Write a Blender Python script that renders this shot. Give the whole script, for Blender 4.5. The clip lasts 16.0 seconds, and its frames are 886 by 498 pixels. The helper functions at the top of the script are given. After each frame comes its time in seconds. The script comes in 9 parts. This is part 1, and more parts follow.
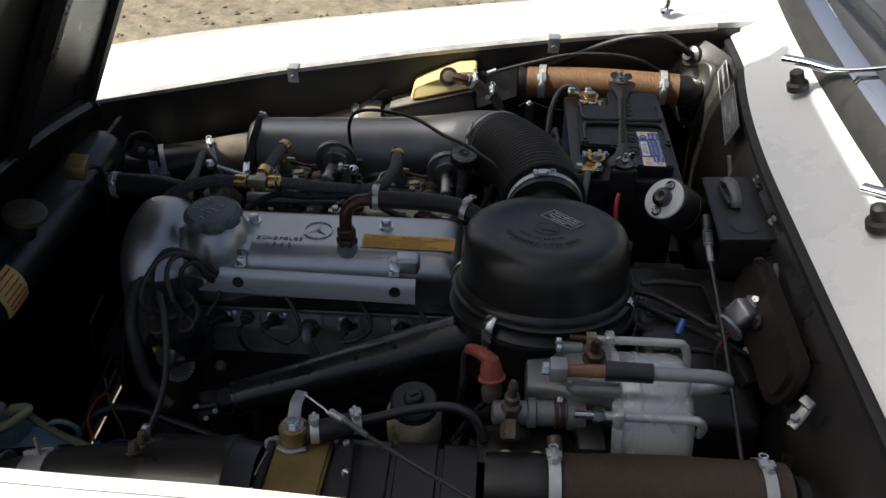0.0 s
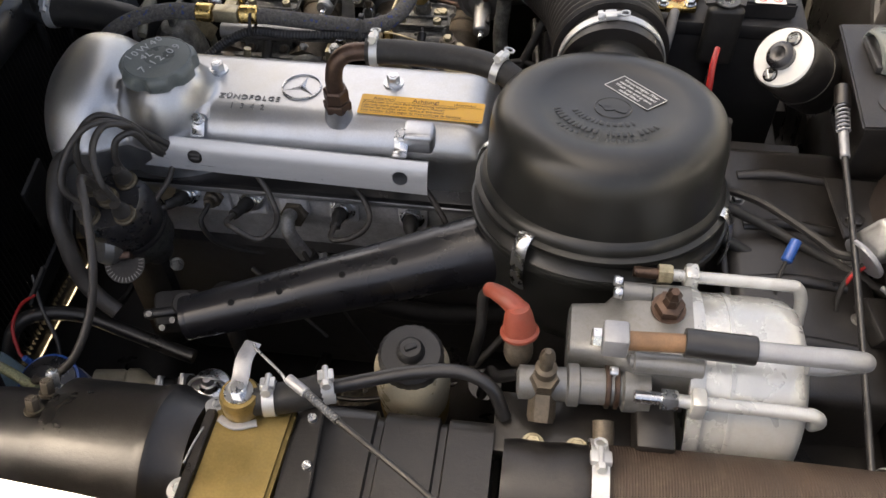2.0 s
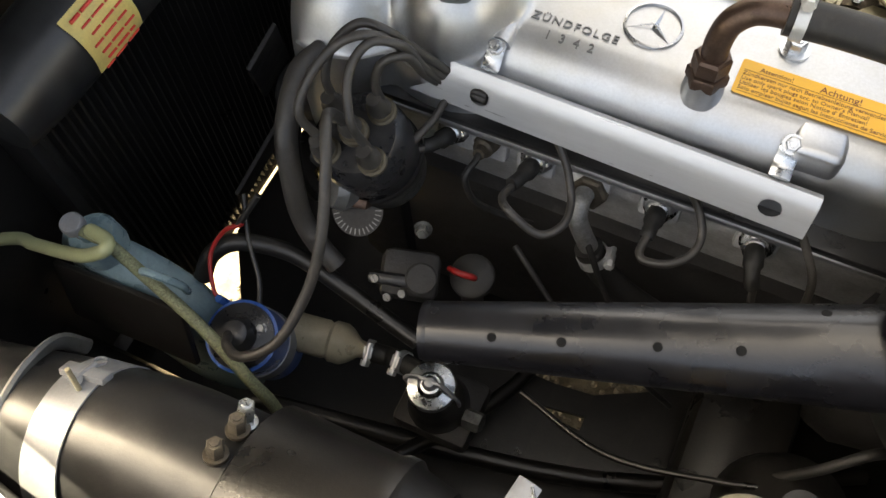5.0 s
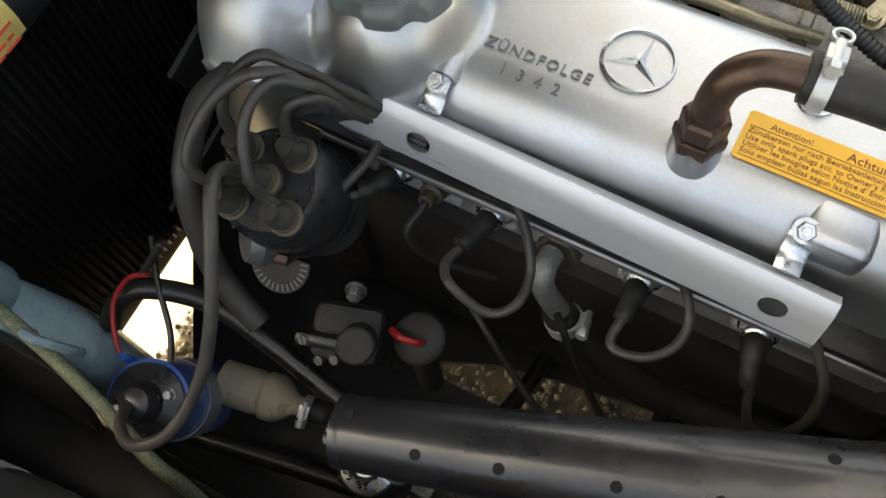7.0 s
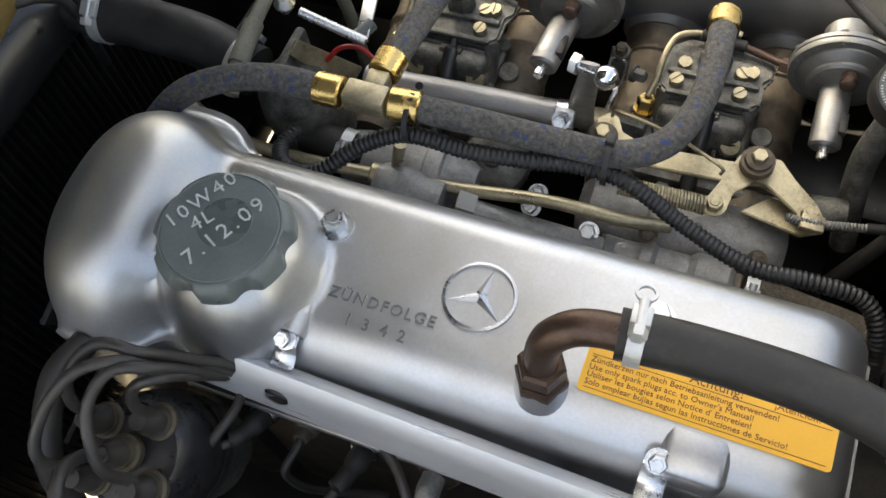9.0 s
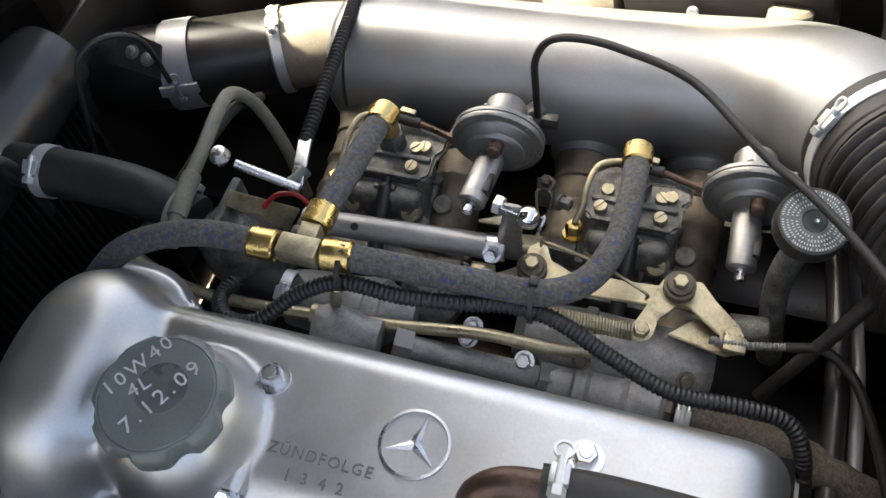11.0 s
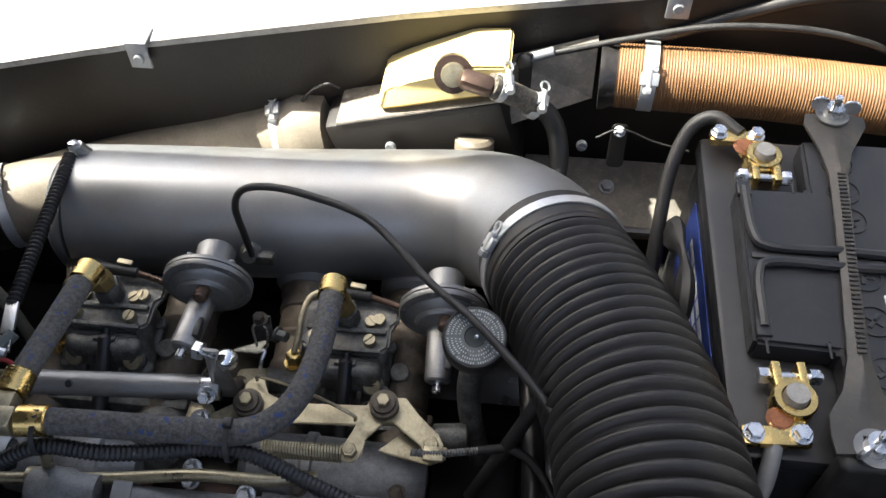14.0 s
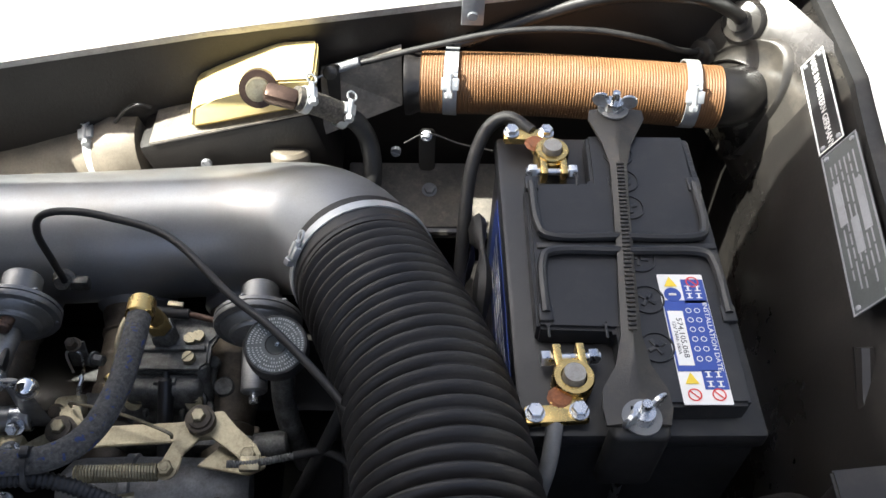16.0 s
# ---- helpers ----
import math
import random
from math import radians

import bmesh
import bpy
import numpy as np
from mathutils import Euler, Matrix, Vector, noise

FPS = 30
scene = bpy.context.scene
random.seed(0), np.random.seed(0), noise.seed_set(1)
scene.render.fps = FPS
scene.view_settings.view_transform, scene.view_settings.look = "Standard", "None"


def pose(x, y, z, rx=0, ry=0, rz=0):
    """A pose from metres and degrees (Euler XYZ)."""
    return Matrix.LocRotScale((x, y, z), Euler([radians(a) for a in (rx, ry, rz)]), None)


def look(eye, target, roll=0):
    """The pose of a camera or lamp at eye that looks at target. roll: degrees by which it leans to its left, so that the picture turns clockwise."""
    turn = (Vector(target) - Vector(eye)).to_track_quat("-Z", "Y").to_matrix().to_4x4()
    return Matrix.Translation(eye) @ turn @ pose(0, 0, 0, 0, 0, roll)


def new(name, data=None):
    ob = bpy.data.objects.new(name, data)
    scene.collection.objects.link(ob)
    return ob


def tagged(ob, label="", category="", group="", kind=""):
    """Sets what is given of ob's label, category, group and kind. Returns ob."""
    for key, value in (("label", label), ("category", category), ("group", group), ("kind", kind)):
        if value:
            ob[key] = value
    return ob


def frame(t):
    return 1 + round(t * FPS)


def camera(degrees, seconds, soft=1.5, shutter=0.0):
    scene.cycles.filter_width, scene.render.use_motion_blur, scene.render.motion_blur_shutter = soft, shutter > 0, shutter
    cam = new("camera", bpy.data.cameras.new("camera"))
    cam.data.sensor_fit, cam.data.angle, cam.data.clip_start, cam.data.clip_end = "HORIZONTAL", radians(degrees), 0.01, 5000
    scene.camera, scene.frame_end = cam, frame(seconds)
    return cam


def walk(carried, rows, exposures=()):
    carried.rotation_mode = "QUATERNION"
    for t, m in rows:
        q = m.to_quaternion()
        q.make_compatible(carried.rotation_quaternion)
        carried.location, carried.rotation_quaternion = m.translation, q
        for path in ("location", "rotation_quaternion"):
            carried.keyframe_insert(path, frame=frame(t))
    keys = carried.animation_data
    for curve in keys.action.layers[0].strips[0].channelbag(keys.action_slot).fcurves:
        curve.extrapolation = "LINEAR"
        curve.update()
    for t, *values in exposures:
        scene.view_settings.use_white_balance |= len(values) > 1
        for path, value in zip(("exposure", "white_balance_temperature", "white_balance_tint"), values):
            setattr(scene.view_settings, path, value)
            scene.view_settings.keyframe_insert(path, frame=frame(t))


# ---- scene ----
cam = camera(53.8, 16.0)
PATH = [
    (0, (-0.006, -0.001, 1.592), (-0.109, 1.614, 0.416), 0.4),
    (0.5, (0.0, 0.08, 1.553), (-0.132, 1.639, 0.307), -0.5),
    (1, (0.007, 0.209, 1.503), (-0.141, 1.685, 0.161), -1.4),
    (1.5, (0.018, 0.31, 1.47), (-0.144, 1.68, 0.022), -2.1),
    (2, (0.009, 0.361, 1.448), (-0.188, 1.645, -0.073), -1.4),
    (2.5, (-0.04, 0.425, 1.426), (-0.279, 1.642, -0.143), -0.9),
    (3, (-0.11, 0.507, 1.401), (-0.411, 1.645, -0.216), -1.3),
    (3.5, (-0.153, 0.566, 1.382), (-0.5, 1.638, -0.27), -1.7),
    (4, (-0.184, 0.623, 1.365), (-0.557, 1.62, -0.328), -2.6),
    (4.5, (-0.204, 0.655, 1.345), (-0.636, 1.566, -0.382), -3.9),
    (4.7, (-0.21, 0.662, 1.337), (-0.662, 1.526, -0.41), -4.5),
    (6.8, (-0.221, 0.827, 1.225), (-0.708, 1.462, -0.608), -10.0),
    (7, (-0.22, 0.854, 1.238), (-0.7, 1.484, -0.598), -10.3),
    (7.5, (-0.211, 0.89, 1.25), (-0.694, 1.594, -0.559), -10.3),
    (8, (-0.204, 0.935, 1.267), (-0.685, 1.673, -0.528), -10.5),
    (8.5, (-0.195, 0.959, 1.272), (-0.673, 1.748, -0.502), -10.5),
    (9, (-0.185, 0.978, 1.276), (-0.67, 1.803, -0.481), -11.2),
    (9.2, (-0.181, 0.973, 1.272), (-0.669, 1.855, -0.455), -10.8),
    (11.3, (-0.159, 1.024, 1.329), (-0.611, 2.034, -0.337), -9.2),
    (11.5, (-0.154, 1.025, 1.335), (-0.592, 2.055, -0.322), -8.6),
    (12, (-0.134, 1.027, 1.349), (-0.524, 2.112, -0.286), -6.8),
    (12.5, (-0.112, 1.033, 1.358), (-0.457, 2.163, -0.256), -5.7),
    (13, (-0.086, 1.034, 1.371), (-0.372, 2.218, -0.216), -4.1),
    (13.5, (-0.059, 1.038, 1.375), (-0.275, 2.251, -0.2), -2.4),
    (14, (-0.037, 1.041, 1.376), (-0.185, 2.277, -0.189), -0.9),
    (14.5, (-0.011, 1.044, 1.379), (-0.089, 2.298, -0.177), 0.5),
    (15, (0.018, 1.045, 1.38), (0.003, 2.312, -0.167), 1.7),
    (15.5, (0.038, 1.041, 1.388), (0.066, 2.323, -0.147), 2.2),
    (16, (0.055, 1.028, 1.391), (0.124, 2.292, -0.157), 2.8),
]
EXPOSURE = [(0.0, 0.4, 6200, 4), (0.8, 1.5, 6700, 6), (1.5, 2.35, 7400, 7), (2.5, 2.75, 7600, 5), (4.5, 3.15, 8300, 1), (7.0, 3.1, 8000, -3), (9.0, 3.0, 7500, 0), (11.5, 2.85, 6800, 3), (13.5, 2.3, 6400, 4), (16.0, 1.9, 6100, 4)]
walk(cam, [(t, look(eye, target, roll)) for t, eye, target, roll in PATH], EXPOSURE)

# ---- light: clear sky, sun over the front of the car, behind the raised bonnet
SUN = Vector((-0.80, 0.11, 0.95)).normalized()
world = bpy.data.worlds.new("sky")
scene.world = world
world.use_nodes = True
sky = world.node_tree.nodes.new("ShaderNodeTexSky")
sky.sky_type = "NISHITA"
sky.sun_disc = False
sky.air_density, sky.dust_density, sky.ozone_density = 0.4, 7.0, 0.1
sky.sun_elevation = math.asin(SUN.z)
sky.sun_rotation = math.atan2(SUN.x, SUN.y)
world.node_tree.links.new(sky.outputs[0], world.node_tree.nodes["Background"].inputs[0])
world.node_tree.nodes["Background"].inputs[1].default_value = 0.12
sun_data = bpy.data.lights.new("sun", "SUN")
sun_data.energy, sun_data.angle, sun_data.color = 5.0, radians(0.6), (1.0, 0.93, 0.82)
sun = new("sun", sun_data)
sun.matrix_world = look((0, 0, 5), Vector((0, 0, 5)) - SUN)


# ---- materials
def material(name, base, rough, metal=0.0, vary=0.25, scale=25.0, fine=350.0, bump=0.12, coat=0.0,
             dust=None, dust_amount=0.0, stain=None, stain_amount=0.0, through_light=0.0, band=None, random_tone=0.0, stretch=(1, 1, 1), rough_vary=0.12):
    m = bpy.data.materials.new(name)
    m.use_nodes = True
    t = m.node_tree
    b = t.nodes["Principled BSDF"]
    link = t.links.new
    co = t.nodes.new("ShaderNodeTexCoord")
    info = t.nodes.new("ShaderNodeObjectInfo")
    shift = t.nodes.new("ShaderNodeVectorMath")
    shift.operation = "MULTIPLY_ADD"
    shift.inputs[1].default_value = stretch
    link(co.outputs["Object"], shift.inputs[0])
    link(info.outputs["Random"], shift.inputs[2])

    def noise_at(s, detail=4.0, rough_n=0.6):
        n = t.nodes.new("ShaderNodeTexNoise")
        n.inputs["Scale"].default_value, n.inputs["Detail"].default_value, n.inputs["Roughness"].default_value = s, detail, rough_n
        link(shift.outputs[0], n.inputs["Vector"])
        return n.outputs["Fac"]

    def ramp(src, lo, hi, a=0.0, c=1.0):
        r = t.nodes.new("ShaderNodeMapRange")
        r.inputs[1].default_value, r.inputs[2].default_value, r.inputs[3].default_value, r.inputs[4].default_value = lo, hi, a, c
        link(src, r.inputs[0])
        return r.outputs[0]

    def mix(fac, a, c, mode="MIX"):
        x = t.nodes.new("ShaderNodeMix")
        x.data_type, x.blend_type = "RGBA", mode
        for sock, val in ((x.inputs[0], fac), (x.inputs[6], a), (x.inputs[7], c)):
            if hasattr(val, "is_linked"):
                link(val, sock)
            elif isinstance(val, (int, float)):
                sock.default_value = val
            else:
                sock.default_value = (*val, 1)
        return x.outputs[2]

    big, small = noise_at(scale), noise_at(fine, 6.0, 0.7)
    tone = t.nodes.new("ShaderNodeMath")
    tone.operation = "MULTIPLY"
    link(ramp(big, 0.3, 0.7, 1 - vary, 1 + vary * 0.6), tone.inputs[0])
    link(ramp(small, 0.3, 0.7, 1 - vary * 0.6, 1 + vary * 0.4), tone.inputs[1])
    tone_out = tone.outputs[0]
    if random_tone:
        k = t.nodes.new("ShaderNodeMath")
        k.operation = "MULTIPLY"
        link(tone_out, k.inputs[0])
        link(ramp(info.outputs["Random"], 0, 1, 1 - random_tone, 1 + random_tone), k.inputs[1])
        tone_out = k.outputs[0]
    grey = t.nodes.new("ShaderNodeCombineColor")
    for i in range(3):
        link(tone_out, grey.inputs[i])
    col = mix(1.0, base, grey.outputs[0], "MULTIPLY")
    if band:
        # woven or wound texture: (scale, colour, amount)
        w = noise_at(band[0], 2.0, 0.5)
        col = mix(ramp(w, band[2], band[2] + 0.06), col, band[1])
    if stain:
        col = mix(ramp(noise_at(scale * 0.45, 5.0, 0.7), 0.62 - stain_amount * 0.35, 0.72, 0, min(1, stain_amount * 1.4)), col, stain)
    rough_src = ramp(big, 0.3, 0.7, max(0.03, rough - rough_vary), min(1, rough + rough_vary))
    if dust:
        d = ramp(noise_at(scale * 2.2, 7.0, 0.75), 0.5, 0.78, 0, dust_amount)
        col = mix(d, col, dust)
        rr = t.nodes.new("ShaderNodeMix")
        link(d, rr.inputs[0])
        link(rough_src, rr.inputs[2])
        rr.inputs[3].default_value = 0.9
        rough_src = rr.outputs[0]
    link(col, b.inputs["Base Color"])
    link(rough_src, b.inputs["Roughness"])
    b.inputs["Metallic"].default_value = metal
    b.inputs["Coat Weight"].default_value = coat
    b.inputs["Coat Roughness"].default_value = max(0.1, rough * 0.55)
    if through_light:
        b.inputs["Transmission Weight"].default_value = through_light
        b.inputs["IOR"].default_value = 1.3
    if bump:
        bp = t.nodes.new("ShaderNodeBump")
        bp.inputs["Strength"].default_value, bp.inputs["Distance"].default_value = bump, 0.002
        link(small, bp.inputs["Height"])
        link(bp.outputs[0], b.inputs["Normal"])
    return m


BROWN_DUST = (0.20, 0.16, 0.12)
M_COVER = material("satin_aluminium", (0.55, 0.565, 0.585), 0.365, 0.90, 0.15, 9, 420, 0.05, stain=(0.48, 0.45, 0.36), stain_amount=0.40, rough_vary=0.08, dust=(0.30, 0.27, 0.23), dust_amount=0.12)
M_SHIELD = material("oxidised_sheet_aluminium", (0.66, 0.672, 0.685), 0.36, 0.45, 0.06, 30, 700, 0.03, stretch=(0.3, 3, 3), dust=BROWN_DUST, dust_amount=0.12)
M_CLAMP = material("satin_zinc_clamp", (0.60, 0.615, 0.62), 0.40, 0.6, 0.10, 60, 800, 0.04, dust=(0.25, 0.22, 0.19), dust_amount=0.2)
M_TANHOSE = material("stiff_tan_hose", (0.17, 0.165, 0.125), 0.6, 0.0, 0.3, 40, 400, 0.3, dust=(0.07, 0.06, 0.045), dust_amount=0.5)
M_SHEET = material("sheet_aluminium", (0.54, 0.55, 0.565), 0.30, 0.95, 0.08, 30, 700, 0.04, stretch=(0.3, 3, 3), dust=BROWN_DUST, dust_amount=0.15)
M_PLENUM = material("silver_enamel", (0.30, 0.31, 0.32), 0.40, 0.7, 0.16, 10, 600, 0.05, stain=(0.24, 0.20, 0.16), stain_amount=0.40, rough_vary=0.09, dust=(0.3, 0.28, 0.25), dust_amount=0.12)
M_CAST = material("cast_aluminium", (0.170, 0.170, 0.158), 0.42, 0.6, 0.65, 70, 500, 0.4, dust=(0.085, 0.073, 0.055), dust_amount=0.8)
M_CAST_BROWN = material("oil_stained_casting", (0.125, 0.105, 0.080), 0.45, 0.55, 0.4, 45, 450, 0.35, dust=(0.06, 0.05, 0.04), dust_amount=0.8)
M_ALLOY = material("weathered_alloy", (0.23, 0.232, 0.228), 0.40, 0.6, 0.15, 30, 450, 0.2, dust=(0.15, 0.125, 0.095), dust_amount=0.5)
# dusty copy of the firewall paint, base lifted for sun on the far corner
M_SUN_LIFTED_BLACK = material("sun_lifted_dusty_black", (0.036, 0.033, 0.029), 0.30, 0.0, 0.3, 9, 300, 0.12, coat=0.6, dust=(0.20, 0.172, 0.135), dust_amount=0.40)
M_FIREWALL = material("black_firewall_paint", (0.016, 0.0148, 0.0138), 0.30, 0.0, 0.3, 9, 300, 0.12, coat=0.5, dust=(0.10, 0.085, 0.068), dust_amount=0.22)
M_SUN_LIFTED_DUST = material("sun_lifted_dusty_sheet", (0.20, 0.18, 0.155), 0.7, 0.0, 0.3, 35, 300, 0.3, dust=(0.42, 0.37, 0.30), dust_amount=0.7)
M_BLOCK = material("dirty_engine_block", (0.045, 0.043, 0.042), 0.6, 0.3, 0.4, 30, 300, 0.4, dust=(0.05, 0.042, 0.035), dust_amount=0.6)
M_HEAD = material("cylinder_head_casting", (0.58, 0.58, 0.585), 0.45, 0.1, 0.3, 30, 300, 0.3, dust=(0.20, 0.18, 0.16), dust_amount=0.35)
M_MANIFOLD = material("grimy_cast_manifold", (0.33, 0.33, 0.325), 0.45, 0.45, 0.35, 40, 420, 0.45, dust=(0.11, 0.09, 0.07), dust_amount=0.6)
M_ZINC = material("bright_zinc", (0.68, 0.70, 0.72), 0.28, 1.0, 0.12, 60, 800, 0.05, dust=(0.2, 0.18, 0.16), dust_amount=0.25)
M_YZINC = material("yellow_zinc", (0.46, 0.41, 0.28), 0.38, 0.75, 0.3, 40, 500, 0.1, dust=(0.10, 0.075, 0.045), dust_amount=0.7)
M_BRASS = material("brass", (0.72, 0.52, 0.20), 0.25, 1.0, 0.15, 60, 600, 0.05)
M_OLDBRASS = material("tarnished_brass", (0.36, 0.26, 0.10), 0.4, 0.7, 0.25, 35, 400, 0.12, dust=(0.14, 0.10, 0.06), dust_amount=0.5)
M_DASH = material("dull_grey_zinc", (0.24, 0.24, 0.235), 0.42, 0.75, 0.15, 40, 500, 0.1, dust=(0.12, 0.1, 0.08), dust_amount=0.4)
M_TAN = material("tan_lacquer", (0.22, 0.125, 0.065), 0.45, 0.0, 0.25, 40, 500, 0.1, dust=(0.12, 0.08, 0.05), dust_amount=0.4)
M_GOLD = material("gold_passivated_steel", (0.27, 0.20, 0.075), 0.38, 0.65, 0.2, 25, 400, 0.06, dust=(0.2, 0.16, 0.1), dust_amount=0.3)
M_RUSTPIPE = material("burnt_steel_pipe", (0.10, 0.065, 0.05), 0.38, 0.7, 0.3, 40, 500, 0.15, dust=(0.25, 0.18, 0.12), dust_amount=0.35)
M_BLACK_GLOSS = material("black_enamel", (0.013, 0.0135, 0.0125), 0.40, 0.0, 0.2, 12, 700, 0.05, coat=0.15, dust=(0.09, 0.085, 0.075), dust_amount=0.16, rough_vary=0.06)
M_BLACK_SATIN = material("black_satin_paint", (0.015, 0.015, 0.016), 0.38, 0.0, 0.25, 22, 400, 0.12, coat=0.3, dust=(0.12, 0.11, 0.10), dust_amount=0.12)
M_SNORKEL = material("glossy_black_tube", (0.010, 0.010, 0.0125), 0.29, 0.0, 0.3, 18, 300, 0.14, coat=0.45, dust=(0.06, 0.06, 0.065), dust_amount=0.08)
M_HOLE_SHADE = material("painted_hole_shade", (0.002, 0.002, 0.002), 0.95, 0.0, 0.1, 30, 300, 0.0)
M_BODY_BLACK = material("black_underbody_paint", (0.0125, 0.0115, 0.011), 0.36, 0.0, 0.3, 9, 260, 0.2, coat=0.2, dust=(0.075, 0.063, 0.052), dust_amount=0.26)
M_RUBBER = material("black_rubber", (0.016, 0.0155, 0.015), 0.55, 0.0, 0.25, 35, 500, 0.15, dust=(0.09, 0.08, 0.07), dust_amount=0.3)
M_BELLOWS = material("dusty_black_rubber", (0.015, 0.0135, 0.013), 0.46, 0.0, 0.25, 20, 500, 0.12, dust=(0.09, 0.075, 0.06), dust_amount=0.28)
M_LEAD = material("grey_rubber_lead", (0.045, 0.041, 0.037), 0.45, 0.0, 0.25, 35, 500, 0.12, dust=(0.12, 0.1, 0.085), dust_amount=0.3)
M_BRAID = material("braided_textile_hose", (0.125, 0.12, 0.112), 0.85, 0.0, 0.6, 260, 430, 1.0, band=(150, (0.045, 0.07, 0.20), 0.615))
M_OLDBRAID = material("brown_textile_hose", (0.12, 0.105, 0.085), 0.85, 0.0, 0.6, 240, 480, 1.0)
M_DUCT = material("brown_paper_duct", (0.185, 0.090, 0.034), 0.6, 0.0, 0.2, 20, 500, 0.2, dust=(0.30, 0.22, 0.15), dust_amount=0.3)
# same paper as M_DUCT, with the near side's shade put into the colour
M_DUCT_SHADED = material("shaded_brown_paper_duct", (0.050, 0.033, 0.023), 0.65, 0.0, 0.2, 20, 500, 0.2, dust=(0.14, 0.11, 0.08), dust_amount=0.35)
M_WHITE = material("white_car_paint", (0.76, 0.77, 0.75), 0.28, 0.0, 0.03, 4, 300, 0.01, coat=0.8, dust=(0.6, 0.58, 0.52), dust_amount=0.15, rough_vary=0.05)
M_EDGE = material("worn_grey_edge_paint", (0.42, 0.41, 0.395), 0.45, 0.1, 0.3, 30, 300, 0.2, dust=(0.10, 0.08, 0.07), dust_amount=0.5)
M_PLASTIC = material("black_plastic", (0.016, 0.0165, 0.018), 0.40, 0.0, 0.15, 25, 900, 0.12, dust=(0.10, 0.09, 0.08), dust_amount=0.16)
M_STRAP = material("worn_black_strap", (0.025, 0.023, 0.020), 0.45, 0.0, 0.3, 30, 500, 0.25, dust=(0.14, 0.11, 0.08), dust_amount=0.4)
M_STICKER = material("orange_sticker", (0.86, 0.46, 0.035), 0.42, 0.0, 0.05, 20, 500, 0.02)
M_INK = material("dark_red_print", (0.16, 0.05, 0.02), 0.6, 0.0, 0.1, 30, 500, 0.0)
M_WHITE_PRINT = material("white_print", (0.72, 0.72, 0.70), 0.5, 0.0, 0.05, 30, 500, 0.0)
M_CHALK = material("white_paint_pen", (0.55, 0.57, 0.57), 0.7, 0.0, 0.3, 200, 900, 0.0)
M_BLUE_PRINT = material("blue_print", (0.035, 0.07, 0.30), 0.4, 0.0, 0.05, 30, 500, 0.0)
M_YELLOW_PRINT = material("yellow_print", (0.75, 0.55, 0.05), 0.4, 0.0, 0.05, 30, 500, 0.0)
M_RED_PRINT = material("red_print", (0.60, 0.04, 0.03), 0.4, 0.0, 0.05, 30, 500, 0.0)
M_BLACK_PRINT = material("black_print", (0.02, 0.02, 0.02), 0.5, 0.0, 0.05, 30, 500, 0.0)
M_LABEL = material("aged_yellow_label", (0.62, 0.50, 0.16), 0.5, 0.0, 0.2, 30, 400, 0.05, stain=(0.4, 0.3, 0.12), stain_amount=0.4)
M_CAP = material("grey_green_plastic", (0.135, 0.155, 0.150), 0.38, 0.0, 0.2, 25, 500, 0.06, dust=(0.3, 0.3, 0.28), dust_amount=0.12)
M_CAP_DARK = material("worn_grey_green_plastic", (0.095, 0.110, 0.106), 0.30, 0.0, 0.2, 25, 500, 0.06, dust=(0.3, 0.3, 0.28), dust_amount=0.10)
M_ALU = material("dull_aluminium", (0.36, 0.36, 0.355), 0.44, 0.9, 0.2, 35, 500, 0.12, stretch=(0.5, 2, 2), dust=(0.12, 0.105, 0.085), dust_amount=0.4)
# black underseal with the brown cast of lens flare put into its colour
M_WINGDARK = material("flare_browned_underseal", (0.0095, 0.0070, 0.0058), 0.58, 0.0, 0.35, 7, 260, 0.3, dust=(0.036, 0.027, 0.020), dust_amount=0.15, stain=(0.018, 0.013, 0.010), stain_amount=0.4)
M_BEIGE = material("dusty_beige_duct", (0.20, 0.17, 0.13), 0.5, 0.0, 0.3, 20, 400, 0.15, dust=(0.10, 0.085, 0.06), dust_amount=0.5)
M_BOOT = material("yellowed_rubber_boot", (0.10, 0.082, 0.052), 0.6, 0.0, 0.3, 60, 500, 0.2, dust=(0.07, 0.06, 0.05), dust_amount=0.6)
M_BAKELITE = material("black_bakelite", (0.018, 0.018, 0.020), 0.3, 0.0, 0.2, 40, 500, 0.1, coat=0.3, dust=(0.12, 0.11, 0.1), dust_amount=0.25)
M_RED = material("orange_red_rubber", (0.28, 0.060, 0.036), 0.5, 0.0, 0.2, 40, 400, 0.15, dust=(0.25, 0.12, 0.08), dust_amount=0.35)
M_REDWIRE = material("red_plastic", (0.34, 0.018, 0.018), 0.4, 0.0, 0.1, 40, 400, 0.05)
M_BLUE = material("blue_enamel", (0.025, 0.095, 0.36), 0.32, 0.0, 0.15, 30, 400, 0.05, coat=0.3, dust=(0.1, 0.09, 0.08), dust_amount=0.3)
M_CREAM = material("yellowed_clear_plastic", (0.46, 0.42, 0.31), 0.35, 0.0, 0.15, 25, 400, 0.05, through_light=0.25, dust=(0.25, 0.18, 0.1), dust_amount=0.4)
M_BOTTLE = material("translucent_yellow_plastic", (0.82, 0.66, 0.30), 0.4, 0.0, 0.1, 15, 300, 0.05, through_light=0.1, dust=(0.5, 0.4, 0.25), dust_amount=0.25)
M_BAG = material("blue_water_bag", (0.22, 0.32, 0.36), 0.3, 0.0, 0.25, 12, 200, 0.3, through_light=0.15, dust=(0.2, 0.2, 0.18), dust_amount=0.3)
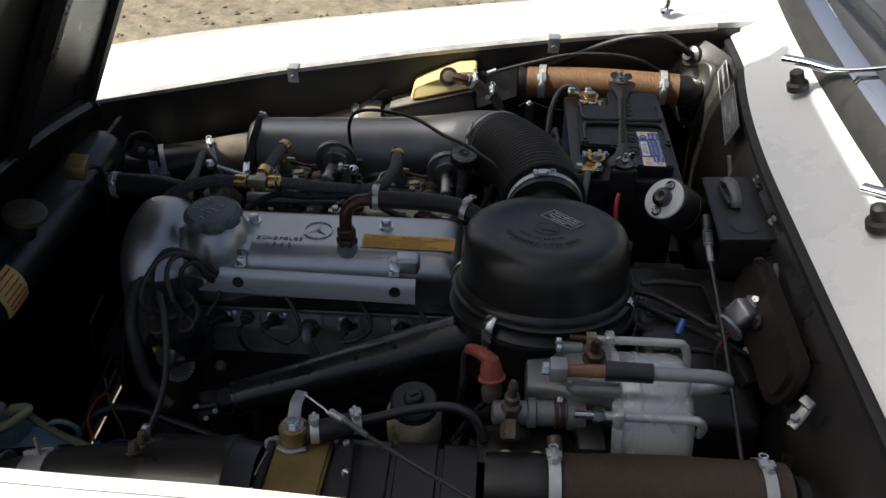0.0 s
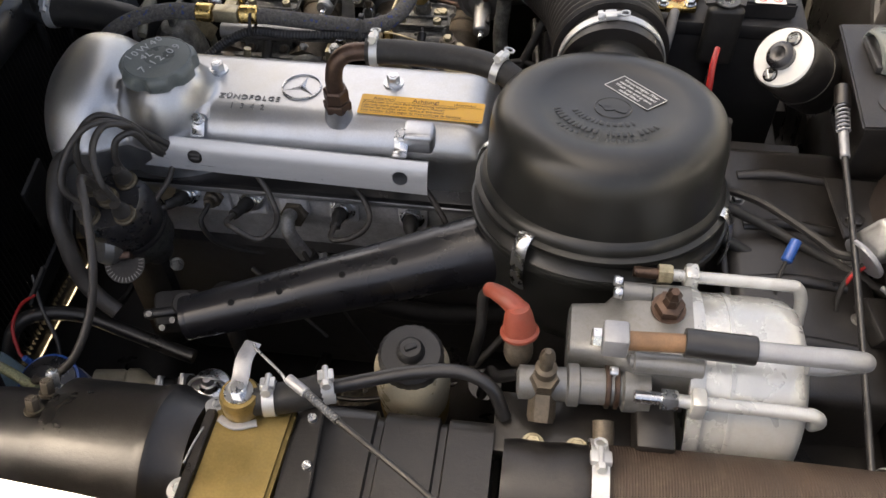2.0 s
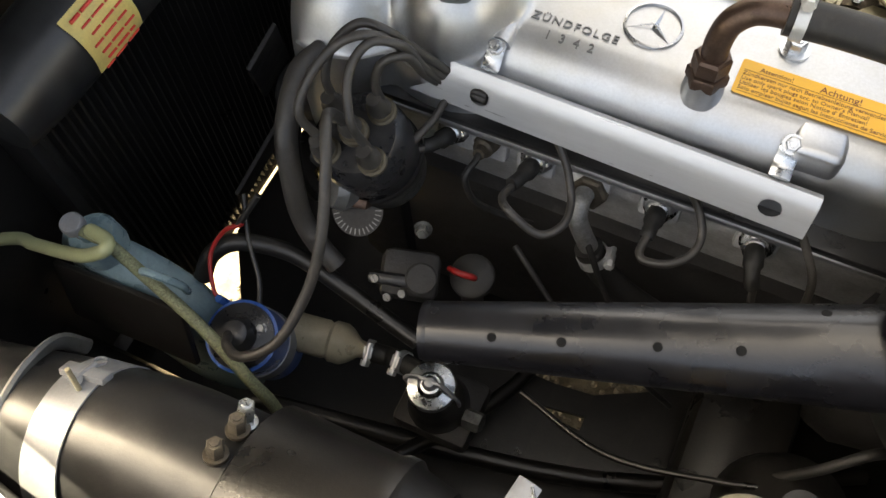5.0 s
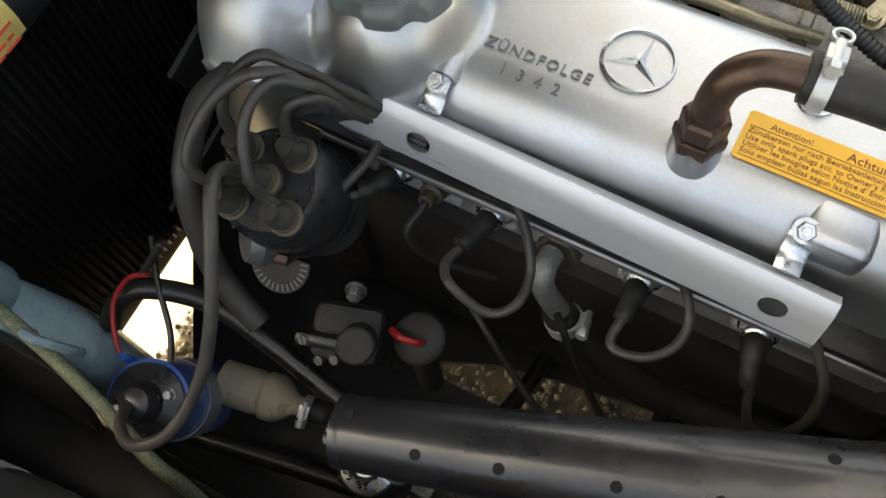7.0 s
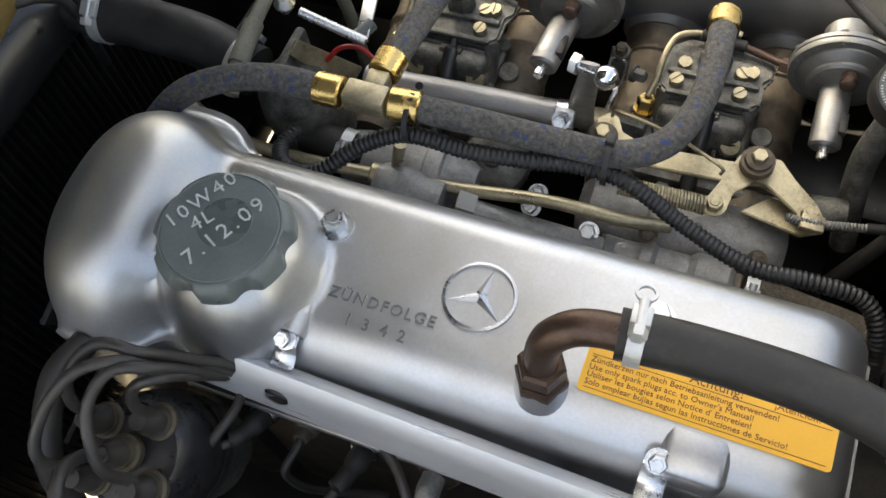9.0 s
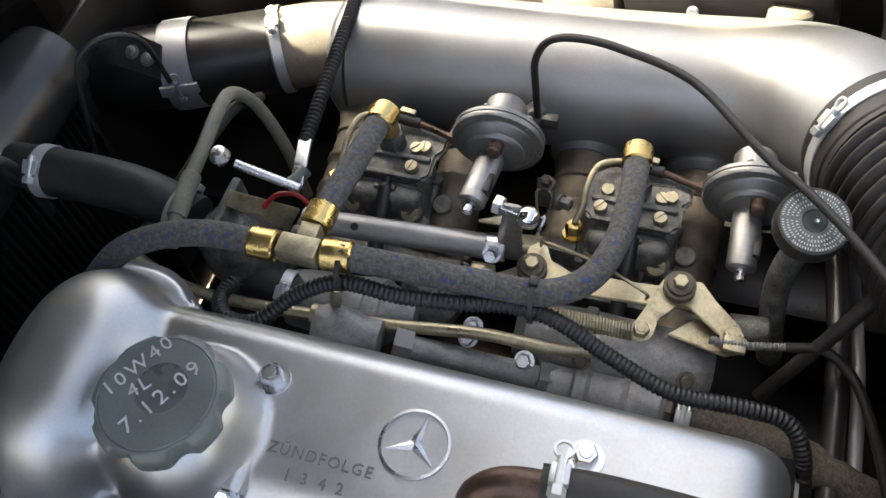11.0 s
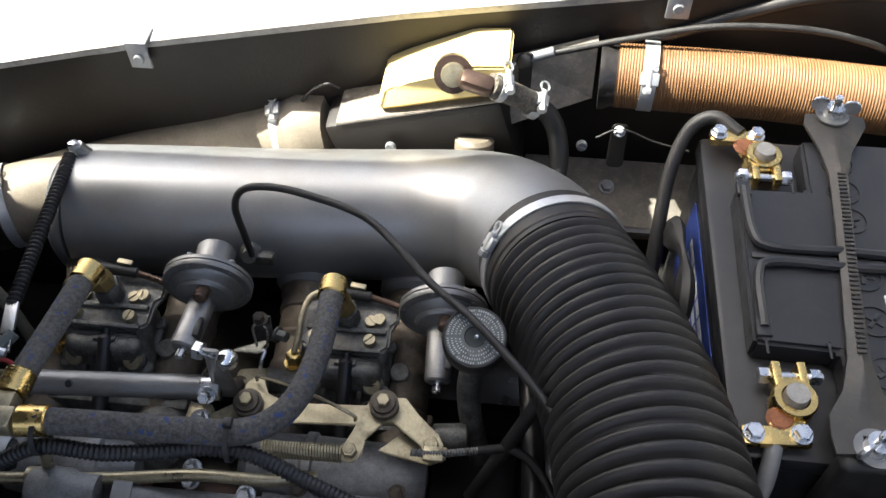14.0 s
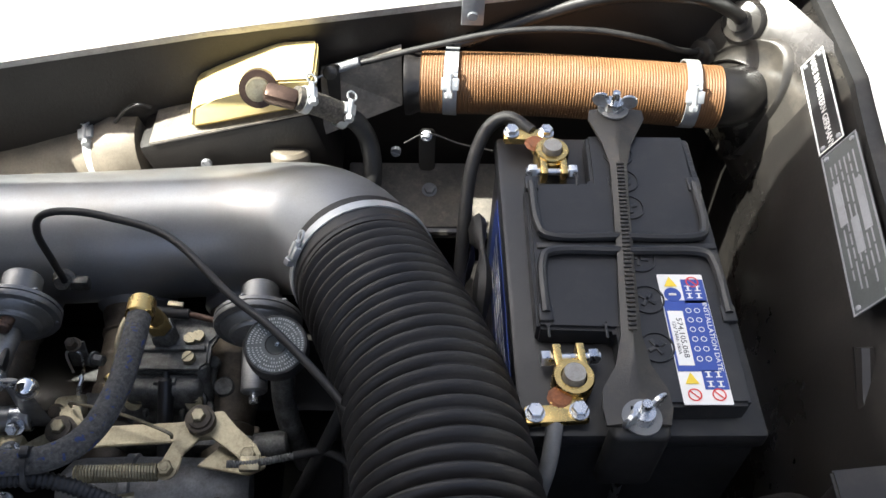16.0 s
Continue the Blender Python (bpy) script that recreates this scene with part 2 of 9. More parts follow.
M_GREENHOSE = material("green_clear_hose", (0.34, 0.36, 0.20), 0.4, 0.0, 0.15, 40, 600, 0.2)
M_MESHHOSE = material("woven_clear_hose", (0.20, 0.215, 0.125), 0.45, 0.0, 0.6, 420, 700, 0.6)
M_BOOSTER = material("grey_zinc_shell", (0.56, 0.575, 0.57), 0.30, 0.45, 0.1, 14, 400, 0.06, stain=(0.42, 0.36, 0.24), stain_amount=0.2, dust=(0.3, 0.27, 0.22), dust_amount=0.3)
M_CHROME = material("chrome", (0.85, 0.86, 0.87), 0.08, 1.0, 0.03, 10, 300, 0.0, rough_vary=0.03)
M_BAND = material("painted_light_grey_band", (0.33, 0.34, 0.36), 0.45, 0.5, 0.12, 25, 400, 0.1, dust=(0.2, 0.18, 0.15), dust_amount=0.3)
M_OLDRUBBER = material("brown_black_cover", (0.020, 0.0145, 0.012), 0.45, 0.0, 0.2, 16, 300, 0.15, dust=(0.08, 0.06, 0.05), dust_amount=0.25)
M_PLATE = material("anodised_plate", (0.13, 0.14, 0.14), 0.4, 0.6, 0.15, 40, 500, 0.1)
M_TERMINAL = material("copper_dust", (0.28, 0.11, 0.05), 0.8, 0.1, 0.4, 120, 600, 0.4)
M_LEADPOST = material("lead_post", (0.32, 0.31, 0.29), 0.55, 0.6, 0.3, 150, 800, 0.3)
M_GREY_CABLE = material("grey_cable", (0.20, 0.20, 0.20), 0.5, 0.0, 0.2, 40, 500, 0.1)
M_GLASS = bpy.data.materials.new("windscreen_glass")
M_GLASS.use_nodes = True
glass_bsdf = M_GLASS.node_tree.nodes["Principled BSDF"]
glass_bsdf.inputs["Base Color"].default_value = (0.75, 0.8, 0.78, 1)
glass_bsdf.inputs["Roughness"].default_value = 0.02
glass_bsdf.inputs["Transmission Weight"].default_value = 1.0
glass_bsdf.inputs["IOR"].default_value = 1.5
M_GROUND = material("dry_gravel", (0.21, 0.175, 0.125), 0.9, 0.0, 0.55, 14, 90, 1.0, dust=(0.36, 0.31, 0.24), dust_amount=0.6, stain=(0.16, 0.14, 0.08), stain_amount=0.3)
M_SEAT = material("dark_cabin_trim", (0.05, 0.045, 0.05), 0.7, 0.0, 0.2, 6, 200, 0.1)


# ---- building helpers
WORLD = {}


def thing(name, at, label, category, group="", kind=""):
    ob = new(name)
    ob.empty_display_size = 0.02
    ob.location = at
    WORLD[ob] = Vector(at)
    return tagged(ob, label, category, group, kind)


def finish(name, bm, mat, angle):
    bmesh.ops.recalc_face_normals(bm, faces=bm.faces[:])
    lo = Vector([min(v.co[i] for v in bm.verts) for i in range(3)])
    hi = Vector([max(v.co[i] for v in bm.verts) for i in range(3)])
    c = (lo + hi) / 2
    bmesh.ops.translate(bm, verts=bm.verts[:], vec=-c)
    for f in bm.faces:
        f.smooth = True
    me = bpy.data.meshes.new(name)
    bm.to_mesh(me)
    bm.free()
    me.set_sharp_from_angle(angle=radians(angle))
    me.materials.append(mat)
    ob = new(name, me)
    WORLD[ob] = c
    return ob, c


def part(name, bm, mat, parent, label="", angle=38):
    ob, c = finish(name, bm, mat, angle)
    ob.parent = parent
    ob.location = c - WORLD[parent]
    return tagged(ob, label)


def solo(name, bm, mat, label, category, group="", kind="", angle=38):
    ob, c = finish(name, bm, mat, angle)
    ob.location = c
    return tagged(ob, label, category, group, kind)


def B():
    return bmesh.new()


def merge(bm, other, m=None):
    me = bpy.data.meshes.new("tmp")
    if m is not None:
        bmesh.ops.transform(other, matrix=m, verts=other.verts[:])
    other.to_mesh(me)
    other.free()
    bm.from_mesh(me)
    bpy.data.meshes.remove(me)
    return bm


def rbox(c, size, bev=0.003, rot=(0, 0, 0), segs=2, bm=None):
    t = B()
    bmesh.ops.create_cube(t, size=1)
    bmesh.ops.scale(t, vec=size, verts=t.verts[:])
    if bev:
        bmesh.ops.bevel(t, geom=t.edges[:], offset=min(bev, min(size) * 0.45), segments=segs, affect="EDGES", profile=0.5)
    m = pose(*c, *rot)
    if bm is None:
        bmesh.ops.transform(t, matrix=m, verts=t.verts[:])
        return t
    return merge(bm, t, m)


def axis_frame(d):
    return Vector(d).normalized().to_track_quat("Z", "Y").to_matrix().to_4x4()


def lathe(prof, o, axis=(0, 0, 1), seg=32, bm=None, shape=None):
    """prof: (radius, height) along the axis from o. shape(angle) scales the radius."""
    bm = bm or B()
    m = Matrix.Translation(o) @ axis_frame(axis)
    rings = []
    for r, h in prof:
        if r <= 1e-6:
            rings.append([bm.verts.new(m @ Vector((0, 0, h)))])
            continue
        ring = []
        for i in range(seg):
            a = 2 * math.pi * i / seg
            k = shape(a) if shape else 1
            ring.append(bm.verts.new(m @ Vector((r * k * math.cos(a), r * k * math.sin(a), h))))
        rings.append(ring)
    for a, b in zip(rings, rings[1:]):
        if len(a) == 1 and len(b) == 1:
            continue
        for i in range(seg):
            j = (i + 1) % seg
            if len(a) == 1:
                bm.faces.new((a[0], b[i], b[j]))
            elif len(b) == 1:
                bm.faces.new((a[i], a[j], b[0]))
            else:
                bm.faces.new((a[i], a[j], b[j], b[i]))
    if prof[0] != prof[-1]:
        for ring in (rings[0], rings[-1]):
            if len(ring) > 1:
                bm.faces.new(ring)
    return bm


def rod(p, q, r, seg=16, bev=0.0, bm=None, r2=None):
    p, q = Vector(p), Vector(q)
    h = (q - p).length
    r2 = r if r2 is None else r2
    b = min(bev, r * 0.5, r2 * 0.5, h * 0.4)
    prof = [(r - b, 0), (r, b), (r2, h - b), (r2 - b, h)] if b else [(r, 0), (r2, h)]
    return lathe(prof, p, q - p, seg, bm)


def spline(pts, n):
    pts = [Vector(p) for p in pts]
    if len(pts) == 2:
        return [pts[0].lerp(pts[1], i / n) for i in range(n + 1)]
    ext = [2 * pts[0] - pts[1]] + pts + [2 * pts[-1] - pts[-2]]
    out = []
    for k in range(1, len(ext) - 2):
        p0, p1, p2, p3 = ext[k - 1:k + 3]
        for i in range(n):
            t = i / n
            out.append(0.5 * (2 * p1 + (p2 - p0) * t + (2 * p0 - 5 * p1 + 4 * p2 - p3) * t * t + (3 * p1 - p0 - 3 * p2 + p3) * t ** 3))
    return out + [pts[-1]]


def tube(pts, r, seg=10, n=8, bm=None, cap=True, flat=1.0, up=None):
    """A tube along a smooth curve; r is a number or a function of the part of the way gone. flat: squeezes it across."""
    bm = bm or B()
    path = spline(pts, n)
    dist = [0.0]
    for a, b in zip(path, path[1:]):
        dist.append(dist[-1] + (b - a).length)
    total = dist[-1] or 1
    side = None
    rings = []
    for i, p in enumerate(path):
        d = (path[min(i + 1, len(path) - 1)] - path[max(i - 1, 0)]).normalized()
        if side is None:
            ref = Vector(up) if up else (Vector((0, 0, 1)) if abs(d.z) < 0.9 else Vector((1, 0, 0)))
            side = d.cross(ref).normalized()
        side = (side - d * side.dot(d)).normalized()
        nor = side.cross(d)
        rr = r(dist[i] / total) if callable(r) else r
        rings.append([bm.verts.new(p + side * (rr * math.cos(2 * math.pi * k / seg)) + nor * (rr * flat * math.sin(2 * math.pi * k / seg))) for k in range(seg)])
    for a, b in zip(rings, rings[1:]):
        for k in range(seg):
            bm.faces.new((a[k], a[(k + 1) % seg], b[(k + 1) % seg], b[k]))
    if cap:
        bm.faces.new(rings[0])
        bm.faces.new(rings[-1])
    return bm


def ribbed(pts, r, depth, pitch, seg=32, bm=None, sharp=1.0, dense=8):
    """A corrugated hose: ribs of that depth and pitch along a smooth curve."""
    path = spline(pts, 24)
    total = sum((b - a).length for a, b in zip(path, path[1:]))
    count = max(2, round(total / pitch))
    n = max(2, round(count * dense / (len(pts) - 1)))

    def radius(u):
        c = 0.5 + 0.5 * math.cos(2 * math.pi * count * u)
        return r - depth * (1 - c ** sharp)
    return tube(pts, radius, seg, n, bm)


def coil_spring(p, q, r, wire, turns, bm=None, seg=6):
    p, q = Vector(p), Vector(q)
    m = Matrix.Translation(p) @ axis_frame(q - p)
    h = (q - p).length
    pts = [m @ Vector((r * math.cos(a), r * math.sin(a), h * a / (2 * math.pi * turns))) for a in np.linspace(0, 2 * math.pi * turns, int(turns * 9))]
    return tube(pts, wire, seg, 1, bm)


def plate(poly, thick, m, bev=0.0, bm=None):
    """A flat plate: a polygon in the xy plane of the pose m, that thick along its z."""
    t = B()
    a = [t.verts.new((x, y, 0)) for x, y in poly]
    b = [t.verts.new((x, y, thick)) for x, y in poly]
    k = len(poly)
    t.faces.new(a)
    t.faces.new(b)
    for i in range(k):
        t.faces.new((a[i], a[(i + 1) % k], b[(i + 1) % k], b[i]))
    bmesh.ops.recalc_face_normals(t, faces=t.faces[:])
    if bev:
        bmesh.ops.bevel(t, geom=[e for e in t.edges if e.calc_face_angle(0) > 0.6], offset=bev, segments=2, affect="EDGES")
    if bm is None:
        bmesh.ops.transform(t, matrix=m, verts=t.verts[:])
        return t
    return merge(bm, t, m)


def rounded_rect(w, h, r, n=4):
    out = []
    for cx, cy, a0 in ((w / 2 - r, h / 2 - r, 0), (-w / 2 + r, h / 2 - r, 90), (-w / 2 + r, -h / 2 + r, 180), (w / 2 - r, -h / 2 + r, 270)):
        for i in range(n + 1):
            a = radians(a0 + 90 * i / n)
            out.append((cx + r * math.cos(a), cy + r * math.sin(a)))
    return out


def loft(rings, cap=True, bm=None, closed=True):
    bm = bm or B()
    vs = [[bm.verts.new(p) for p in ring] for ring in rings]
    k = len(vs[0])
    for a, b in zip(vs, vs[1:]):
        for i in range(k if closed else k - 1):
            bm.faces.new((a[i], a[(i + 1) % k], b[(i + 1) % k], b[i]))
    if cap and closed:
        bm.faces.new(vs[0])
        bm.faces.new(vs[-1])
    return bm


def hexagon(o, axis, r, h, bm=None, chamfer=True):
    prof = [(r, 0), (r, h * 0.85), (r * 0.86, h)] if chamfer else [(r, 0), (r, h)]
    return lathe(prof, o, axis, 6, bm)


def bolt_mesh(o, axis, r, h, washer=1.35):
    ax = Vector(axis).normalized()
    bm = lathe([(r * washer, 0), (r * washer, h * 0.18)], o, ax, 20)
    hexagon(Vector(o) + ax * h * 0.18, ax, r, h * 0.82, bm)
    lathe([(r * 0.55, 0), (r * 0.5, h * 0.08)], Vector(o) + ax * h, ax, 12, bm)
    return bm


def screw_mesh(o, axis, r, h):
    """A slotted cheese-head screw."""
    ax = Vector(axis).normalized()
    bm = lathe([(r, 0), (r, h * 0.7), (r * 0.9, h)], o, ax, 18)
    m = Matrix.Translation(Vector(o) + ax * h) @ axis_frame(ax) @ pose(0, 0, 0, 0, 0, random.uniform(0, 180))
    for s in (-1, 1):
        half = [(r * 0.9 * math.cos(a), s * r * 0.9 * math.sin(a)) for a in np.linspace(0.19, math.pi - 0.19, 9)]
        plate(half[::s], r * 0.22, m, 0, bm)
    return bm


def ring_band(p, axis, r, width, thick=0.0015, seg=40, bm=None):
    """A flat band round a hose, centred on p."""
    ax = Vector(axis).normalized()
    return lathe([(r, -width / 2), (r + thick, -width / 2), (r + thick, width / 2), (r, width / 2), (r, -width / 2)], p, ax, seg, bm)


def hose_clamp(name, p, axis, r, width, screw_dir, parent, label="bright zinc hose clamp", mat=None, ear=True):
    """A band with its tangent screw, as one part under its hose."""
    ax = Vector(axis).normalized()
    sd = Vector(screw_dir)
    sd = (sd - ax * sd.dot(ax)).normalized()
    tg = ax.cross(sd)
    bm = ring_band(p, ax, r, width)
    c = Vector(p) + sd * (r + 0.004)
    rod(c - tg * 0.011, c + tg * 0.011, 0.0032, 10, 0.0005, bm)
    hexagon(c + tg * 0.009, tg, 0.0052, 0.006, bm)
    q = Matrix((ax, tg, sd)).transposed().to_4x4()
    t = rbox((0, 0, 0), (width * 1.25, 0.013, 0.006), 0.001)
    merge(bm, t, Matrix.Translation(Vector(p) + sd * (r + 0.003)) @ q)
    if ear:
        lathe([(0.0045, -0.001), (0.0062, -0.001), (0.0062, 0.001), (0.0045, 0.001), (0.0045, -0.001)], c - tg * 0.016, sd, 14, bm)
    return part(name, bm, mat or M_CLAMP, parent, label)


def lettering(text, size, depth, m, bm=None, spacing=1.0, align="CENTER"):
    cu = bpy.data.curves.new("t", "FONT")
    cu.body, cu.size, cu.extrude, cu.space_character = text, size, depth, spacing
    cu.align_x, cu.align_y = align, "CENTER"
    cu.resolution_u = 2
    ob = bpy.data.objects.new("t", cu)
    scene.collection.objects.link(ob)
    me = bpy.data.meshes.new_from_object(ob.evaluated_get(bpy.context.evaluated_depsgraph_get()))
    bpy.data.objects.remove(ob)
    bpy.data.curves.remove(cu)
    bm = bm or B()
    t = B()
    t.from_mesh(me)
    bpy.data.meshes.remove(me)
    return merge(bm, t, m)


def bar_rows(w, h, rows, m, bm=None, fill=0.55, seed=1):
    """Small print as plain bars."""
    rnd = random.Random(seed)
    bm = bm or B()
    for i in range(rows):
        y = h / 2 - h * (i + 0.5) / rows
        x = -w / 2
        while x < w / 2 * rnd.uniform(0.7, 1.0):
            k = min(rnd.uniform(0.06, 0.2) * w, w / 2 - x)
            if k < 0.02 * w:
                break
            plate([(x, y - h / rows * fill / 2), (x + k, y - h / rows * fill / 2), (x + k, y + h / rows * fill / 2), (x, y + h / rows * fill / 2)], 0.0002, m, 0, bm)
            x += k + 0.02 * w
    return bm


# ---- ground
def build_ground():
    bm = B()
    n, rows = 60, []
    for i in range(n + 1):
        u = (i / n * 2 - 1)
        rows.append([(math.copysign(abs(u) ** 3, u) * 400, (j / n * 2 - 1)) for j in range(n + 1)])
    vs = []
    for r in rows:
        line = []
        for x, v in r:
            y = math.copysign(abs(v) ** 3, v) * 400 + 1.2
            far = min(1, (abs(x) + abs(y)) / 40)
            line.append(bm.verts.new((x, y, 0.012 * noise.noise((x * 1.5, y * 1.5, 0)) * (1 + 6 * far))))
        vs.append(line)
    for i in range(n):
        for j in range(n):
            bm.faces.new((vs[i][j], vs[i + 1][j], vs[i + 1][j + 1], vs[i][j + 1]))
    solo("ground", bm, M_GROUND, "sunlit dry gravel and sandy soil", "ground", kind="structure")
    rnd = random.Random(5)
    bm = B()
    verts, faces = [], []
    for n, box, lo, hi in ((1400, (-2.2, 1.6, 0.2, 5.2), 0.006, 0.02), (2600, (-0.85, -0.10, 0.80, 1.30), 0.003, 0.008)):
        for _ in range(n):
            x, y, k = rnd.uniform(box[0], box[1]), rnd.uniform(box[2], box[3]), rnd.uniform(lo, hi)
            i, turn = len(verts), rnd.uniform(0, 6.28)
            for j in range(5):
                a = turn + j * 1.2566
                verts.append((x + k * rnd.uniform(0.7, 1.2) * math.cos(a), y + k * rnd.uniform(0.7, 1.2) * math.sin(a), 0.004 + k * rnd.uniform(0.1, 0.4)))
            verts += [(x, y, 0.004 + k * rnd.uniform(0.6, 0.9)), (x, y, 0.0)]
            for j in range(5):
                faces += [(i + j, i + (j + 1) % 5, i + 5), (i + (j + 1) % 5, i + j, i + 6)]
    me = bpy.data.meshes.new("stones")
    me.from_pydata(verts, [], faces)
    bm.from_mesh(me)
    bpy.data.meshes.remove(me)
    solo("gravel", bm, M_GROUND, "loose pale stones lying on the ground", "gravel", kind="stuff", angle=20)


build_ground()

# ---- car body: the engine bay lies between two front wings, bonnet raised over the front hinge
MID = 1.205
car = thing("car", (0, MID, 0), "white saloon car with raised bonnet on gravel", "car")
EDGE_X = [-1.25, -0.9, -0.47, -0.15, 0.11, 0.47, 0.9]
EDGE_HALF = [0.44, 0.495, 0.555, 0.588, 0.608, 0.645, 0.66]
EDGE_Z = [0.665, 0.715, 0.778, 0.818, 0.846, 0.872, 0.90]


def edge_at(x, side=1):
    out = 0.0 if side > 0 else float(np.interp(x, [-0.58, -0.30, -0.15, 0.10], [0.011, 0.014, 0.021, 0.030]))
    return float(np.interp(x, EDGE_X, EDGE_HALF)) + out, float(np.interp(x, EDGE_X, EDGE_Z))


def wing(side):
    xs = np.linspace(-1.25, 1.6, 40)
    rings = []
    for x in xs:
        h, z = edge_at(min(x, 0.9), side)
        nose = max(0.0, (-0.7 - x) / 0.55)
        out = 0.90 - 0.10 * nose ** 2
        prof = [(h + 0.022, z - 0.012), (h + 0.022, z + 0.001), (h + 0.05, z + 0.010), (h + 0.12, z + 0.022), ((h + out) / 2 + 0.03, z + 0.026),
                (out - 0.075, z + 0.012), (out - 0.03, z - 0.025), (out - 0.008, z - 0.09), (out, z - 0.25), (out - 0.01, z - 0.42), (out - 0.05, z - 0.56),
                (out - 0.07, z - 0.56), (out - 0.04, z - 0.42), (out - 0.03, z - 0.25), (out - 0.04, z - 0.1), (out - 0.09, z - 0.03), (h + 0.12, z + 0.0)]
        rings.append([(x, MID + side * a, b) for a, b in prof])
    part("front_wing", loft(rings), M_WHITE, car, "white painted front wing", 50)
    # turned-in dark edge that carries the bonnet rubber
    rings = []
    for x in np.linspace(-1.2, 0.47, 30):
        h, z = edge_at(x, side)
        prof = [(h, z - 0.004), (h, z), (h + 0.021, z + 0.002), (h + 0.021, z - 0.014), (h + 0.004, z - 0.014)]
        rings.append([(x, MID + side * a, b) for a, b in prof])
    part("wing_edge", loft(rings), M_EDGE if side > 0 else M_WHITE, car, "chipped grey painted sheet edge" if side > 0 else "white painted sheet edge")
    rings = []
    for x in np.linspace(-1.2, 0.52, 30):
        h, z = edge_at(x, side)
        bulge = 0.012 * math.sin(x * 9) * 0.4
        prof = [(h + 0.002, z - 0.005), (h + 0.004, z - 0.05), (h + 0.008 + bulge, z - 0.16), (h + 0.012, z - 0.30), (h + 0.004, 0.18), (h + 0.03, 0.18), (h + 0.035, z - 0.3), (h + 0.03, z - 0.16), (h + 0.02, z - 0.02)]
        rings.append([(x, MID + side * a, b) for a, b in prof])
    part("inner_wing", loft(rings), M_WINGDARK, car, "black painted inner wing panel")


wing(1)
wing(-1)


def edge_clip(x, side):
    h, z = edge_at(x)
    y = MID + side * h
    bm = rbox((x, y + side * 0.008, z + 0.004), (0.024, 0.026, 0.003), 0.001)
    rbox((x, y - side * 0.006, z - 0.012), (0.024, 0.003, 0.034), 0.001, bm=bm)
    rod((x, y - side * 0.006, z - 0.016), (x, y - side * 0.011, z - 0.016), 0.006, 12, 0.001, bm)
    part("edge_clip", bm, M_BAND, car, "bare metal clip on the wing edge")


edge_clip(-0.452, 1)
edge_clip(0.117, 1)


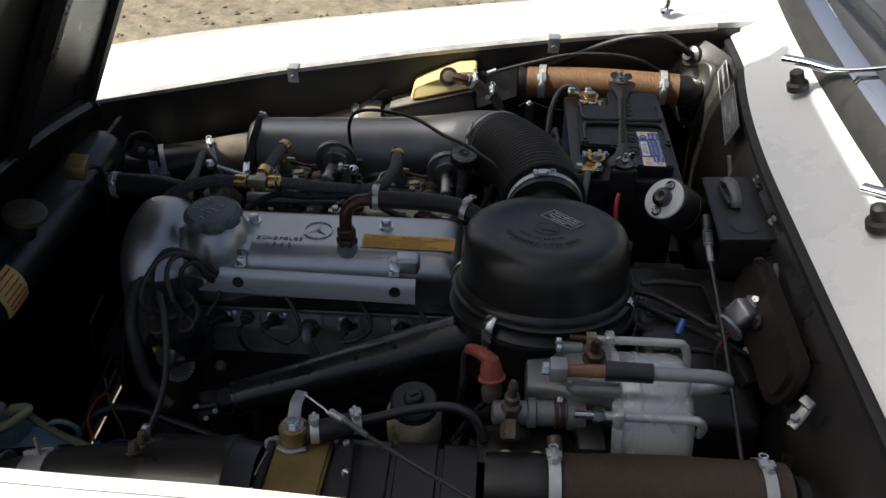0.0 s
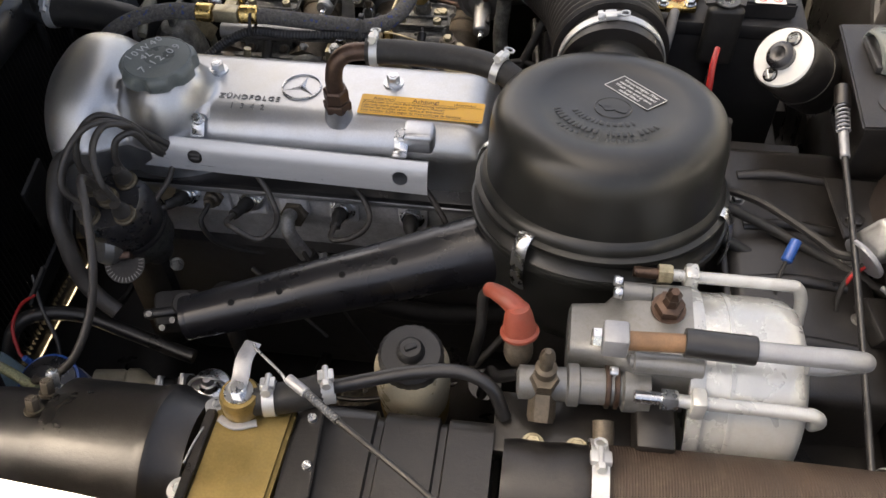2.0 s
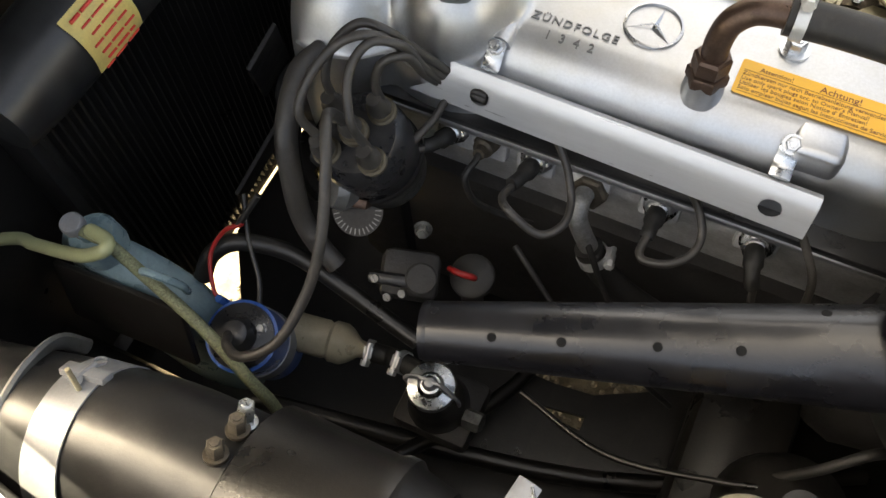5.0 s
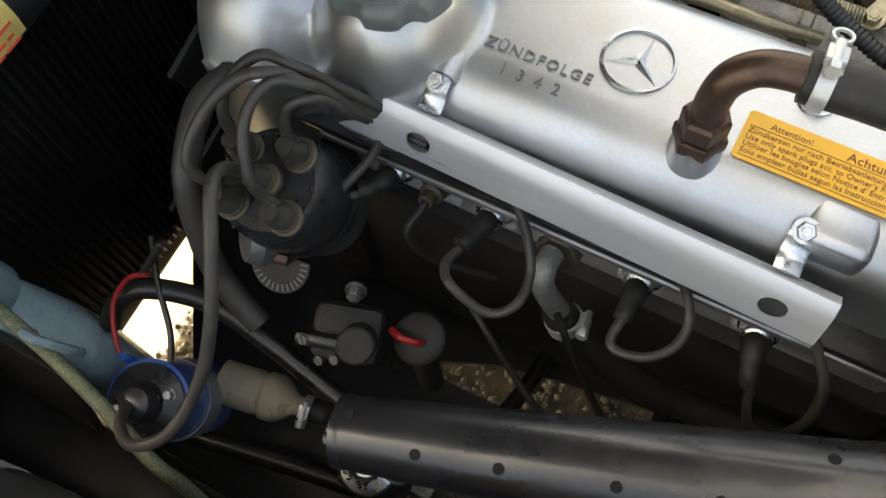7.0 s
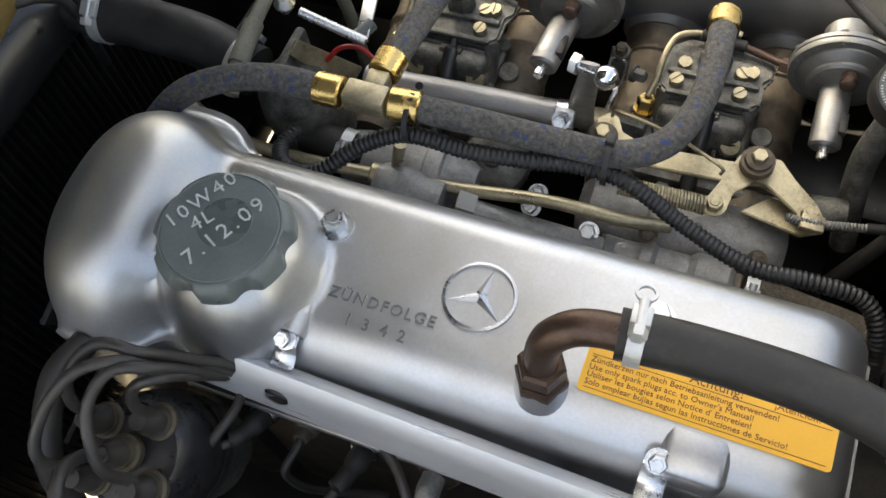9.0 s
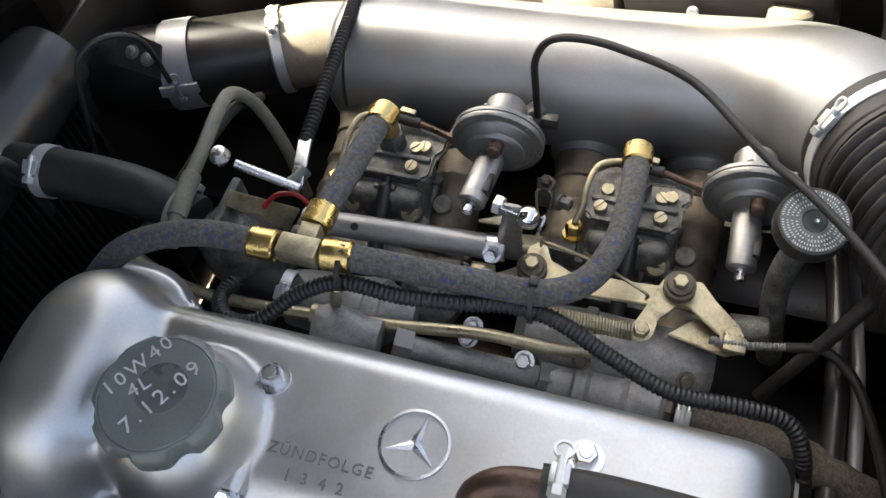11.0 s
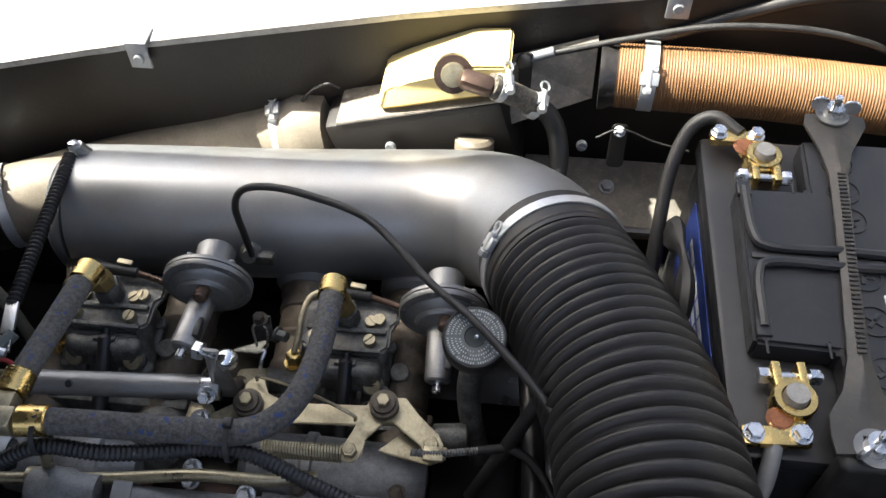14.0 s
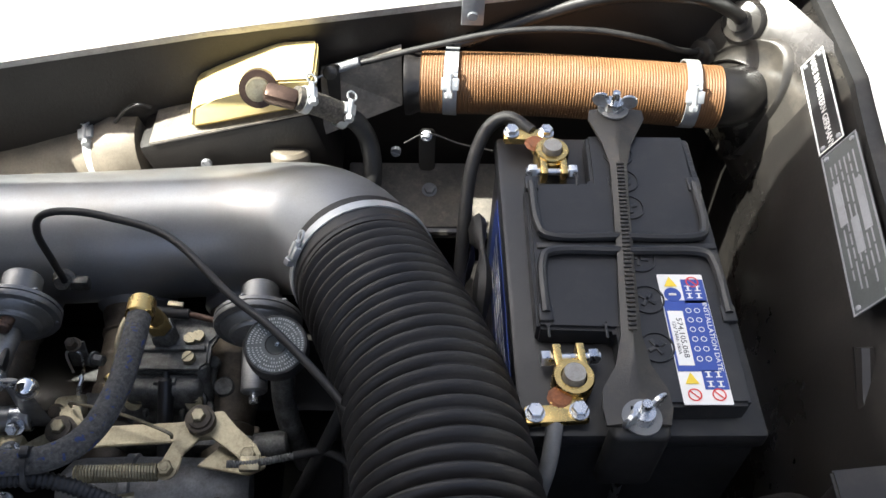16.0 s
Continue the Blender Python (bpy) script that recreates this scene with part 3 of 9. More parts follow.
def cowl():
    ys = np.linspace(MID - 0.80, MID + 0.80, 36)
    rings, lip, wall, gasket, trim, glass = [], [], [], [], [], []
    for y in ys:
        u = (y - MID) / 0.65
        e = 0.447 + 0.075 * min(0.75, max(0, u)) ** 2 + 0.012 * u * u
        s = 0.555 + 0.035 * u * u
        arch = -0.012 * u * u
        rings.append([(e + 0.006, y, 0.852), (e, y, 0.862 + arch), (e + 0.006, y, 0.868 + arch), (e + 0.045, y, 0.884 + arch), (s + 0.02, y, 0.932 + arch), (s + 0.08, y, 0.945 + arch), (s + 0.08, y, 0.92 + arch), (e + 0.05, y, 0.872 + arch)])
        lip.append([(e - 0.012, y, 0.846 + arch), (e - 0.012, y, 0.856 + arch), (e + 0.002, y, 0.858 + arch), (e + 0.002, y, 0.840 + arch)])
        wall.append([(e - 0.004, y, 0.846 + arch), (e - 0.020, y, 0.815), (e - 0.048, y, 0.74), (e - 0.060, y, 0.62), (e - 0.05, y, 0.18), (e + 0.03, y, 0.18), (e + 0.02, y, 0.62), (e + 0.02, y, 0.83)])
        gx = s + 0.012
        gasket.append([(gx - 0.006, y, 0.925 + arch), (gx, y, 0.948 + arch), (gx + 0.022, y, 0.965 + arch), (gx + 0.034, y, 0.952 + arch), (gx + 0.03, y, 0.92 + arch)])
        trim.append([(gx + 0.022, y, 0.962 + arch), (gx + 0.028, y, 0.972 + arch), (gx + 0.050, y, 0.985 + arch), (gx + 0.055, y, 0.975 + arch), (gx + 0.04, y, 0.955 + arch)])
        glass.append([(gx + 0.06 + 0.42 * t, y + 0.0, 0.975 + arch + 0.44 * t - 0.03 * t * t) for t in np.linspace(0, 1, 10)])
    part("cowl_panel", loft(rings), M_WHITE, car, "white cowl panel below the windscreen", 30)
    part("cowl_lip", loft(lip), M_RUBBER, car, "black rubber seal along the cowl edge")
    part("firewall", loft(wall), M_FIREWALL, car, "black painted firewall with dusty patches", 30)
    screen = part("windscreen_seal", loft(gasket), M_RUBBER, car, "black rubber windscreen seal")
    part("windscreen_trim", loft(trim), M_CHROME, screen, "polished chrome trim strip")
    g = part("windscreen", loft(glass, closed=False), M_GLASS, car, "clear curved windscreen glass")
    g.visible_shadow = False
    # upper seal line beside the glass
    part("windscreen_top_seal", tube([(gx + 0.075, y, 0.985 - 0.012 * ((y - MID) / 0.65) ** 2) for y in ys[::5]], 0.012, 8, 4), M_RUBBER, screen)
    # cabin behind the screen
    part("dashboard", rbox((0.98, MID, 0.88), (0.5, 1.3, 0.12), 0.05, segs=4), M_SEAT, car, "dark padded dashboard top")
    part("roof", rbox((1.75, MID, 1.44), (1.5, 1.35, 0.05), 0.02), M_WHITE, car, "white roof panel")
    part("cabin_back", rbox((2.3, MID, 0.9), (0.08, 1.4, 1.1), 0.02), M_SEAT, car)
    for sd in (-1, 1):
        part("windscreen_pillar", tube([(0.63, MID + sd * 0.80, 0.95), (1.03, MID + sd * 0.70, 1.43)], 0.028, 10, 4), M_WHITE, car, "white windscreen pillar")


cowl()


def wiper(y, swing):
    w = thing("windscreen_wiper", (0.55, y, 0.93), "chrome windscreen wiper with spindle cap on the cowl", "wiper", "wipers")
    part("spindle", lathe([(0.019, 0), (0.019, 0.012), (0.013, 0.016), (0.012, 0.034), (0.006, 0.038)], (0.532, y, 0.912), (-0.3, 0, 1), 20), M_RUBBER, w, "black rubber spindle base")
    part("arm", tube([(0.505, y + 0.028, 0.956), (0.535, y, 0.962), (0.58, y - 0.05, 0.972), (0.66, y - 0.13 * swing, 1.02), (0.72, y - 0.22 * swing, 1.075)],
                     lambda u: 0.011 if u < 0.25 else 0.0075 - 0.004 * u, 12, 8, flat=0.7), M_CHROME, w)
    part("blade", tube([(0.655, y - 0.06 * swing, 1.012), (0.735, y - 0.25 * swing, 1.085), (0.80, y - 0.42 * swing, 1.15)], 0.004, 8, 6), M_RUBBER, w, "black rubber blade")


wiper(1.465, 1.0)
wiper(1.03, 1.0)


def aerial():
    a = thing("aerial", (0.365, 1.90, 0.885), "short chrome aerial base on the white wing", "aerial")
    part("base", lathe([(0.017, 0), (0.016, 0.006), (0.010, 0.010), (0.0085, 0.022), (0.0095, 0.024), (0.0095, 0.03), (0.006, 0.034)], (0.365, 1.90, 0.882), (0, 0.1, 1), 20), M_CHROME, a)
    part("mast", rod((0.365, 1.902, 0.914), (0.365, 1.99, 1.35), 0.0022, 8), M_CHROME, a)


aerial()


def bonnet():
    d = Vector((0.452, 0, 0.892))
    nrm = Vector((-d.z, 0, d.x))
    o = Vector((-0.93, MID, 0.66))
    L = 1.42

    def ring(s, inset, lift):
        w = 0.457 + 0.152 * s / L
        pts = []
        for k in range(25):
            u = k / 24 * 2 - 1
            crown = 0.05 * (1 - u * u) + 0.02 * math.sin(math.pi * s / L)
            pts.append(o + d * s + nrm * (crown + lift) + Vector((0, u * (w - inset), 0)))
        return pts
    outer = [ring(s, 0, 0.03) for s in np.linspace(0, L, 14)]
    inner = [ring(s, 0.006, 0.0) for s in np.linspace(0, L, 14)]
    rings = [a + b[::-1] for a, b in zip(outer, inner)]
    hood = part("bonnet", loft(rings), M_WHITE, car, "white raised bonnet", 40)
    # black lining and stiffening ribs on the underside
    lining = [[p - nrm * 0.006 for p in ring(s, 0.03, 0.0)] for s in np.linspace(0.02, L - 0.03, 14)]
    lin2 = [[p - nrm * 0.010 for p in ring(s, 0.03, 0.0)] for s in np.linspace(0.02, L - 0.03, 14)]
    part("lining", loft([a + b[::-1] for a, b in zip(lining, lin2)]), M_BODY_BLACK, hood, "black painted bonnet underside")
    for s in (0.10, 0.55, 1.0, L - 0.07):
        rr = ring(s, 0.05, 0.0)
        part("rib", tube([p - nrm * 0.016 for p in rr[::3]], 0.02, 8, 4, flat=0.8), M_BODY_BLACK, hood)
    for sd in (0, 24):
        part("side_frame", tube([ring(s, 0.022, 0)[sd] - nrm * 0.012 for s in np.linspace(0.02, L - 0.03, 8)], 0.017, 8, 3), M_BODY_BLACK, hood)
    for off in (-0.25, 0.25):
        part("brace", tube([o + d * s + nrm * (-0.006 + 0.03) + Vector((0, off * (0.6 + 0.4 * s), 0)) for s in (0.12, 0.5, 0.98)], 0.024, 8, 6), M_BODY_BLACK, hood)
    for sd in (-1, 1):
        y = MID + sd * 0.47
        bm = plate([(-0.03, -0.09), (0.03, -0.07), (0.035, 0.06), (0.0, 0.10), (-0.03, 0.06)], 0.006, Matrix.Translation((-0.90, y, 0.66)) @ pose(0, 0, 0, 90, 0, 0), 0.001)
        hinge = part("hinge", bm, M_BODY_BLACK, hood, "black bonnet hinge with bright bolts")
        for bx, bz in ((-0.91, 0.60), (-0.885, 0.645), (-0.92, 0.69)):
            part("bolt", bolt_mesh((bx, y - sd * 0.003, bz), (0, -sd, 0), 0.009, 0.009), M_ZINC, hinge)


bonnet()


def front_end():
    # panels that close the front of the bay
    part("front_panel", rbox((-1.02, MID, 0.53), (0.05, 1.35, 0.34), 0.02), M_BODY_BLACK, car)
    part("radiator_support", rbox((-0.86, MID, 0.22), (0.10, 1.0, 0.08), 0.02), M_BODY_BLACK, car)
    for sd in (-1, 1):
        part("baffle", rbox((-0.84, MID + sd * 0.425, 0.43), (0.012, 0.27, 0.5), 0.003), M_BODY_BLACK, car)
    # frame rails and cross members under the engine
    part("frame_rail", rbox((-0.25, 0.76, 0.30), (1.5, 0.14, 0.16), 0.02), M_BODY_BLACK, car)
    part("frame_rail", rbox((-0.25, 1.65, 0.30), (1.5, 0.14, 0.16), 0.02), M_BODY_BLACK, car)
    part("cross_member", rbox((-0.06, MID, 0.25), (0.12, 0.9, 0.10), 0.02), M_BODY_BLACK, car)
    for poly in ([(-0.689, 0.60), (-0.434, 0.60), (-0.434, 1.80), (-0.805, 1.80), (-0.805, 1.085), (-0.689, 0.916)], [(-1.0, 0.60), (-0.689, 0.60), (-0.689, 0.905), (-0.82, 0.892), (-0.82, 1.8), (-1.0, 1.8)],
                 [(-0.434, 0.60), (-0.289, 0.60), (-0.289, 1.060), (-0.434, 1.058)], [(-0.289, 0.60), (-0.236, 0.60), (-0.236, 1.014), (-0.289, 1.016)], [(-0.289, 1.026), (-0.236, 1.034), (-0.236, 1.066), (-0.289, 1.060)], [(-0.236, 0.60), (-0.169, 0.60), (-0.169, 1.102), (-0.236, 1.066)], [(-0.434, 1.076), (-0.36, 1.104), (-0.285, 1.120), (-0.169, 1.137), (-0.169, 1.80), (-0.434, 1.80)], [(-0.169, 0.60), (0.45, 0.60), (0.45, 1.80), (-0.169, 1.80)]):
        part("under_tray", plate(poly, 0.008, Matrix.Translation((0, 0, 0.19))), M_BODY_BLACK, car, "black splash tray under the engine")
    part("track_rod", tube([(-0.62, 0.86, 0.27), (-0.2, 0.95, 0.24), (0.1, 1.1, 0.22)], 0.012, 10, 5), M_BODY_BLACK, car)
    part("track_rod", tube([(-0.45, 0.82, 0.30), (-0.33, 1.02, 0.25), (-0.30, 1.2, 0.23)], 0.010, 10, 5), M_BODY_BLACK, car)


front_end()


def corner_x(y, z):
    """Depth of the pressed firewall corner, which curves forward into the far inner wing."""
    u = (y - MID) / 0.65
    e = 0.447 + 0.075 * min(0.75, max(0.0, u)) ** 2 + 0.012 * u * u
    wall = e + float(np.interp(z, [0.62, 0.74, 0.815, 0.846], [-0.060, -0.048, -0.020, -0.004]))
    j = max(0.0, min(1.0, (y - 1.695) / 0.165))
    rise = math.sin(math.pi / 2 * max(0.0, min(1.0, (z - 0.628) / 0.09))) * (1 - 0.35 * max(0.0, (z - 0.80) / 0.043))
    return wall + 0.003 - 0.095 * j ** 1.8 * rise


def pressed_ridges():
    # swaged cup where the near air duct meets the firewall
    o, ax = Vector((0.435, 0.725, 0.69)), Vector((-1, 0, 0.12))
    bm = lathe([(0.074, -0.045), (0.070, -0.004), (0.067, 0.003), (0.062, 0.006), (0.047, 0.010), (0.044, 0.0075), (0.036, -0.012)], o, ax, 48)
    cup = part("duct_collar", bm, M_SUN_LIFTED_BLACK, car, "pressed black duct collar in the firewall")
    part("stub", rod(o + Vector((0.03, 0, 0)), o + Vector((-0.045, 0.004, 0.002)), 0.0325, 28, 0.002), M_BODY_BLACK, cup)
    # flat oval flange round the far duct, lying on the curved corner
    rings = []
    for k, lift in ((0.0, -0.004), (0.0, 0.004), (0.06, 0.0055), (0.12, 0.004), (0.5, 0.0035), (0.84, 0.0045), (0.92, 0.0075), (0.98, 0.0075), (1.03, 0.004), (1.06, -0.003)):
        ring = []
        for i in range(64):
            a = 2 * math.pi * i / 64
            y = (1.793 + 0.034 * math.cos(a)) * (1 - k) + (1.785 + 0.045 * math.cos(a)) * k
            z = (0.742 + 0.035 * math.sin(a)) * (1 - k) + (0.735 + 0.080 * math.sin(a)) * k
            ring.append((corner_x(y, z) - lift, y, z))
        rings.append(ring)
    cup = part("duct_collar", loft(rings, cap=False), M_SUN_LIFTED_BLACK, car, "dusty pressed oval flange round the air duct, toned up for sun", 50)
    part("stub", tube([(0.372, 1.757, 0.764), (0.400, 1.762, 0.760), (0.420, 1.776, 0.752), (0.448, 1.796, 0.742)], 0.0325, 28, 6), M_BODY_BLACK, cup)
    for y, z, ln in ((1.36, 0.79, 0.05), (1.02, 0.80, 0.05)):
        part("swage", tube([(0.433, y - ln, z + 0.01), (0.425, y, z - 0.02), (0.423, y + ln, z + 0.01)], 0.008, 8, 6), M_BODY_BLACK, car)
    part("grommet", lathe([(0.026, -0.014), (0.0255, 0.003), (0.022, 0.008), (0.013, 0.010), (0.012, 0.018)], (0.4208, 1.8304, 0.8101), (-1, -0.78, 0.75), 28), M_SUN_LIFTED_BLACK, car, "dusty rubber cable grommet, toned up for sun")
    part("grommet", lathe([(0.018, -0.014), (0.0175, 0.003), (0.014, 0.008), (0.007, 0.009), (0.006, 0.016)], (0.3896, 1.8394, 0.7617), (-1, -0.8, 0.37), 24), M_SUN_LIFTED_BLACK, car, "dusty rubber cable grommet, toned up for sun")
    # pressed firewall corner that carries flange and grommets
    rings = []
    for i in range(25):
        z = 0.843 - 0.215 * i / 24
        rings.append([(corner_x(y, z), y, z) for y in np.linspace(1.695, 1.872, 25)])
    part("pressed_corner", loft(rings, closed=False), M_SUN_LIFTED_BLACK, car, "dusty black pressed firewall corner, toned up for sun", 60)


pressed_ridges()


def firewall_plates():
    ax = Vector((-0.145, -1, 0)).normalized()
    up = Vector((0.383, 0, 0.924)).normalized()
    nr = ax.cross(up).normalized()
    up = nr.cross(ax)
    q = Matrix((ax, up, nr)).transposed().to_4x4()
    for name, c, w, h, lab in (("origin_plate", Vector((0.4640, 1.684, 0.8235)), 0.135, 0.032, "black plate with raised white border and lettering"),
                               ("type_plate", Vector((0.4440, 1.522, 0.829)), 0.186, 0.044, "grey metal type plate with stamped fields")):
        c = c + nr * 0.004
        m = Matrix.Translation(c) @ q
        p = thing(name, c, lab + " on the firewall", "plate")
        part("plate", plate(rounded_rect(w, h, 0.004), 0.0012, m, 0.0003), M_PLATE if "type" in name else M_BLACK_SATIN, p)
        bm = B()
        t = 0.0016
        for x0, y0, x1, y1 in ((-w / 2, h / 2 - t, w / 2, h / 2), (-w / 2, -h / 2, w / 2, -h / 2 + t), (-w / 2, -h / 2, -w / 2 + t, h / 2), (w / 2 - t, -h / 2, w / 2, h / 2)):
            plate([(x0, y0), (x1, y0), (x1, y1), (x0, y1)], 0.0006, m @ pose(0, 0, 0.0012), 0, bm)
        part("border", bm, M_WHITE_PRINT if "origin" in name else M_BAND, p)
        if "origin" in name:
            part("lettering", lettering("MADE IN WESTERN GERMANY", 0.0098, 0.0002, m @ pose(0, 0, 0.0015)), M_WHITE_PRINT, p)
        else:
            bm = bar_rows(w * 0.8, h * 0.75, 6, m @ pose(0, 0, 0.0012), fill=0.3, seed=8)
            part("stamped_text", bm, M_BAND, p)
            bm = B()
            for fx, fy, fw in ((-0.01, 0.012, 0.06), (0.018, 0.0, 0.04), (-0.025, -0.012, 0.05)):
                plate(rounded_rect(fw, 0.008, 0.001), 0.0007, m @ pose(fx, fy, 0.0012), 0, bm)
            part("field", bm, M_BAND, p)
        for k, (sx, sy) in enumerate(((-1, -1), (1, -1), (-1, 1), (1, 1))):
            part("rivet", lathe([(0.003, 0), (0.0027, 0.001), (0.0, 0.0018)], m @ Vector((sx * (w / 2 - 0.006), sy * (h / 2 - 0.006), 0.0012)), nr, 12), M_BAND, p)


firewall_plates()
# pressed ledge of the far inner wing beside the battery, with a drain lip
# the pale ledge colour stands in for patches of sun on the dust
ledge = part("inner_wing_ledge", rbox((0.085, 1.762, 0.588), (0.22, 0.10, 0.010), 0.003, (18, 0, 0)), M_SUN_LIFTED_DUST, car, "dusty pressed ledge of the inner wing, paled for sun patches")
part("ledge_lip", tube([(-0.02, 1.716, 0.580), (0.08, 1.716, 0.582), (0.19, 1.716, 0.580)], 0.006, 8, 6), M_SUN_LIFTED_BLACK, ledge)
part("ledge_bolt", bolt_mesh((0.075, 1.770, 0.598), (0, -0.3, 0.95), 0.007, 0.007), M_BAND, ledge)


# ---- engine
engine = thing("engine", (-0.28, 1.2, 0.2), "four-cylinder petrol engine with grimy castings", "engine")


def engine_body():
    rings = []
    for x in (-0.545, -0.54, -0.03, -0.025):
        k = 0.003 if x in (-0.545, -0.025) else 0
        rings.append([(x, y, z) for y, z in ((1.150 + k, 0.50), (1.141 + k, 0.565), (1.124 + k, 0.590), (1.119 + k, 0.648 - k), (1.285 - k, 0.648 - k), (1.285 - k, 0.50))])
    head = part("cylinder_head", loft(rings), M_HEAD, engine, "grey cast cylinder head with spark plug recesses")
    part("head_gasket_rail", rbox((-0.285, 1.198, 0.652), (0.51, 0.190, 0.010), 0.003), M_BLACK_SATIN, engine)
    part("engine_block", rbox((-0.27, 1.23, 0.36), (0.54, 0.20, 0.29), 0.02), M_BLOCK, engine, "dark oily engine block")
    part("timing_case", rbox((-0.560, 1.2, 0.44), (0.08, 0.18, 0.40), 0.03), M_BLOCK, engine)
    part("sump", rbox((-0.27, 1.24, 0.19), (0.5, 0.18, 0.10), 0.03), M_BLOCK, engine)
    part("exhaust_pipe", tube([(-0.45, 1.36, 0.52), (-0.3, 1.37, 0.50), (-0.1, 1.36, 0.45), (0.1, 1.3, 0.3)], 0.03, 14, 6), M_RUSTPIPE, engine)
    part("bell_housing", lathe([(0.14, 0), (0.15, 0.03), (0.12, 0.20)], (0.0, 1.22, 0.38), (1, 0, -0.05), 28), M_BLOCK, engine)
    # pads behind each plug
    for x in (-0.447, -0.411, -0.362, -0.305, -0.237, -0.1455):
        part("plug_pad", rbox((x, 1.1225, 0.616), (0.040, 0.012, 0.050), 0.005, (-8, 0, 0)), M_HEAD, head)
    part("cast_numbers", bar_rows(0.06, 0.008, 1, Matrix.Translation((-0.285, 1.1185, 0.640)) @ pose(0, 0, 0, 90, 0, 0), fill=0.8, seed=3), M_HEAD, head)


engine_body()


def valve_cover():
    """A pressed cover, low over the camshaft and swelling to a tall rounded chain housing in front."""
    v = thing("valve_cover", (-0.3, 1.19, 0.64), "satin aluminium valve cover with a rounded chain housing", "valve cover")

    def smooth_max(p, q, k):
        h = max(k - abs(p - q), 0.0) / k
        return max(p, q) + h * h * k / 4

    def outline(x):
        """Front and back edge of the cover and its top height at that station."""
        end = max(0.0, (x + 0.086) / 0.042)
        drop = 1 - math.sqrt(max(0.0, 1 - min(1.0, end) ** 2))
        u = abs((x + 0.572) / (0.0645 if x < -0.572 else 0.076))
        half = 0.107 * max(0.0, 1 - u ** 2.5) ** (1 / 2.5) if u < 1 else 0.0
        front, back = 1.125 + 0.020 * drop, 1.271 - 0.028 * drop
        if x < -0.60:
            return 1.197 - max(half, 0.008), 1.197 + max(half, 0.008), 0.743, u
        if half > 0:
            front = -smooth_max(-front, -(1.197 - half), 0.020)
            back = smooth_max(back, 1.197 + half, 0.020)
        boss = 0.066 ** 2 - (x + 0.463) ** 2
        if boss > 0:
            front = -smooth_max(-front, math.sqrt(boss) - 1.174, 0.030)
        return front, back, 0.743 - 0.034 * drop, u

    def height(x, y, zt, u):
        z = 0.62
        if x > -0.60:
            z = zt
            df, db = y - 1.125, 1.271 - y
            if df < 0.042:
                z = zt - 0.042 + math.sqrt(max(0.0, 0.042 ** 2 - (0.042 - max(df, 0.0)) ** 2))
            if db < 0.026:
                z = min(z, zt - 0.026 + math.sqrt(max(0.0, 0.026 ** 2 - (0.026 - max(db, 0.0)) ** 2)))
        q = u ** 2.5 + abs((y - 1.197) / 0.107) ** 2.5
        if q < 1:
            z = smooth_max(z, 0.635 + 0.146 * (1 - q) ** (1 / 2.3), 0.024)
        r = math.hypot(x + 0.463, y - 1.174)
        if r >= 0.068:
            return z
        return smooth_max(z, min(0.7795, 0.64 + 0.148 * (1 - (r / 0.068) ** 3) ** (1 / 3)), 0.018)

    xs = [-0.6365 + 0.1365 * (1 - math.cos(math.pi / 2 * i / 34)) for i in range(35)] + list(np.linspace(-0.497, -0.39, 26)) + list(np.linspace(-0.36, -0.10, 8)) + [-0.086 + 0.042 * math.sin(math.pi / 2 * i / 9) for i in range(10)]
    rings = []
    for x in xs:
        yf, yb, zt, u = outline(x)
        zb = 0.64 if x > -0.5 else max(0.56, 0.64 - (-0.5 - x) * 1.2)
        mid, half = (yf + yb) / 2, (yb - yf) / 2
        ys = [mid + half * math.sin(math.pi / 2 * (k / 28 - 1)) for k in range(57)]
        rings.append([(x, yf, zb)] + [(x, y, max(zb + 0.004, height(x, y, zt, u))) for y in ys] + [(x, yb, zb)])
    body = part("cover_body", loft(rings), M_COVER, v, angle=70)
    # flange along the lower edge
    part("flange", rbox((-0.275, 1.19, 0.645), (0.47, 0.178, 0.008), 0.003), M_COVER, v)
    for x in (-0.411, -0.181):
        b = part("bolt", bolt_mesh((x, 1.222, 0.743), (0, 0, 1), 0.0085, 0.013, 1.5), M_ZINC, v, "bright hexagon bolt with washer")
    # raised lettering of the firing order, following the curve of the cover
    m = Matrix.Translation((-0.356, 1.168, 0.7435)) @ pose(0, 0, 0, 0, 0, 0)
    bm = lettering("1 3 4 2", 0.0115, 0.0010, m @ pose(0.001, -0.010, 0.0), lettering("ZÜNDFOLGE", 0.0118, 0.0010, m @ pose(0, 0.006, 0.0), spacing=1.18), 1.35)
    for w in bm.verts:
        w.co.z += height(w.co.x, w.co.y, 0.743, 9.0) - 0.743
    part("raised_letters", bm, M_ALLOY, v)
    # round emblem: ring with three plain bars
    c = Vector((-0.2955, 1.2015, 0.7432))
    bm = lathe([(0.0228, 0), (0.0258, 0), (0.0254, 0.002), (0.0234, 0.0024), (0.0228, 0)], c, (0, 0, 1), 48)
    for k in range(3):
        a = radians(82 + 120 * k)
        dr = Vector((math.cos(a), math.sin(a), 0))
        sd = Vector((-dr.y, dr.x, 0))
        vs = [bm.verts.new(c + p) for p in (sd * 0.0042, dr * 0.0232, sd * -0.0042, Vector((0, 0, 0.0022)))]
        bm.faces.new((vs[0], vs[1], vs[3]))
        bm.faces.new((vs[1], vs[2], vs[3]))
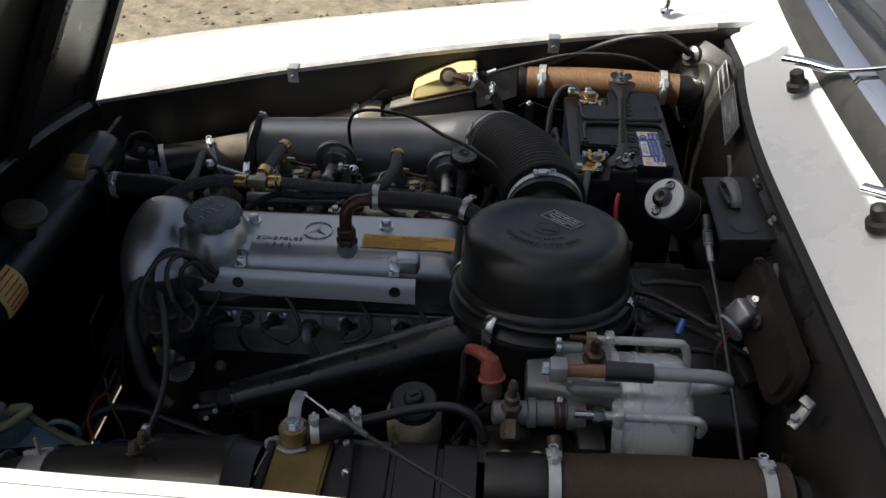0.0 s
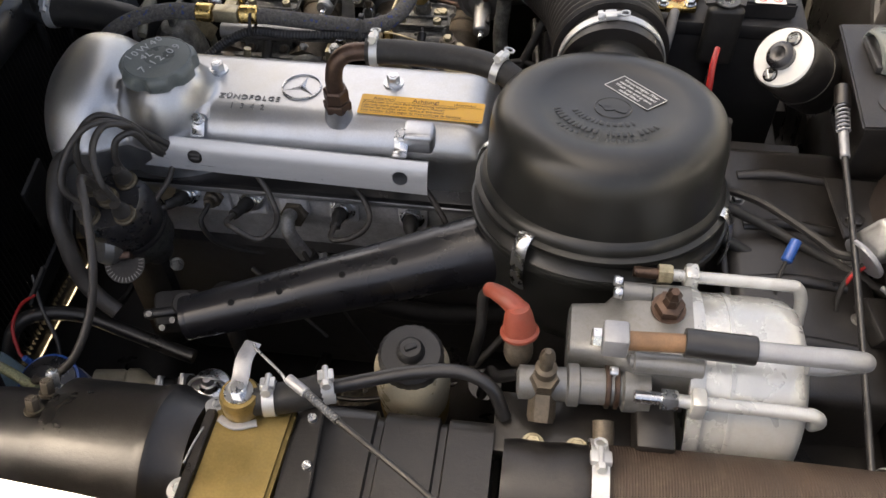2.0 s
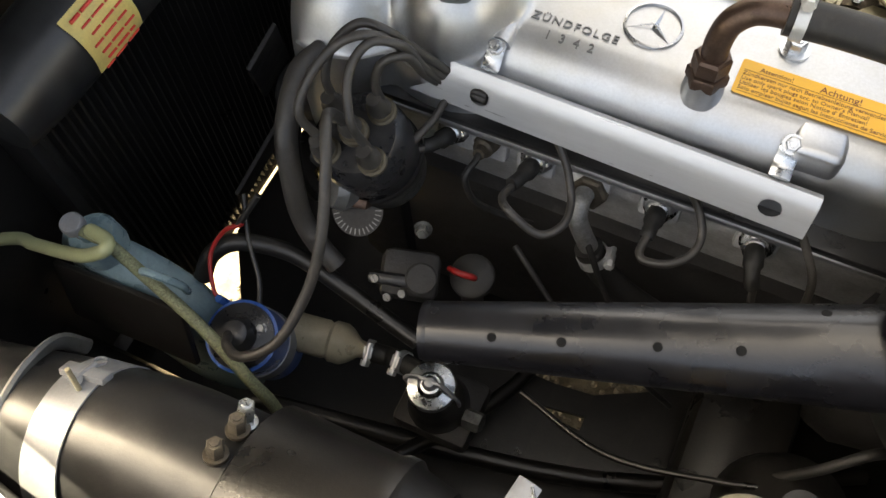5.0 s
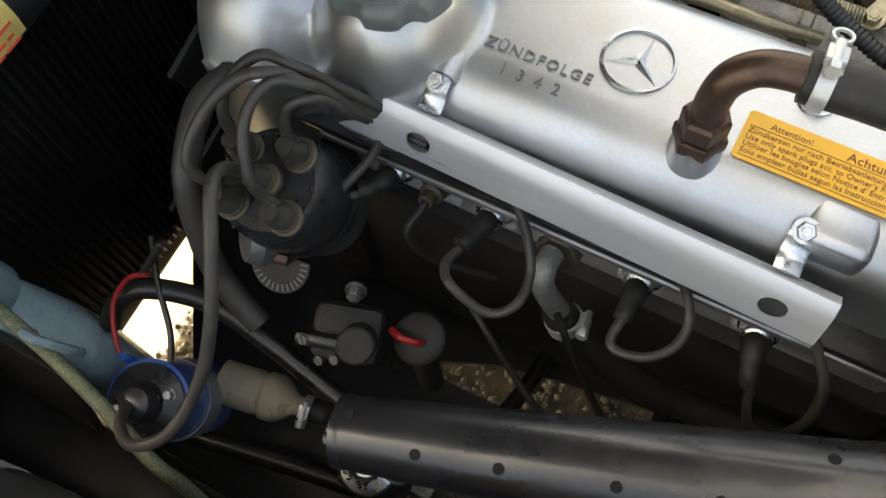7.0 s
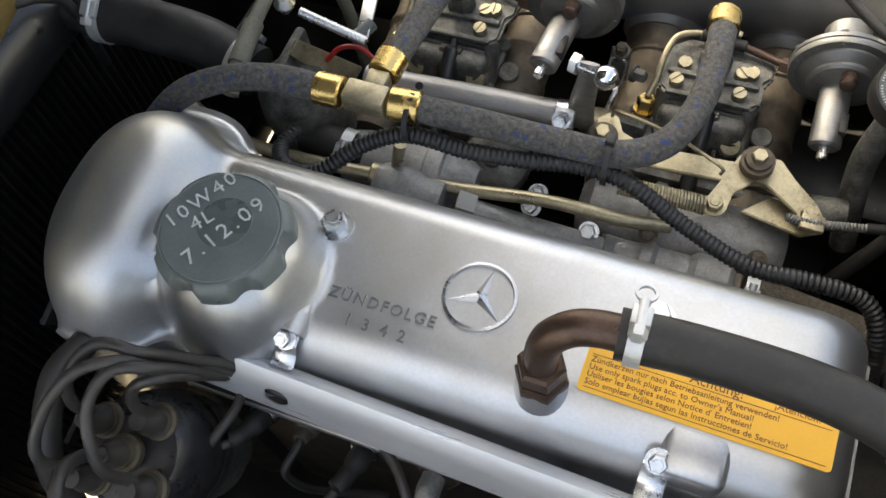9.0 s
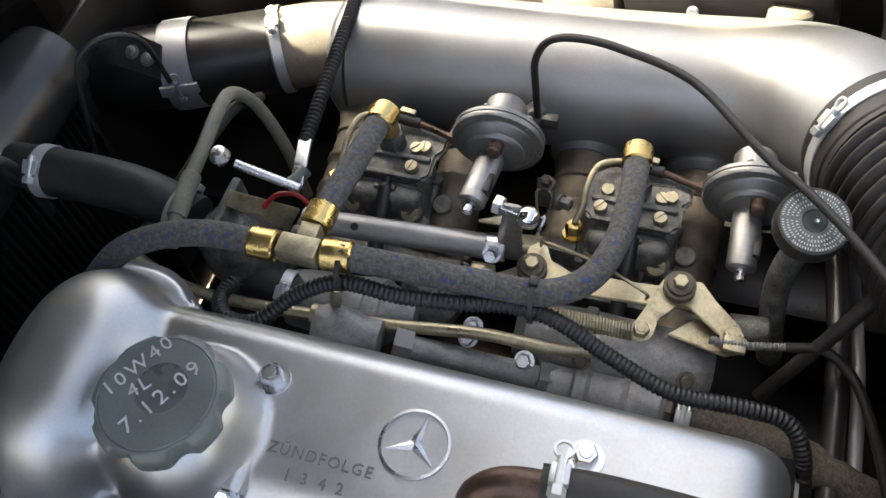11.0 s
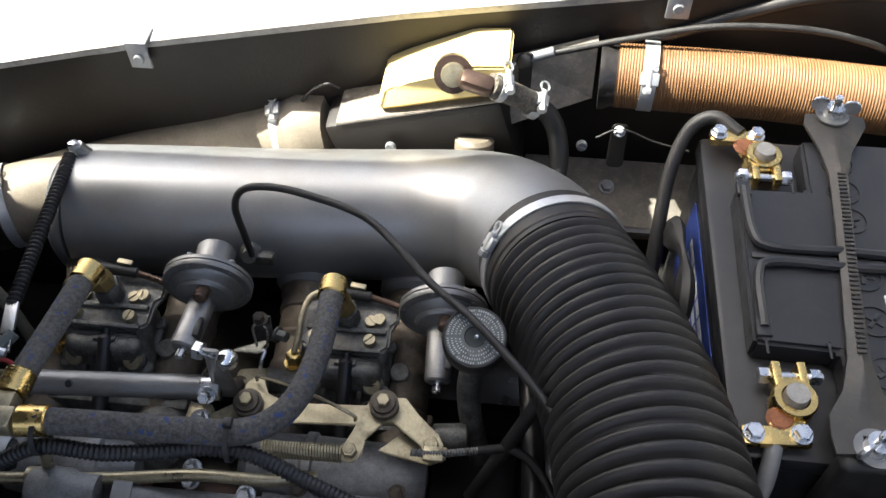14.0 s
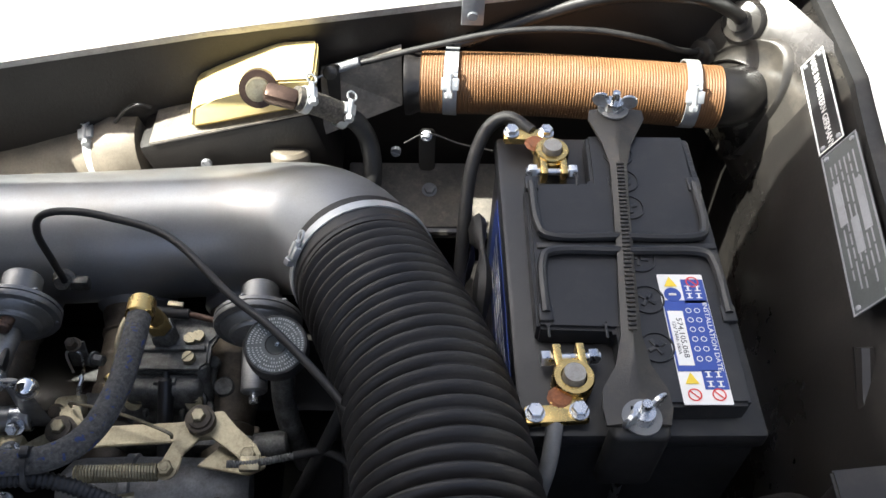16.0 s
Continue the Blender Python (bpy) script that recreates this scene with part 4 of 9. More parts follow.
    part("round_emblem", bm, M_SHEET, v, "raised round emblem", 20)
    # bosses and clips that carry the spark lead shield
    part("boss", rbox((-0.137, 1.1455, 0.7265), (0.042, 0.036, 0.031), 0.007, (0, 0, 0), 4), M_COVER, v)
    part("boss", lathe([(0.0, -0.0100), (0.006, -0.0085), (0.0092, -0.005), (0.0104, 0), (0.0106, 0.026), (0.0098, 0.030), (0.0, 0.0305)], (-0.4105, 1.168, 0.7370), (0, -1, -0.06), 24), M_COVER, v)
    # breather stub
    bz = Vector((-0.238, 1.156, 0.742))
    st = part("breather_seat", lathe([(0.018, -0.008), (0.0165, 0.008), (0.015, 0.016)], bz, (0, 0, 1), 24), M_COVER, v)
    part("breather_nut", lathe([(0.0175, 0), (0.0175, 0.009), (0.016, 0.011)], bz + Vector((0, 0, 0.012)), (0, 0, 1), 6, hexagon(bz + Vector((0, 0, 0.026)), (0, 0, 1), 0.0155, 0.016)), M_RUSTPIPE, v, "burnt brown breather nuts")
    return v


valve_cover()


def warning_sticker():
    c = Vector((-0.139, 1.1775, 0.7439))
    m = Matrix.Translation(c) @ pose(0, 0, 0, 0, 0, -1)
    s = thing("warning_sticker", c, "orange sticker with a printed spark plug warning on the valve cover", "sticker")
    part("sheet", plate(rounded_rect(0.155, 0.037, 0.003), 0.0003, m), M_STICKER, s)
    u = m @ pose(0, 0, 0.00045)
    bm = lettering("Achtung!", 0.0092, 0.0001, u @ pose(0.004, 0.0118, 0))
    lettering("Attention!", 0.0066, 0.0001, u @ pose(-0.048, 0.0115, 0), bm)
    lettering("¡Atención!", 0.0066, 0.0001, u @ pose(0.053, 0.0115, 0), bm)
    for i, line in enumerate(("Zündkerzen nur nach Betriebsanleitung verwenden!", "Use only spark plugs acc. to Owner's Manual!", "Utiliser les bougies selon Notice d' Entretien!", "Solo emplear bujias segun las Instrucciones de Servicio!")):
        lettering(line, 0.0056, 0.0001, u @ pose(-0.074, 0.0040 - 0.0052 * i, 0), bm, align="LEFT")
    for yy in (0.0072, -0.0156):
        plate([(-0.074, yy), (0.074, yy), (0.074, yy + 0.0004), (-0.074, yy + 0.0004)], 0.0001, u, 0, bm)
    part("print", bm, M_INK, s)


warning_sticker()


def oil_cap():
    c = Vector((-0.463, 1.174, 0.7765))
    o = thing("oil_filler_cap", c, "grey-green fluted plastic oil filler cap with white paint-pen writing", "oil cap")
    rings = []
    for r, h in ((0.036, 0.0), (0.0465, 0.0005), (0.0480, 0.002), (0.0480, 0.010), (0.0470, 0.0145), (0.0430, 0.0188), (0.0412, 0.0194), (0.0405, 0.0186), (0.0395, 0.0196), (0.020, 0.0200), (0.002, 0.0201)):
        ring = []
        for i in range(168):
            a = 2 * math.pi * i / 168
            # seven rounded finger notches in the skirt
            gap = math.pi / 7
            off = (a + 0.35) % (2 * gap) - gap
            limit = 0.0418 + 0.0065 * min(1.0, (off / 0.23) ** 2)
            k = min(r, limit)
            ring.append(c + Vector((k * math.cos(a), k * math.sin(a), h)))
        rings.append(ring)
    part("cap", loft(rings), M_CAP, o)
    part("cap_centre", lathe([(0.0185, 0), (0.0183, 0.0003), (0.0, 0.0004)], c + Vector((0.002, 0.004, 0.0201)), (0, 0, 1), 40), M_CAP_DARK, o, "darker worn centre of the cap")
    m = Matrix.Translation(c + Vector((0, 0, 0.0207))) @ pose(0, 0, 0, 0, 0, 56)
    bm = lettering("10W40", 0.0155, 0.0002, m @ pose(0.000, 0.0255, 0, 0, 0, 4), spacing=1.25)
    lettering("4L", 0.0150, 0.0002, m @ pose(-0.007, 0.0110, 0, 0, 0, -3), bm, 1.15)
    lettering("7.12.09", 0.0165, 0.0002, m @ pose(0.001, -0.0055, 0, 0, 0, 6), bm, 1.3)
    part("writing", bm, M_CHALK, o, "white paint-pen writing")


oil_cap()


def lead_shield():
    """A long channel of sheet metal with two round holes, cut to a swallow tail at the front end."""
    s = thing("spark_lead_shield", (-0.29, 1.10, 0.70), "bare sheet aluminium channel shielding the spark plug leads", "shield")
    prof = [(1.1195, 0.7080), (1.1160, 0.7190), (1.1090, 0.7240), (1.1020, 0.7180), (1.0988, 0.7085), (1.0965, 0.6985), (1.0945, 0.6895), (1.0938, 0.6840)]
    holes = (-0.4135, -0.1540)
    slant = -0.03

    def at(x, k, inner):
        y, z = prof[k]
        c = 0.0014 if inner else 0
        return Vector((x, y + c * 0.8 + (x + 0.29) * slant, z - c * 0.6))
    hw = 0.0125
    xs = [-0.446, -0.432]
    for h in holes:
        xs += [h - hw, h - hw / 2, h, h + hw / 2, h + hw]
    xs += list(np.linspace(-0.38, -0.19, 8)) + [-0.13, -0.1205]
    xs = sorted(xs)
    bm = B()
    for inner in (False, True):
        cols = []
        for i, x in enumerate(xs):
            tail = (-0.004, -0.003, 0.0, 0.003, -0.002, -0.018, -0.031, -0.037)
            cols.append([bm.verts.new(at(x + (tail[k] if i == 0 else 0), k, inner)) for k in range(len(prof))])
        for i in range(len(xs) - 1):
            mid = (xs[i] + xs[i + 1]) / 2
            pierced = any(abs(mid - h) < hw for h in holes)
            for k in range(len(prof) - 1):
                if not (pierced and 3 <= k <= 5):
                    bm.faces.new((cols[i][k], cols[i][k + 1], cols[i + 1][k + 1], cols[i + 1][k]))
        for h in holes:
            i0 = min(range(len(xs)), key=lambda i: abs(xs[i] - (h - hw)))
            loop = [cols[i0 + j][3] for j in range(5)] + [cols[i0 + 4][k] for k in (4, 5)] + [cols[i0 + 4 - j][6] for j in range(5)] + [cols[i0][k] for k in (5, 4)]
            a, b = at(h, 3, inner), at(h, 6, inner)
            c, half = at(h, 4, inner).lerp(at(h, 5, inner), 0.5), (b - a).normalized()
            ring = []
            for v in loop:
                p = v.co - c
                u, w = p.x / hw, p.dot(half) / ((b - a).length / 2)
                q = math.hypot(u, w)
                ring.append(bm.verts.new(c + Vector((u / q * 0.0098, 0, 0)) + half * (w / q * 0.0094)))
            k = len(loop)
            for j in range(k):
                bm.faces.new((loop[j], loop[(j + 1) % k], ring[(j + 1) % k], ring[j]))
    part("channel", bm, M_SHIELD, s)
    # bent clips that hold the channel to the bosses of the valve cover
    for x in (-0.412, -0.157):
        bm = tube([(x, 1.139, 0.7365), (x, 1.132, 0.7345), (x, 1.127, 0.7270), (x, 1.121, 0.7225), (x, 1.114 - (x + 0.29) * 0.03, 0.7235)], 0.0085, 8, 6, flat=0.16, up=(0, 0, 1))
        clip = part("clip", bm, M_ZINC, s, "bright bent clip")
        part("clip_bolt", bolt_mesh((x, 1.1345, 0.7370), (0, -0.55, 0.83), 0.0062, 0.008), M_ZINC, clip)


lead_shield()


def spark_plug(x, y, z, boot_to):
    p = thing("spark_plug", (x, y, z), "spark plug with bright hexagon and black boot in the cylinder head", "spark plug", "spark plugs")
    ax = Vector((0, -0.85, 0.42)).normalized()
    o = Vector((x, y, z))
    part("plug_hexagon", hexagon(o - ax * 0.001, ax, 0.0142, 0.011, lathe([(0.0165, -0.004), (0.0165, 0.0), (0.012, 0.001), (0.0115, 0.015), (0.008, 0.018)], o, ax, 24)), M_ZINC, p, "bright zinc hexagon")
    b = Vector(boot_to)
    part("boot", tube([o + ax * 0.008, o + ax * 0.022, (o + ax * 0.036).lerp(b, 0.55), b], lambda u: 0.0092 if u < 0.55 else 0.0070, 14, 6), M_RUBBER, p, "black rubber boot")


spark_plug(-0.447, 1.115, 0.622, (-0.458, 1.074, 0.640))
spark_plug(-0.360, 1.115, 0.621, (-0.366, 1.066, 0.642))
spark_plug(-0.237, 1.115, 0.617, (-0.237, 1.070, 0.630))
spark_plug(-0.1455, 1.115, 0.614, (-0.137, 1.074, 0.608))


def lead(pts, r=0.0038):
    l = solo("ignition_lead", tube(pts, r, 10, 10), M_LEAD, "grey-brown rubber ignition lead", "ignition lead", "ignition leads")
    return l


# loops from the shield down to the boots
lead([(-0.457, 1.071, 0.640), (-0.466, 1.060, 0.646), (-0.462, 1.064, 0.660), (-0.452, 1.088, 0.670), (-0.445, 1.105, 0.688)])
lead([(-0.364, 1.062, 0.646), (-0.366, 1.045, 0.652), (-0.353, 1.030, 0.660), (-0.324, 1.028, 0.643), (-0.307, 1.042, 0.648), (-0.309, 1.068, 0.645), (-0.318, 1.084, 0.656), (-0.328, 1.094, 0.670), (-0.345, 1.106, 0.688)])
lead([(-0.237, 1.068, 0.634), (-0.238, 1.052, 0.634), (-0.230, 1.046, 0.634), (-0.210, 1.050, 0.638), (-0.196, 1.065, 0.640), (-0.194, 1.084, 0.645), (-0.206, 1.100, 0.660), (-0.226, 1.106, 0.684)])
lead([(-0.135, 1.075, 0.604), (-0.130, 1.064, 0.586), (-0.120, 1.056, 0.570), (-0.104, 1.056, 0.575), (-0.093, 1.066, 0.605), (-0.096, 1.080, 0.640), (-0.110, 1.094, 0.660), (-0.128, 1.106, 0.682)])
solo("sender_cable", tube([(-0.312, 1.090, 0.588), (-0.292, 1.078, 0.575), (-0.262, 1.058, 0.530), (-0.225, 1.040, 0.470), (-0.19, 1.03, 0.41), (-0.15, 1.04, 0.34)], 0.0034, 8, 8), M_RUBBER, "thin black cable running down past the water elbow", "cable")


def brass_sender():
    s = thing("temperature_sender", (-0.408, 1.105, 0.636), "brass temperature sender with a black wire in the cylinder head", "sender")
    ax = Vector((0, -0.8, 0.3)).normalized()
    o = Vector((-0.411, 1.117, 0.618))
    part("sender_body", hexagon(o, ax, 0.013, 0.009, lathe([(0.010, 0.009), (0.010, 0.016), (0.007, 0.018), (0.006, 0.026)], o, ax, 20)), M_CAST_BROWN, s)
    part("wire", tube([o + ax * 0.024, o + ax * 0.034 + Vector((0, 0, -0.004)), (-0.414, 1.068, 0.620), (-0.405, 1.066, 0.590), (-0.385, 1.075, 0.565), (-0.35, 1.09, 0.54)], 0.0035, 8, 8), M_RUBBER, s, "black wire")


brass_sender()


def water_elbow():
    e = thing("water_elbow", (-0.303, 1.12, 0.565), "corroded water outlet elbow with clamped black hose", "coolant elbow")
    part("hexagon_base", hexagon((-0.304, 1.119, 0.600), (0, -0.88, 0.3), 0.0185, 0.014), M_CAST_BROWN, e)
    part("elbow", tube([(-0.306, 1.104, 0.610), (-0.306, 1.090, 0.612), (-0.303, 1.080, 0.601), (-0.295, 1.080, 0.576), (-0.286, 1.083, 0.548), (-0.282, 1.083, 0.538)], 0.0095, 14, 6), M_MANIFOLD, e)
    h = part("hose", tube([(-0.288, 1.082, 0.553), (-0.276, 1.080, 0.530), (-0.238, 1.076, 0.495), (-0.17, 1.085, 0.45), (-0.08, 1.10, 0.43), (0.02, 1.12, 0.43)], 0.0145, 14, 8), M_RUBBER, e, "black rubber water hose")
    hose_clamp("clamp", (-0.281, 1.081, 0.540), (0.42, -0.1, -0.85), 0.0150, 0.011, (0.8, 0.2, 0.6), h, ear=False)


water_elbow()


def breather():
    p = thing("breather_hose", (-0.15, 1.16, 0.80), "black breather hose with bright clamps over the valve cover", "breather hose")
    part("steel_pipe", tube([(-0.238, 1.156, 0.782), (-0.238, 1.156, 0.800), (-0.234, 1.159, 0.818), (-0.222, 1.164, 0.829), (-0.205, 1.167, 0.832), (-0.180, 1.167, 0.833)], 0.0105, 16, 6), M_RUSTPIPE, p, "burnt brown steel pipe")
    part("hose", tube([(-0.199, 1.167, 0.8325), (-0.16, 1.170, 0.832), (-0.10, 1.170, 0.830), (-0.06, 1.163, 0.829), (-0.03, 1.150, 0.824), (-0.005, 1.128, 0.812)], 0.0145, 18, 8), M_RUBBER, p)
    hose_clamp("clamp", (-0.189, 1.1675, 0.8325), (1, 0.05, 0), 0.0150, 0.009, (0, 0.25, 1), p)
    hose_clamp("clamp", (-0.044, 1.157, 0.827), (1, -0.45, -0.12), 0.0150, 0.009, (0, 0.25, 1), p)


breather()


def air_cleaner():
    c = Vector((0.080, 1.055, 0.698))
    lean = Vector((0, 0.14, 0.99)).normalized()
    tip = Matrix.Translation(c) @ Matrix.Rotation(-math.atan2(0.14, 0.99), 4, "X")
    a = thing("air_cleaner", c, "round black enamelled air cleaner canister with embossed lid", "air cleaner")
    lid = part("lid", lathe([(0.133, 0.062), (0.134, 0.070), (0.131, 0.076), (0.127, 0.079), (0.1258, 0.124), (0.1235, 0.142), (0.118, 0.153), (0.109, 0.1600), (0.098, 0.1625), (0.076, 0.1635), (0.074, 0.1620), (0.030, 0.1635), (0.0, 0.1640)], c, lean, 96), M_BLACK_GLOSS, a, angle=50)
    part("bowl", lathe([(0.10, -0.09), (0.118, -0.075), (0.130, -0.05), (0.132, 0.0), (0.132, 0.028), (0.139, 0.032), (0.140, 0.038), (0.134, 0.044), (0.133, 0.052), (0.138, 0.056), (0.139, 0.062), (0.132, 0.066), (0.10, 0.066)], c, lean, 96), M_BLACK_GLOSS, a, angle=50)
    part("rim_bead", lathe([(0.133, 0.0265), (0.1425, 0.028), (0.1435, 0.032), (0.1425, 0.036), (0.133, 0.0375), (0.133, 0.0265)], c, lean, 96), M_BLACK_GLOSS, a)
    # embossed text and mark on the lid
    m = tip @ pose(0, 0, 0.1632)
    bm = B()
    rnd = random.Random(31)
    for rr, a0, a1, hh in ((0.044, 205, 300, 0.0075), (0.060, 200, 318, 0.0085), (0.073, 212, 300, 0.0085)):
        ang = a0
        while ang < a1:
            wd = rnd.uniform(0.0022, 0.0046)
            if rnd.random() > 0.16:
                seat = 0.1635 - 0.0015 * (rr - 0.030) / 0.044 - 0.1632
                rbox((rr * math.cos(radians(ang)), rr * math.sin(radians(ang)), seat), (wd, hh * rnd.uniform(0.8, 1.0), 0.0010), 0.0003, (0, 0, ang + 90), bm=bm)
            ang += math.degrees((wd + 0.0022) / rr)
    bmesh.ops.transform(bm, matrix=m, verts=bm.verts[:])
    lathe([(0.0175, 0), (0.0200, 0), (0.0192, 0.0012), (0.0183, 0.0012), (0.0175, 0)], tip @ Vector((0.000, -0.014, 0.1632)), lean, 40, bm)
    for kx, ky, wx, wy, tz in ((0.0, 0.0, 0.020, 0.010, 15), (-0.008, 0.004, 0.010, 0.014, 40), (0.009, -0.003, 0.012, 0.012, -20)):
        plate(rounded_rect(wx, wy, 0.003), 0.0012, m @ pose(kx, -0.014 + ky, 0, 0, 0, tz), 0.0003, bm)
    part("embossing", bm, M_BLACK_GLOSS, lid)
    # small white-lined label
    lm = tip @ pose(0.0235, 0.0180, 0.1638, 0, 0, -46)
    lab = part("label", plate(rounded_rect(0.062, 0.030, 0.001), 0.0003, lm), M_BLACK_PRINT, lid, "small black label with white print")
    bm = B()
    for x0, y0, x1, y1 in ((-0.031, 0.0142, 0.031, 0.015), (-0.031, -0.015, 0.031, -0.0142), (-0.031, -0.015, -0.0302, 0.015), (0.0302, -0.015, 0.031, 0.015)):
        plate([(x0, y0), (x1, y0), (x1, y1), (x0, y1)], 0.0002, lm @ pose(0, 0, 0.0004), 0, bm)
    for i, line in enumerate(("Verunreinigten Filter", "waschen und einölen!", "Wash out and grease", "soiled filter!")):
        lettering(line, 0.0059, 0.0001, lm @ pose(0, 0.0095 - 0.0063 * i, 0.0005), bm)
    part("label_print", bm, M_WHITE_PRINT, lab)
    # spring clips
    for ang in (-124, -20, 60, 160):
        q = tip @ pose(0, 0, 0, 0, 0, ang)
        pts = [q @ Vector(v) for v in ((0.131, 0, 0.068), (0.139, 0, 0.066), (0.1465, 0, 0.052), (0.1485, 0, 0.022), (0.1445, 0, 0.002))]
        cl = part("clip", tube(pts, 0.0085, 8, 5, flat=0.22, up=q.to_3x3() @ Vector((0, 0, 1))), M_ZINC, a, "bright spring clip")
    # intake neck towards the corrugated hose
    part("neck", tube([(0.083, 1.13, 0.775), (0.085, 1.205, 0.785), (0.085, 1.24, 0.79)], 0.050, 28, 4), M_BLACK_GLOSS, a)
    part("breather_stub", rod((-0.015, 1.135, 0.812), (0.02, 1.10, 0.79), 0.012, 14), M_BLACK_GLOSS, a)
    w = Vector((0.009, 0.945, 0.66))
    part("wire_bail", tube([w + Vector((0.01, 0.012, 0.03)), w + Vector((0.012, -0.004, 0.0)), w + Vector((-0.004, -0.012, -0.02)), w + Vector((-0.012, 0.0, 0.004))], 0.0022, 8, 6), M_ZINC, a, "bright wire bail")


air_cleaner()


def snorkel():
    s = thing("air_intake_snorkel", (-0.2, 0.97, 0.66), "black satin air intake tube with small drilled holes", "intake tube")
    p, q = Vector((-0.377, 0.908, 0.634)), Vector((-0.020, 1.020, 0.685))
    d = (q - p).normalized()
    side = d.cross(Vector((0, 0, 1))).normalized()
    up = side.cross(d)
    rings, inner = [], []
    for i in range(25):
        u = i / 24
        c = p.lerp(q, u)
        w, h = 0.0255 + 0.017 * u, 0.0245 + 0.017 * u
        dent = 0.0006 * math.sin(u * 17) + 0.0003 * math.sin(u * 41)
        ring = [c + side * (w * math.cos(a)) + up * ((h + dent * max(0, math.sin(a))) * math.sin(a)) for a in np.linspace(0, 2 * math.pi, 33)[:-1]]
        rings.append(ring)
        inner.append([c + (v - c) * 0.95 for v in ring])
    bm = loft(rings + inner[::-1], cap=False)
    part("tube", bm, M_SNORKEL, s)
    # drilled holes as near-black discs on the tube, their inner shade painted
    for x, y, z in ((-0.318, 0.914, 0.666), (-0.265, 0.929, 0.676), (-0.196, 0.950, 0.690), (-0.139, 0.968, 0.700), (-0.093, 1.021, 0.714)):
        h = Vector((x, y, z))
        c = p + d * (h - p).dot(d)
        n = (h - c).normalized()
        u = (h - p).dot(d) / (q - p).length
        w, hh = 0.0255 + 0.017 * u, 0.0245 + 0.017 * u
        r = 1 / math.sqrt((n.dot(side) / w) ** 2 + (n.dot(up) / hh) ** 2)
        o = c + n * (r - 0.0006)
        part("hole_rim", lathe([(0.0041, 0.0), (0.0039, 0.0011), (0.0, 0.0011)], o, n, 16), M_HOLE_SHADE, s)
    part("screw", screw_mesh(p + d * 0.012 + up * 0.0225 - side * 0.008, up, 0.0035, 0.003), M_SNORKEL, s)
    part("end_bead", loft([[p + d * dx + (v - p) * k for v in rings[0]] for dx, k in ((-0.001, 0.96), (-0.001, 1.02), (0.003, 1.04), (0.006, 1.02), (0.006, 0.96))], cap=False), M_SNORKEL, s)


snorkel()


# ---- intake plenum and corrugated hose
def plenum():
    p = thing("intake_plenum", (-0.28, 1.65, 0.56), "large silver enamelled intake plenum pipe with bend", "intake pipe")
    A = Vector((-0.505, 1.640, 0.642))
    pts = [A, (-0.42, 1.645, 0.643), (-0.30, 1.650, 0.645), (-0.18, 1.655, 0.650), (-0.105, 1.652, 0.660), (-0.050, 1.632, 0.681), (-0.016, 1.596, 0.704), (0.006, 1.553, 0.724), (0.014, 1.530, 0.732)]
    part("pipe", tube(pts, lambda u: 0.0715 - 0.006 * max(0, u - 0.75) / 0.25, 48, 8), M_PLENUM, p, angle=60)
    part("end_cap", lathe([(0.0715, 0), (0.0700, 0.012), (0.060, 0.022), (0.03, 0.028), (0, 0.029)], A, (-1, 0, 0), 48), M_PLENUM, p, angle=60)
    for x, dz in ((-0.4825, 0.020), (-0.3665, 0.020), (-0.248, 0.0), (-0.132, 0.0)):
        part("throat_seat", rod((x, 1.640, 0.604 + dz * 0.6), (x, 1.585, 0.592 + dz * 0.8), 0.041, 32, 0.006), M_PLENUM, p)
    part("spring_post", lathe([(0.010, -0.006), (0.008, 0.008), (0.0065, 0.018)], (-0.497, 1.662, 0.704), (-0.3, -0.1, 1), 16), M_PLENUM, p)
    f = Vector((-0.303, 1.582, 0.662))
    part("cable_fitting", lathe([(0.013, -0.006), (0.012, 0.006), (0.008, 0.008), (0.007, 0.018)], f, (0.1, -0.8, 0.5), 16, rbox(f + Vector((0.014, -0.004, -0.004)), (0.022, 0.012, 0.016), 0.004)), M_CAST, p)


plenum()


def bellows():
    b = thing("corrugated_hose", (0.04, 1.4, 0.7), "dusty black corrugated rubber intake hose", "intake hose")
    pts = [(0.014, 1.528, 0.733), (0.032, 1.480, 0.748), (0.054, 1.420, 0.763), (0.070, 1.360, 0.775), (0.080, 1.300, 0.784), (0.085, 1.250, 0.789)]
    part("ribs", ribbed(pts, 0.0705, 0.0078, 0.0130, 48, sharp=0.55, dense=10), M_BELLOWS, b, angle=80)
    part("cuff", tube([(0.003, 1.562, 0.720), (0.010, 1.541, 0.728), (0.018, 1.518, 0.7365)], 0.0695, 48, 4), M_BELLOWS, b)
    part("cuff", tube([(0.083, 1.262, 0.788), (0.0852, 1.236, 0.790), (0.0855, 1.215, 0.790)], 0.0625, 48, 4), M_BELLOWS, b)
    hose_clamp("clamp", (0.0085, 1.5455, 0.7262), (0.33, -0.90, 0.32), 0.0700, 0.012, (-0.78, -0.25, 0.55), b)
    hose_clamp("clamp", (0.0852, 1.232, 0.790), (0.05, -1, 0.06), 0.0630, 0.012, (-0.12, 0.1, 1), b)


bellows()


